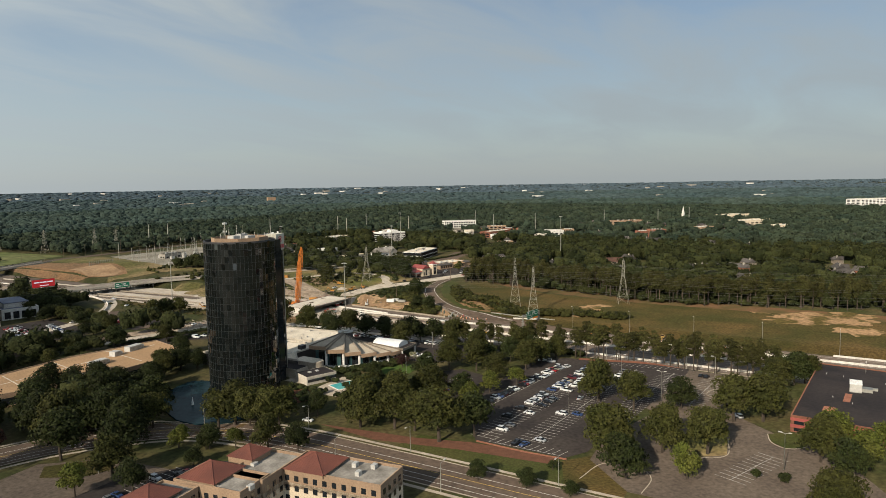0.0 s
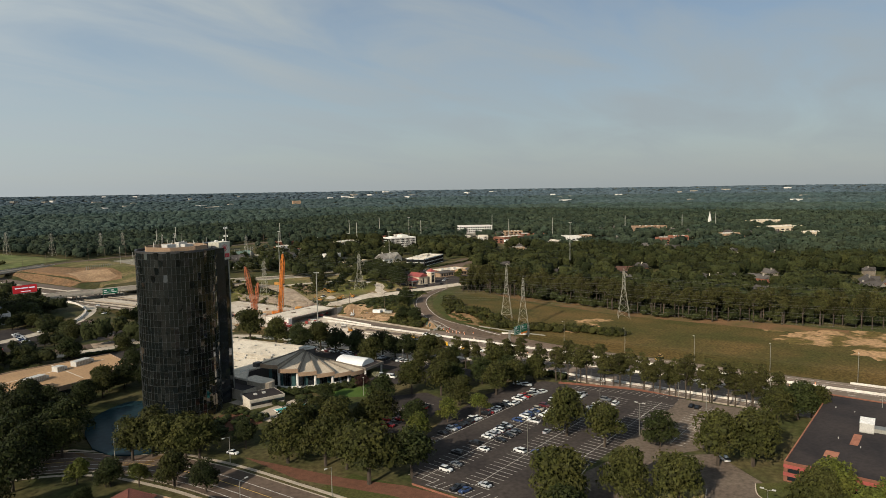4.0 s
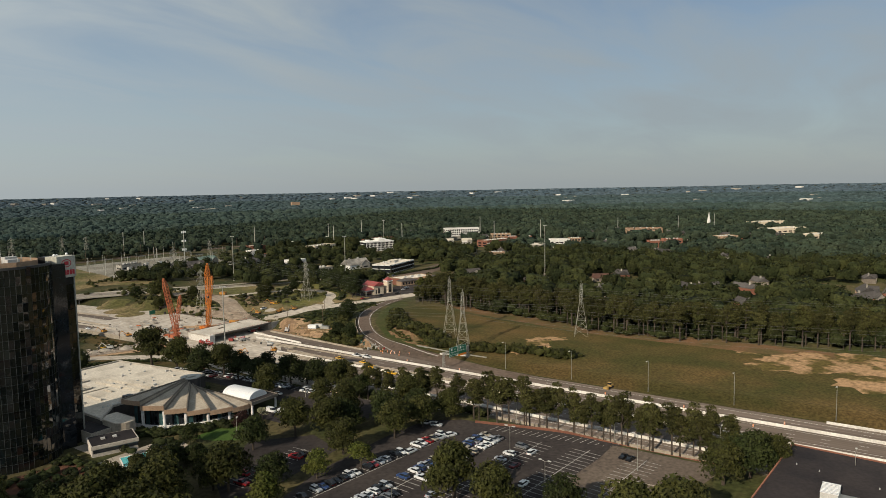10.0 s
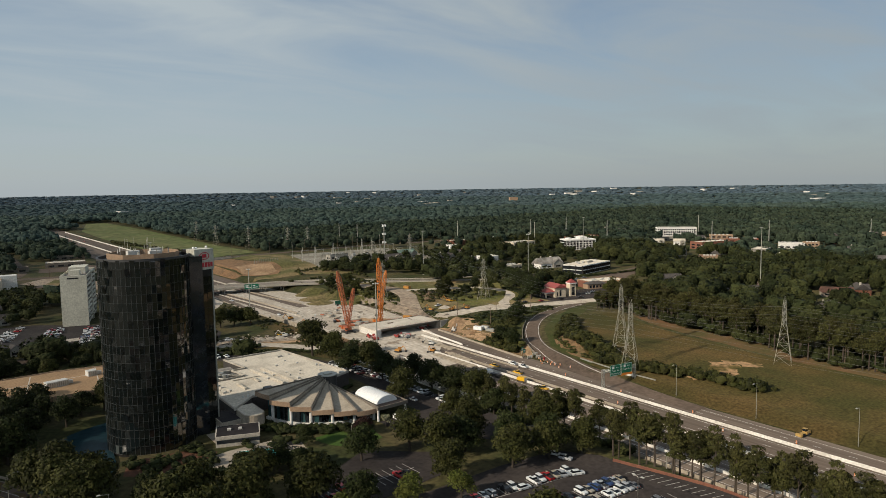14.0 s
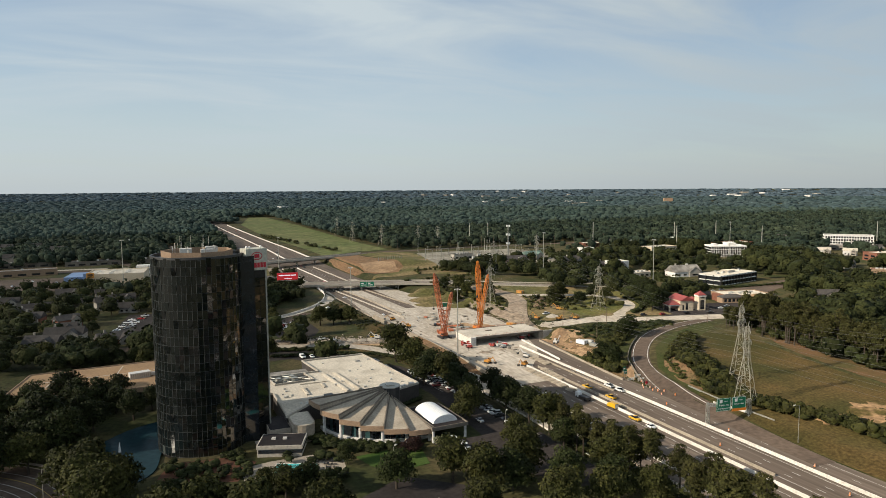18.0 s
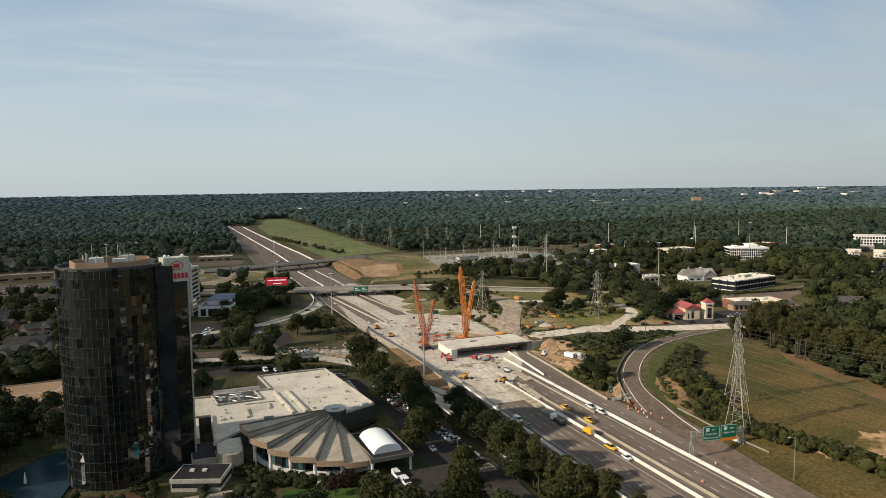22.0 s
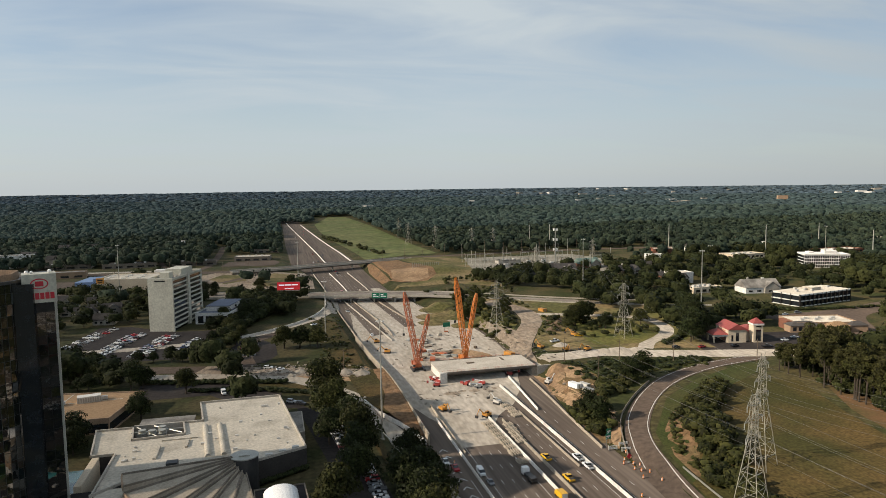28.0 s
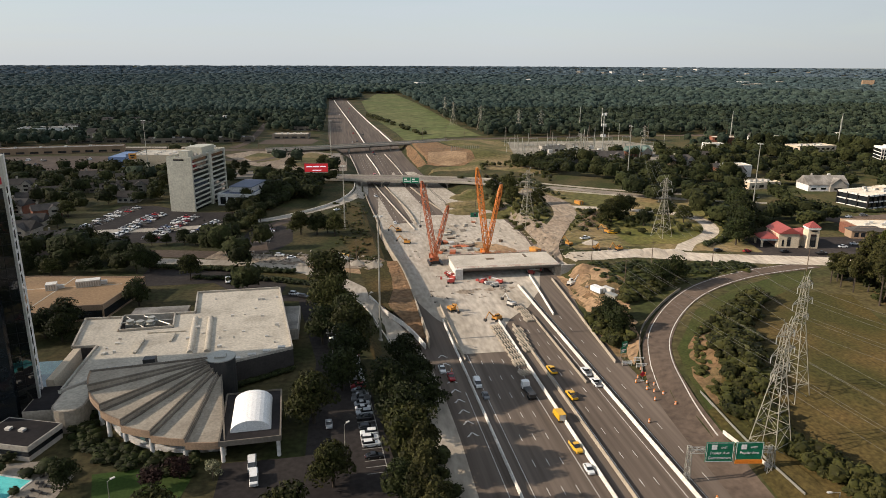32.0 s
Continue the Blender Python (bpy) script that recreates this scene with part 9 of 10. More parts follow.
# ---- houses ----
def house(x, y, rz, w, d, h, wall, roof, chim=True):
    b = empty("house", x, y, ground_z(x, y), rz)
    part("wall", boxes((-w / 2, -d / 2, -0.6, w / 2, d / 2, h)), wall, b)
    bm = bmesh.new()
    r = d * 0.36
    v = [bm.verts.new(p) for p in ((-w / 2 - 0.5, -d / 2 - 0.5, h), (w / 2 + 0.5, -d / 2 - 0.5, h), (w / 2 + 0.5, d / 2 + 0.5, h), (-w / 2 - 0.5, d / 2 + 0.5, h), (-w / 2 - 0.5, 0, h + r), (w / 2 + 0.5, 0, h + r))]
    for f in ((0, 1, 5, 4), (2, 3, 4, 5), (0, 4, 3), (1, 2, 5), (3, 2, 1, 0)):
        bm.faces.new([v[i] for i in f])
    part("roof", bm, roof, b)
    # front cross gable
    bm = bmesh.new()
    gx, gw, gr = w * 0.22, w * 0.2, r * 0.8
    v = [bm.verts.new(p) for p in ((gx - gw, -d / 2 - 1.6, 0), (gx + gw, -d / 2 - 1.6, 0), (gx + gw, -d / 2 - 1.6, h), (gx - gw, -d / 2 - 1.6, h), (gx, -d / 2 - 1.6, h + gr),
                                   (gx - gw, -d / 2, 0), (gx + gw, -d / 2, 0), (gx + gw, -d / 2, h), (gx - gw, -d / 2, h))]
    for f in ((0, 1, 2, 4, 3), (1, 6, 7, 2), (5, 0, 3, 8)):
        bm.faces.new([v[i] for i in f])
    part("gable_front", bm, "siding", b)
    bm = bmesh.new()
    v = [bm.verts.new(p) for p in ((gx - gw - 0.4, -d / 2 - 2.0, h - 0.1), (gx, -d / 2 - 2.0, h + gr + 0.15), (gx + gw + 0.4, -d / 2 - 2.0, h - 0.1), (gx - gw - 0.4, 0, h - 0.1), (gx, 0, h + gr + 0.15), (gx + gw + 0.4, 0, h - 0.1))]
    bm.faces.new((v[0], v[1], v[4], v[3])); bm.faces.new((v[1], v[2], v[5], v[4]))
    part("gable_roof", bm, roof, b)
    window_row(b, gx - gw, gx + gw, -d / 2 - 1.64, 1.2, 2.6, 1, 0.5)
    window_row(b, -w / 2 + 0.5, 0, -d / 2 - 0.04, 1.2, 2.6, 2, 0.5)
    if h > 5:
        window_row(b, gx - gw, gx + gw, -d / 2 - 1.64, 4.2, 5.4, 1, 0.5)
    if chim:
        part("chimney", boxes((-w * 0.3, 0.4, h, -w * 0.3 + 1.1, 1.5, h + r + 1.4)), "siding", b)
    return tagged(b, "pitched-roof house with grey-brown shingles among trees", "house", "suburban houses")


hrng = random.Random(41)
HOUSES = [(160, 640, 10), (176, 622, -10), (192, 634, 20), (-266, 575, 10), (-235, 450, -10), (-219, 569, 15), (-202, 549, 0), (-207, 436, 20), (-246, 442, -20), (-242, 590, 5), (-209, 585, 10), (-239, 502, 30), (-240, 480, 0), (-269, 556, 0), (-262, 520, -15), (-285, 470, 10),
          (-290, 600, 0), (-310, 560, 20), (-305, 510, 0), (-330, 620, 10), (-250, 630, 5), (-220, 620, 10), (275, 598, 10), (262, 560, 5), (560, 321, -20), (512, 430, -10), (493, 472, 5)]
RANCH = house(300, 503, -8, 30, 17, 4.6, "white_wall", "roof_grey")
tagged(RANCH, "white single-storey house with a grey pitched roof and chimney", "house", "suburban houses")
part("chimney", boxes((4, 1, 5, 6, 2.4, 11.5)), "white_wall", RANCH, "white chimney")
M["roof_brown"] = material("red_brown_shingles", (0.115, 0.062, 0.046), (0.080, 0.046, 0.036), 0.2, 0.9, fine=2)
M["roof_teal"] = material("pale_green_metal_roof", (0.16, 0.23, 0.19), (0.12, 0.18, 0.15), 0.2, 0.7)
tagged(house(242, 697, 10, 26, 15, 5, "brick", "roof_teal", False), "brick house with a pale green metal roof among trees", "house", "suburban houses")
for hx, hy in ((594, 575), (612, 553)):
    tagged(house(hx, hy, -50, 15, 10, 5.5, "white_wall", "roof_white", False), "white gabled house with a pale roof among trees", "house", "suburban houses")
tagged(house(330, 217, -55, 22, 11, 3.4, "dark_concrete", "roof_brown", False), "low brown house with a red-brown roof in the woods", "house", "suburban houses")
for hx, hy, hr in ((327, 8, 10), (251, 626, 15), (284, 646, -10), (179, 666, 8), (198, 660, -6)):
    tagged(house(hx, hy, hr, 24, 13, 6.0, "stucco_tan", "roof_shingle"), "large tan house with a brown shingle roof among trees", "house", "suburban houses")
PLOT_RNG = random.Random(12)
for x, y in WOOD_PLOTS:
    house(x, y, PLOT_RNG.choice((-30, 10, 40, 60)), PLOT_RNG.uniform(14, 26), PLOT_RNG.uniform(9, 12), PLOT_RNG.uniform(4, 7), PLOT_RNG.choice(["brick", "brick", "dark_concrete"]), "roof_shingle")
for x, y, rz in HOUSES:
    house(x, y, rz, hrng.uniform(14, 22), hrng.uniform(9, 12), hrng.choice((3.4, 5.6, 5.8)), hrng.choice(("brick", "siding", "siding")), "roof_shingle")
for i in range(85):
    x, y = (hrng.uniform(225, 760), hrng.uniform(440, 790)) if i < 50 else ((hrng.uniform(420, 1150), hrng.uniform(120, 460)) if i < 70 else (hrng.uniform(-600, -160), hrng.uniform(880, 1150)))
    if any(in_rect(x, y, r) for r in CLEAR[12:]) or (i < 70 and on_lot(x, y, 12)) or (140 < x < 330 and 680 < y < 880):
        continue
    if 285 < x < 450 and 460 < y < 640:
        continue
    h = hrng.choice((3.4, 5.8, 7.0)) + (5 if i >= 50 else 3.5)
    if hrng.random() < 0.3:
        b = building("small_flat_building", x, y, hrng.uniform(-20, 20), "small pale flat-roofed building among trees")
        flat_block(b, hrng.uniform(16, 30), hrng.uniform(10, 16), h, hrng.choice(("white_wall", "brick", "siding")), "roof_white", 0.6)
    else:
        house(x, y, hrng.uniform(-30, 30), hrng.uniform(13, 20), hrng.uniform(9, 12), h, hrng.choice(("brick", "siding", "white_wall")), "roof_shingle", False)


# ---- vehicles ----
CAR_COL = {"white": (0.72, 0.72, 0.70), "silver": (0.42, 0.43, 0.44), "grey": (0.14, 0.145, 0.15), "black": (0.012, 0.012, 0.014), "red": (0.35, 0.02, 0.022), "blue": (0.03, 0.06, 0.16), "maroon": (0.10, 0.015, 0.018),
           "beige": (0.38, 0.33, 0.25), "orange": (0.75, 0.30, 0.015), "taxi": (0.72, 0.40, 0.02)}
for k, c in CAR_COL.items():
    M["car_" + k] = material("car_paint_" + k, c, tuple(v * 0.92 for v in c), 1.0, 0.28, spec=0.6)
M["car_light"] = material("lamp_lens", (0.6, 0.6, 0.58), (0.55, 0.55, 0.53), 2, 0.2)
M["car_tail"] = material("tail_lamp_lens", (0.35, 0.01, 0.01), (0.3, 0.01, 0.01), 2, 0.2)
wheel_me, rim_me = None, None
bm = bmesh.new(); tube(bm, (-0.11, 0, 0), (0.11, 0, 0), 0.34, 0.34, 12)
wheel_me = mesh_from("tyre", bm, "rubber")
bm = bmesh.new(); tube(bm, (-0.12, 0, 0), (0.12, 0, 0), 0.2, 0.2, 8)
rim_me = mesh_from("rim", bm, "galvanised")
BODY = {}


def loft(bm, secs):
    """secs: rows of y, half width, z low, z high; a body through rounded sections along y."""
    rings = []
    for y, w, z0, z1 in secs:
        r = min(0.12, (z1 - z0) * 0.3)
        rings.append([bm.verts.new(p) for p in ((-w, y, z0), (-w, y, z1 - r), (-w + r, y, z1), (w - r, y, z1), (w, y, z1 - r), (w, y, z0))])
    for a, b in zip(rings, rings[1:]):
        for i in range(6):
            j = (i + 1) % 6
            bm.faces.new((a[i], a[j], b[j], b[i]))
    bm.faces.new(rings[0]); bm.faces.new(rings[-1][::-1])
    return bm


SHAPES = {
    "sedan": dict(body=[(-2.25, 0.72, 0.35, 0.72), (-2.1, 0.86, 0.25, 0.86), (-1.0, 0.9, 0.22, 0.92), (0.9, 0.9, 0.22, 0.96), (1.9, 0.88, 0.25, 0.95), (2.25, 0.76, 0.35, 0.8)],
                  cabin=[(-1.15, 0.78, 0.9, 0.93), (-0.45, 0.72, 0.9, 1.40), (0.75, 0.70, 0.9, 1.42), (1.6, 0.76, 0.9, 0.97)], roof=(-0.42, 0.78, 0.66, 1.45), ax=1.35),
    "suv": dict(body=[(-2.3, 0.8, 0.4, 0.9), (-2.1, 0.92, 0.3, 1.02), (-0.9, 0.95, 0.28, 1.08), (2.1, 0.95, 0.28, 1.1), (2.35, 0.88, 0.4, 1.0)],
                cabin=[(-1.0, 0.84, 1.05, 1.1), (-0.35, 0.8, 1.05, 1.68), (1.9, 0.78, 1.05, 1.7), (2.3, 0.84, 1.05, 1.15)], roof=(-0.3, 1.9, 0.74, 1.74), ax=1.4),
    "pickup": dict(body=[(-2.8, 0.85, 0.45, 0.95), (-2.6, 0.97, 0.35, 1.08), (-1.2, 0.99, 0.32, 1.12), (2.6, 0.98, 0.35, 1.1), (2.85, 0.95, 0.45, 1.08)],
                   cabin=[(-1.3, 0.86, 1.08, 1.14), (-0.6, 0.82, 1.08, 1.78), (0.7, 0.82, 1.08, 1.8), (0.85, 0.86, 1.08, 1.2)], roof=(-0.55, 0.68, 0.76, 1.83), ax=1.75),
    "van": dict(body=[(-2.7, 0.85, 0.45, 1.1), (-2.4, 0.97, 0.35, 1.3), (-1.2, 1.0, 0.32, 1.35), (2.6, 1.0, 0.32, 1.35), (2.75, 0.95, 0.4, 1.3)],
                cabin=[(-2.0, 0.9, 1.3, 1.35), (-1.2, 0.9, 1.3, 2.0), (2.6, 0.9, 1.3, 2.05), (2.7, 0.9, 1.3, 1.4)], roof=(-1.1, 2.6, 0.84, 2.1), ax=1.7),
}


def car_proto(kind, col, near=True):
    key = (kind, col, near)
    if key in BODY:
        return BODY[key]
    s = SHAPES[kind]
    ob = empty({"sedan": "car", "suv": "suv", "pickup": "pickup_truck", "van": "van"}[kind], 0, 0, -60)
    part("body", loft(bmesh.new(), s["body"]), "car_" + col, ob)
    part("glazing", loft(bmesh.new(), s["cabin"]), "window", ob)
    y0, y1, w, z = s["roof"]
    part("roof", loft(bmesh.new(), [(y0, w * 0.9, z - 0.05, z), (y0 + 0.15, w, z - 0.06, z + 0.04), (y1 - 0.15, w, z - 0.06, z + 0.04), (y1, w * 0.9, z - 0.05, z)]), "car_" + col, ob)
    if kind == "pickup":
        part("load_bed", boxes((-0.84, 1.0, 1.08, 0.84, 2.72, 1.13)), "black_metal", ob)
    if kind == "van":
        for r in ((-1.0, 0.2, 1.3, -0.88, 2.6, 2.0), (0.88, 0.2, 1.3, 1.0, 2.6, 2.0)):
            part("side_panel", boxes(r), "car_" + col, ob)
    bw, by = s["body"][0][1], s["body"][0][0]
    for sx in (-1, 1):
        for yy in () if near else (-s["ax"], s["ax"]):
            wl_ = new("wheel", wheel_me)
            wl_.parent = ob
            wl_.matrix_basis = pose(sx * (s["body"][2][1] - 0.08), yy, 0.34)
        if not near:
            continue
        part("headlight", boxes((sx * bw * 0.8 - 0.16, by - 0.02, 0.6, sx * bw * 0.8 + 0.16, by + 0.1, 0.74)), "car_light", ob)
        part("tail_light", boxes((sx * bw * 0.85 - 0.12, s["body"][-1][0] - 0.08, 0.65, sx * bw * 0.85 + 0.12, s["body"][-1][0] + 0.02, 0.85)), "car_tail", ob)
        for yy in (-s["ax"], s["ax"]):
            wl_ = new("wheel", wheel_me)
            wl_.parent = ob
            wl_.matrix_basis = pose(sx * (s["body"][2][1] - 0.08), yy, 0.34)
            rm = new("rim", rim_me)
            rm.parent = wl_
    noun = {"sedan": "sedan car", "suv": "sport utility car", "pickup": "pickup truck", "van": "van"}[kind]
    tagged(ob, "parked %s %s with dark windows" % (col if col not in ("taxi", "orange") else "orange-yellow", noun), {"sedan": "car", "suv": "car", "pickup": "pickup truck", "van": "van"}[kind], "vehicles")
    BODY[key] = ob
    return ob


USED = set()


def car(kind, col, x, y, rz, z=None):
    near = -130 < x < 30 and 80 < y < 215
    p = car_proto(kind, col, near)
    m = pose(x, y, (ground_z(x, y) + 0.12) if z is None else z, 0, 0, rz)
    if (kind, col, near) not in USED:
        USED.add((kind, col, near))
        p.matrix_basis = m
        return p
    return copy_thing(p, m)


crng = random.Random(19)


def any_car(x, y, rz, light=0.5):
    col = crng.choice(["white", "white", "silver"]) if crng.random() < light else crng.choice(["black", "grey", "red", "maroon", "black", "grey", "black", "silver", "blue", "beige"])
    car(crng.choice(["sedan", "sedan", "suv", "suv", "pickup"]), col, x, y, rz + crng.choice((0, 180)) + crng.uniform(-2, 2))


# the main car park: cars gather at the hall end
for x, y, a in STALLS:
    if -175 < x < -50 and 84 < y < 140:
        if y > 119 and x < -62:
            p = 0.85 if x > -132 else 0.3
        elif x > -55:
            p = 0.25
        elif y > 101:
            p = 0.55 if x > -130 else 0.15
            p = 0.8 if x > -82 else p
        elif x < -168:
            p = 0.25
        else:
            p = 0.07
        if abs(x + 111) < 6 and abs(y - 91) < 6:
            p = 0
        if crng.random() < p:
            any_car(x, y, a - 90, 0.42)
    elif y > 196 and y < 302 and x > -72:
        if crng.random() < 0.82:
            any_car(x, y, a - 90, 0.5)
    elif 415 < y < 530:
        if crng.random() < (0.3 if x < -195 else 0.72):
            any_car(x, y, a - 90, 0.6)
    elif 140 < y < 180 and crng.random() < 0.3:
        any_car(x, y, a - 90, 0.3)
    elif x < -240 and crng.random() < 0.35:
        any_car(x, y, a - 90, 0.4)
car("suv", "white", -90, 78.4, 88)
car("sedan", "white", -61, 138, 20); car("suv", "silver", -61, 133, 20); car("pickup", "silver", -72, 124, 70); car("suv", "white", -67, 122, 70); car("suv", "white", -88, 125, 85)
car("suv", "white", -66, 88, 86)
car("sedan", "black", -53, 57, 82); car("sedan", "black", -52.4, 59.6, 84); car("sedan", "maroon", -79, 87.6, 85)
car("sedan", "silver", -112, 99, 88); car("suv", "white", -104, 36, 130); car("sedan", "white", -190, 186, 12)
# hall entrance and drive
for k, x, y, rz, c in (("van", -84.5, 203, 5, "white"), ("van", -83.5, 197, 5, "white"), ("sedan", -66, 220, 3, "silver"), ("van", -110, 352, 10, "white"), ("sedan", -105, 351, 10, "white"), ("suv", -80, 330, 60, "silver"), ("suv", -76, 326, 60, "black")):
    car(k, c, x, y, rz)
# on the highway and ramps, as they stand
HZ = -3.47
for k, x, y, rz, c in (("pickup", 6.8, 250, 184, "taxi"), ("pickup", -1.6, 204, 4, "taxi"), ("pickup", 7.3, 232, 184, "taxi"), ("pickup", 17.6, 247, 180, "white"), ("pickup", 17.8, 239, 180, "white"), ("pickup", -27, 250, 0, "red"), ("van", -19.6, 244, 0, "white"),
                       ("sedan", -18.8, 236, 0, "grey"), ("sedan", -1.8, 194, 0, "white"), ("sedan", -24, 470, 0, "white"), ("sedan", -30, 560, 20, "silver"), ("sedan", -60, 497, 120, "white"), ("pickup", -29, 256, 0, "white")):
    car(k, c, x, y, rz, HZ if x > -35 else None)
for x, y, c, k in ((-90, 391, "white", "suv"), (-84, 386, "white", "sedan"), (-58, 384, "taxi", "pickup"), (72, 392, "white", "pickup"), (90, 398, "taxi", "pickup"), (128, 355, "black", "suv"), (142, 352, "red", "sedan"), (160, 348, "black", "suv"),
                   (176, 342, "black", "pickup"), (202, 336, "white", "suv"), (186, 324, "red", "pickup"), (196, 352, "white", "sedan"), (206, 356, "silver", "sedan"), (250, 414, "white", "sedan"), (262, 416, "grey", "suv"), (-110, 640, "white", "van"), (-120, 470, "white", "sedan")):
    car(k, c, x, y, crng.choice((80, 100)), ground_z(x, y) + 0.24)
for i in range(40):
    y = crng.uniform(640, 1700)
    lane = crng.choice((-30, -24, -12, -6))
    car(crng.choice(["sedan", "suv", "pickup", "van"]), crng.choice(["white", "silver", "black", "red"]), lane - (y - 640) * 0.02, y, 0, hwy_z(0, y) + 0.04) if i < 14 else any_car(crng.uniform(-410, -250), crng.choice((716, 722, 738, 744, 760, 766)), crng.choice((0, 180)))
# flat-bed lorry and orange site lorry
lor = empty("flatbed_lorry", -5.2, 236, HZ, 2)
part("cab", loft(bmesh.new(), [(2.2, 1.15, 0.6, 1.6), (2.5, 1.2, 0.5, 2.8), (4.2, 1.2, 0.5, 2.9), (4.5, 1.1, 0.6, 1.8)]), "car_white", lor)
part("windscreen", boxes((-1.0, 4.2, 1.9, 1.0, 4.46, 2.6)), "window", lor)
part("chassis", boxes((-1.1, -4.5, 0.8, 1.1, 2.2, 1.1)), "black_metal", lor)
part("load", boxes((-1.1, -4.3, 1.1, 1.1, -1.6, 1.9), (-1.1, -1.2, 1.1, 1.1, 1.8, 1.6)), "black_metal", lor)
for yy in (-3.6, -2.6, 3.3):
    for sx in (-1, 1):
        bm = bmesh.new(); tube(bm, (sx * 0.85, yy, 0.5), (sx * 1.2, yy, 0.5), 0.5, 0.5, 12)
        part("wheel", bm, "rubber", lor)
tagged(lor, "white-cabbed flatbed lorry with dark load on the roadway", "lorry")
ol = empty("orange_site_lorry", -0.8, 220, HZ, 3)
part("box_body", boxes((-1.25, -3.4, 0.9, 1.25, 1.6, 3.3)), "car_taxi", ol)
part("cab", loft(bmesh.new(), [(1.7, 1.15, 0.5, 2.5), (3.0, 1.15, 0.5, 2.5), (3.5, 1.05, 0.5, 1.5)]), "car_taxi", ol)
part("rear_door", boxes((-1.1, -3.46, 1.0, 1.1, -3.4, 3.2)), "hvac", ol)
for yy in (-2.4, 2.4):
    for sx in (-1, 1):
        bm = bmesh.new(); tube(bm, (sx * 0.85, yy, 0.48), (sx * 1.2, yy, 0.48), 0.48, 0.48, 12)
        part("wheel", bm, "rubber", ol)
ol.scale = (0.85, 0.8, 0.8)
tagged(ol, "orange box-bodied site lorry parked by the barrier", "lorry")
# wheeled loader on the highway verge
ld = empty("wheel_loader", 33.5, 98, ground_z(33.5, 98) + 0.1, 80)
part("rear_body", boxes((-1.2, -3.2, 1.0, 1.2, -0.2, 2.4)), "plant_tan", ld)
part("front_frame", boxes((-0.9, -0.2, 0.9, 0.9, 2.4, 1.7)), "plant_tan", ld)
cb = part("cab", boxes((-0.9, -1.2, 2.4, 0.9, 0.3, 3.6)), "window", ld)
part("cab_roof", boxes((-1.0, -1.3, 3.6, 1.0, 0.4, 3.75)), "plant_tan", cb)
part("bucket", boxes((-1.6, 3.0, 0.4, 1.6, 4.2, 1.6)), "plant_tan", ld)
for s in (-0.8, 0.5):
    part("lift_arm", boxes((s, 1.0, 1.4, s + 0.3, 3.4, 1.8)), "plant_tan", ld)
for sx in (-1, 1):
    for yy in (-2.0, 1.6):
        bm = bmesh.new(); tube(bm, (sx * 0.9, yy, 0.85), (sx * 1.5, yy, 0.85), 0.85, 0.85, 14)
        part("wheel", bm, "rubber", ld)
ld.scale = (0.8, 0.8, 0.8)
tagged(ld, "yellow wheel loader standing on the verge", "wheel loader")

# ---- hedges and further planting ----
def thicket(name, rows, mat, label, cards=24, seed=2, leaf=1.5):
    return woods(name, rows, mat, label, 7, 3, cards, seed, leaf)


hd = []
for i in range(430):
    t = i / 429
    line = interp(t, [(0, 106, 286), (0.12, 92, 278), (0.25, 76, 258), (0.38, 66, 240), (0.5, 58, 220), (0.6, 50, 205), (0.7, 49, 190), (0.8, 53, 176), (0.9, 57, 158), (1, 60, 128)])
    w = 8 if 0.15 < t < 0.62 else 4.0
    hd.append((line[0] + hrng.uniform(-w, w) * 0.9, line[1] + hrng.uniform(-4, 4), hrng.uniform(2.6, 5.2), hrng.uniform(2.2, 5.2)))
thicket("hedge_thicket", hd, "leaf_oak", "dense dark green thicket inside the loop ramp")
sc = []
for i in range(340):
    r = hrng.random()
    if r < 0.10:
        p = (hrng.uniform(52, 74), hrng.uniform(296, 312))
    elif r < 0.4:
        p = (hrng.uniform(34, 42), hrng.uniform(264, 292))
    elif r < 0.6:
        p = (hrng.uniform(46, 86), hrng.uniform(440, 540))
    elif r < 0.75:
        p = (hrng.uniform(90, 140), hrng.uniform(392, 450))
    elif r < 0.9:
        p = (hrng.uniform(70, 150), hrng.uniform(630, 664))
    else:
        p = (hrng.uniform(40, 120), hrng.uniform(560, 600))
    sc.append((*p, hrng.uniform(2.5, 5.5), hrng.uniform(2, 5)))
for i in range(200):
    k, q = hrng.random(), hrng.random()
    sc.append((56 + 70 * k, (347 - 15 * k) * (1 - q) + (300 + 22 * k) * q, hrng.uniform(1.5, 3.5), hrng.uniform(0.3, 1.0)))
for i in range(90):
    a = interp(hrng.random(), [(0, 42.5, 205), (0.3, 47, 232), (0.6, 57, 256), (1, 84, 282)])
    sc.append((a[0] + hrng.uniform(1.5, 5), a[1] - hrng.uniform(0, 3), hrng.uniform(1.5, 3), hrng.uniform(0.6, 1.8)))
for i in range(260):
    sc.append((hrng.uniform(56, 96), hrng.uniform(405, 560), hrng.uniform(1.6, 4.5), hrng.uniform(0.8, 3.2)))
for i in range(90):
    k = hrng.random()
    sc.append((interp(k, [(0, 6), (0.5, 16), (1, 58)])[0] + hrng.uniform(-4, 4), interp(k, [(0, 1260), (0.5, 1180), (1, 940)])[0] + hrng.uniform(-14, 14), hrng.uniform(4, 8), hrng.uniform(3, 6)))
for i in range(120):
    sc.append((hrng.uniform(-62, -41), hrng.uniform(376, 520), hrng.uniform(1.2, 3), hrng.uniform(0.5, 1.8)))
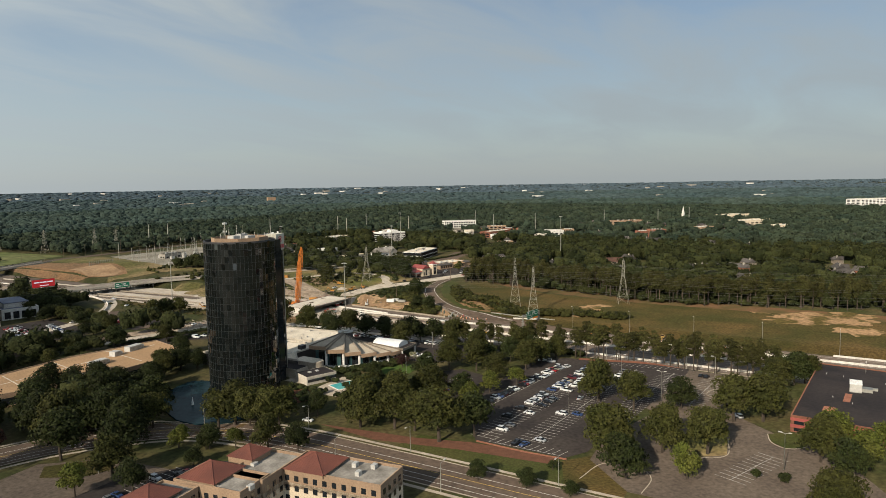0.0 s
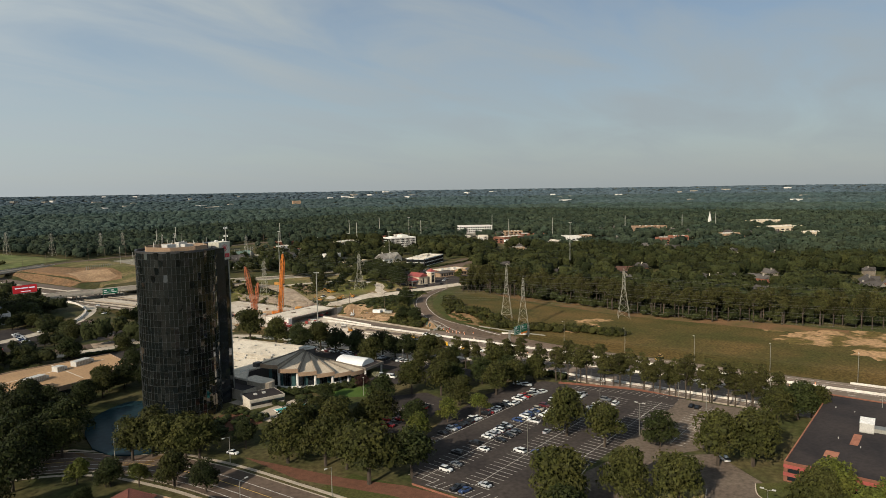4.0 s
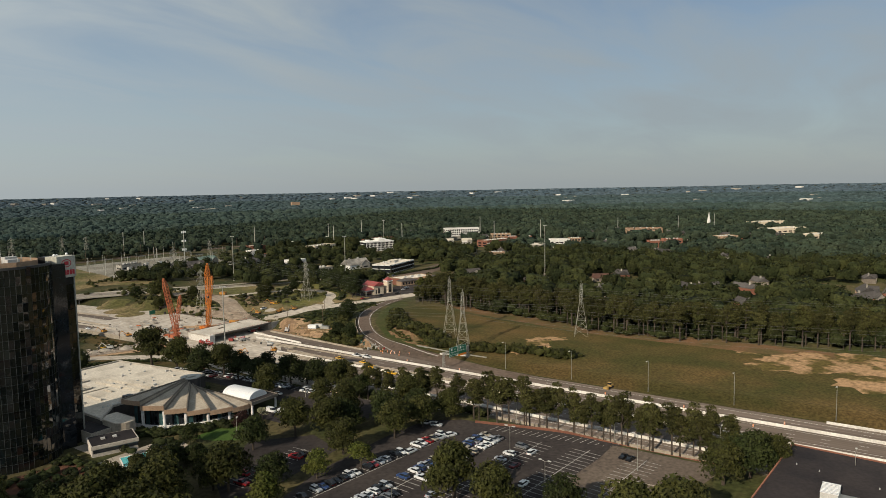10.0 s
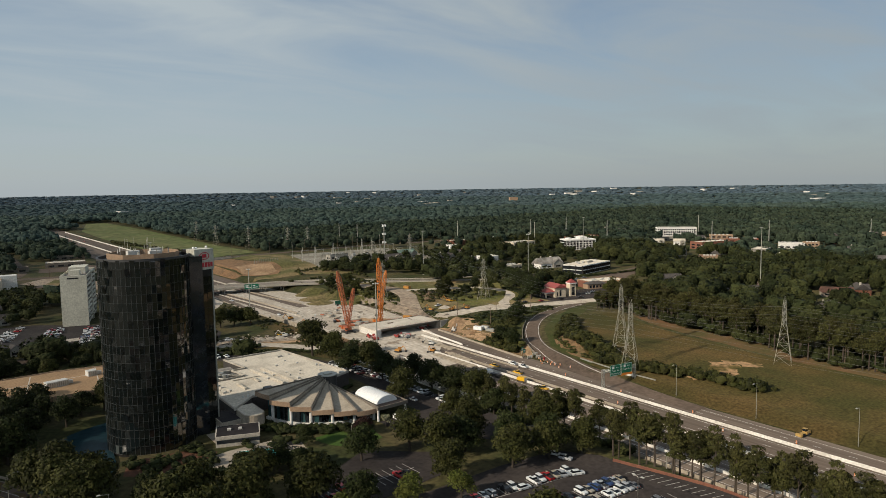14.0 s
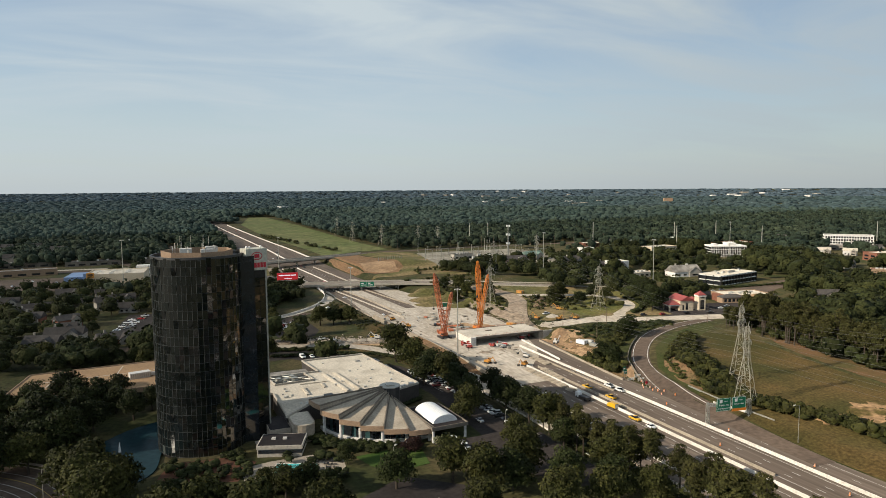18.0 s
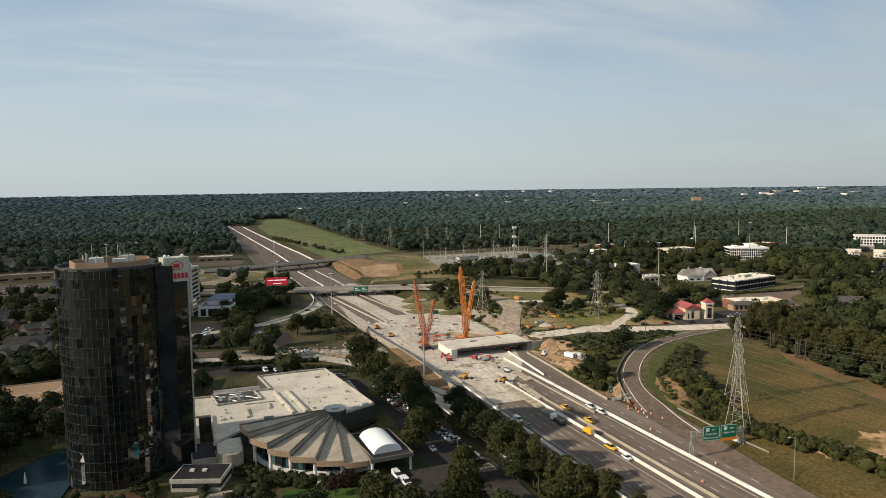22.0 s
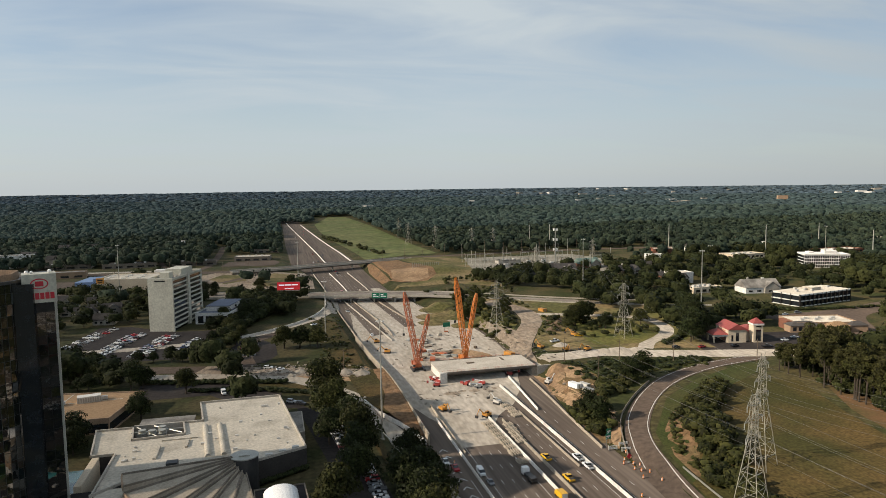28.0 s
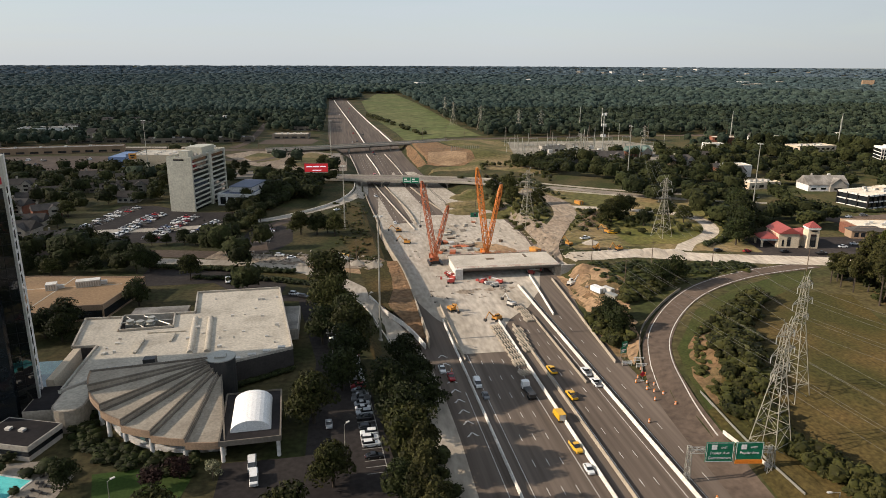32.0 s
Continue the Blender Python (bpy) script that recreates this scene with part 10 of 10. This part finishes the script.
HAUL = [(365, 44), (392, 50), (426, 68), (448, 80), (472, 86), (489, 87), (511, 82), (532, 74), (560, 60)]
sc = [q for q in sc if abs(q[0] - interp(q[1], HAUL)[0]) > 10 or not 365 < q[1] < 540]
thicket("site_scrub", sc, "leaf_oak", "scrubby bushes round the building site", 20, 5)
hg = []
for i in range(60):
    hg.append((-150 + i * 1.15, 380 - i * 0.32 + hrng.uniform(-1, 1), hrng.uniform(2.5, 4), hrng.uniform(1.5, 2.6)))
for i in range(110):
    a = math.radians(hrng.uniform(190, 268))
    r = hrng.uniform(33, 41)
    hg.append((FX + r * math.cos(a), FY + r * math.sin(a), hrng.uniform(2, 3.4), hrng.uniform(1.4, 2.6)))
for i in range(40):
    hg.append((hrng.uniform(-160, -128), hrng.uniform(190, 216) if i % 2 else hrng.uniform(186, 196), hrng.uniform(2, 4.2), hrng.uniform(1.4, 3)))
for i in range(70):
    hg.append((hrng.uniform(-184, -158), hrng.uniform(204, 225), hrng.uniform(2, 4), hrng.uniform(1.2, 2.8)))
for i in range(30):
    hg.append((-95 + i * 0.6, 246 + i * 0.35, 2.4, 1.6))
for i in range(60):
    x, y = interp(i / 59, [(0, 126, 365), (0.35, 141, 374), (0.6, 152, 384), (0.8, 160, 400), (1, 162, 418)])
    hg.append((x + hrng.uniform(-1.2, 1.2), y + hrng.uniform(-1.2, 1.2), hrng.uniform(2.6, 4.2), hrng.uniform(1.6, 2.6)))
for i in range(260):
    k, q = hrng.random(), hrng.random() ** 1.3
    hg.append((56 + 74 * k, (349 - 17 * k) * (1 - q) + (312 + 16 * k) * q, hrng.uniform(2.0, 4.0), hrng.uniform(0.8, 1.9)))
for i in range(80):
    k = i / 79
    hg.append((-126 + 66 * k + hrng.uniform(-1, 1), interp(k, [(0, 360), (0.5, 352), (0.8, 342), (1, 326)])[0] + hrng.uniform(-1, 1), hrng.uniform(2.2, 3.4), hrng.uniform(1.4, 2.2)))
for i in range(90):
    x, y = interp(i / 89, [(0, 236, 440), (0.4, 282, 424), (0.7, 330, 418), (1, 392, 426)])
    hg.append((x + hrng.uniform(-2, 2), y + hrng.uniform(-2, 2), hrng.uniform(3, 5), hrng.uniform(1.2, 2.2)))
thicket("garden_shrubs", hg, "leaf_dark", "clipped and loose dark green garden shrubs", 26, 8)
site_trees = [("oak", 60, 500), ("oak", 72, 482), ("dark", 56, 540), ("oak", 47, 492), ("dark", 76, 470), ("oak", 62, 520), ("dark", 80, 452), ("oak", 101, 426), ("dark", 124, 452), ("oak", 108, 430), ("dark", 115, 412), ("oak", 94, 418), ("dark", 138, 428), ("oak", 142, 416), ("lite", 212, 345), ("dark", 40, 284), ("dark", 39, 272), ("dark", 72, 306), ("dark", 82, 312)]
hotel_trees = [("oak", -113, 620), ("dark", -121, 500), ("dark", -178, 575), ("oak", -187, 573), ("oak", -98, 620), ("oak", -125, 418), ("dark", -90, 560), ("oak", -84, 600), ("dark", -100, 590), ("dark", -80, 540), ("dark", -176, 416), ("oak", -196, 412), ("dark", -222, 410), ("oak", -240, 405), ("dark", -230, 430), ("dark", -262, 420), ("oak", -280, 430), ("dark", -222, 470), ("oak", -226, 500), ("dark", -214, 540), ("oak", -190, 600), ("dark", -200, 640), ("oak", -230, 668), ("dark", -170, 660), ("oak", -150, 650), ("dark", -136, 640), ("dark", -64, 660), ("oak", -70, 680), ("oak", -98, 674), ("dark", -146, 672), ("dark", -138, 676), ("dark", -118, 600), ("oak", -78, 575)]
for x, y, s in ((144, 365, 1.25), (149, 370, 1.4), (155, 377, 1.5), (161, 386, 1.45), (167, 396, 1.5), (173, 408, 1.4), (179, 420, 1.45), (185, 432, 1.3), (192, 444, 1.3)):
    tree("dark", x, y, s)
for i in range(14):
    tree("pine", 150 + (i % 5) * 5.5 + hrng.uniform(-2, 2), 286 + (i // 5) * 9 + hrng.uniform(-3, 3), hrng.uniform(1.0, 1.25), hrng.uniform(0.8, 1.0), group="pines at the edge of the meadow")
for kind, x, y in site_trees + hotel_trees:
    if math.hypot(x - interp(y, HAUL)[0], 0) > 13 or not 365 < y < 540:
        tree(kind, x, y, hrng.uniform(0.95, 1.35) * (0.75 if x < -60 else 0.9))
for i in range(19):
    tree("dark" if i % 4 else "oak", -226 + i * 3.6 + hrng.uniform(-2, 2), (379 if i % 2 else 389) + hrng.uniform(-4, 4) - max(0, i - 12) * 0.6, hrng.uniform(0.5, 0.78))
for i in range(16):
    tree("dark" if i % 3 else "oak", hrng.uniform(-128, -106), 452 + i * 6 + hrng.uniform(-3, 3), hrng.uniform(0.6, 0.9))
for i in range(9):
    tree("dark", -206 + i * 9 + hrng.uniform(-3, 3), 422 + hrng.uniform(-3, 3), hrng.uniform(0.45, 0.8))
mid = []
for i in range(560):
    if i < 340:
        x, y = hrng.uniform(-420, -170), hrng.uniform(390, 690)
        if (-216 < x < -110 and 424 < y < 535) or any(abs(x - a) < 9 and abs(y - b) < 8 for a, b, _ in HOUSES):
            continue
    elif i < 440:
        x, y = hrng.uniform(-420, -240), hrng.uniform(280, 400)
        if y > 404 or (x > -262 and y < 374):
            continue
    else:
        x, y = hrng.uniform(-132, -74), hrng.uniform(530, 602)
        if x < -108 and y > 515:
            continue
    mid.append((x, y, hrng.uniform(8, 13), hrng.uniform(8, 13)))

for i in range(90):
    x, y = interp(hrng.random(), [(0, -128, 418), (0.18, -114, 432), (0.35, -112, 463), (0.55, -106, 500), (0.7, -94, 526), (0.85, -84, 548), (1, -66, 578)])
    mid.append((x + hrng.uniform(-9, 1), y + hrng.uniform(-5, 5), hrng.uniform(5, 9), hrng.uniform(5, 9)))
for x, y in ((121, 600), (132, 592), (141, 584), (151, 574), (160, 570), (172, 566), (184, 554), (218, 536), (239, 542)):
    for k in range(2):
        mid.append((x + hrng.uniform(-3, 3), y + hrng.uniform(-3, 3), hrng.uniform(8, 12), hrng.uniform(9, 13)))


def open_ground(x, y, gap):
    """True where no road or building stands."""
    if any(abs(x - a) < gap + 8 and abs(y - b) < gap + 4 for a, b in FOOT):
        return False
    for pts, half in ROADS:
        for (ax, ay), (bx, by) in zip(pts, pts[1:]):
            k = min(max(((x - ax) * (bx - ax) + (y - ay) * (by - ay)) / ((bx - ax) ** 2 + (by - ay) ** 2), 0), 1)
            if math.hypot(x - ax - k * (bx - ax), y - ay - k * (by - ay)) < half + 5:
                return False
    return True


for x0, y0, x1, y1, count in ((150, 385, 520, 760, 430), (104, 606, 150, 646, 26), (-420, 600, -60, 800, 150), (-330, 255, -205, 312, 26), (240, 290, 520, 420, 120), (-250, 345, -130, 400, 36)):
    for i in range(count):
        x, y = hrng.uniform(x0, x1), hrng.uniform(y0, y1)
        if open_ground(x, y, 15) and not on_lot(x, y, -4) and not (-300 < x < -130 and 630 < y < 770) and not (-420 < x < -230 and 690 < y < 800) and not (140 < x < 320 and 690 < y < 850) and not (-262 < x < -128 and 292 < y < 374) and not (-175 < x < -40 and 655 < y < 830) and not (-150 < x < -110 and 370 < y < 400):
            w = hrng.uniform(9, 15)
            mid.append((x, y, w, w * hrng.uniform(0.8, 1.05)))
thicket("suburb_trees", mid, "leaf_wood_near", "shady green trees between suburban houses", 80, 14, 0.9)


# ---- rubble and offcuts on the building site: one joined scatter ----
rub_v, rub_f = [], []
rrng = random.Random(77)
for i in range(620):
    k = rrng.random()
    if k < 0.16:
        x, y, z = rrng.uniform(-26, 44), rrng.gauss(430, 40), -3.42
    elif k < 0.2:
        x, y, z = rrng.uniform(-22, 20), rrng.uniform(322, 346), -3.42
    elif k < 0.8:
        x, y = rrng.uniform(-112, -40), 0
        y = 372 - (x + 40) * 0.3 + rrng.gauss(0, 5)
        z = ground_z(x, y) + 0.18
    else:
        x, y = rrng.uniform(46, 62), rrng.gauss(420, 40)
        z = ground_z(x, y) + 0.3
    if 351 < y < 376 and -7 < x < 45:
        continue
    w, d, h = rrng.uniform(0.12, 0.6), rrng.uniform(0.15, 1.3), rrng.uniform(0.08, 0.45)
    m = pose(x, y, z, 0, 0, rrng.uniform(0, 180))
    b = len(rub_v)
    rub_v.extend(m @ Vector((sx * w, sy * d, sz * h)) for sz in (0, 1) for sx, sy in ((-1, -1), (1, -1), (1, 1), (-1, 1)))
    rub_f.extend([(b + 4, b + 5, b + 6, b + 7), (b, b + 1, b + 5, b + 4), (b + 1, b + 2, b + 6, b + 5), (b + 2, b + 3, b + 7, b + 6), (b + 3, b, b + 4, b + 7)])
M["rubble"] = material("mixed_rubble", (0.36, 0.31, 0.25), (0.18, 0.15, 0.12), 0.8, 0.95, island=0.6)
tagged(raw("building_rubble", rub_v, rub_f, "rubble"), "scattered rubble, timber and concrete offcuts on the site", "rubble", kind="stuff")
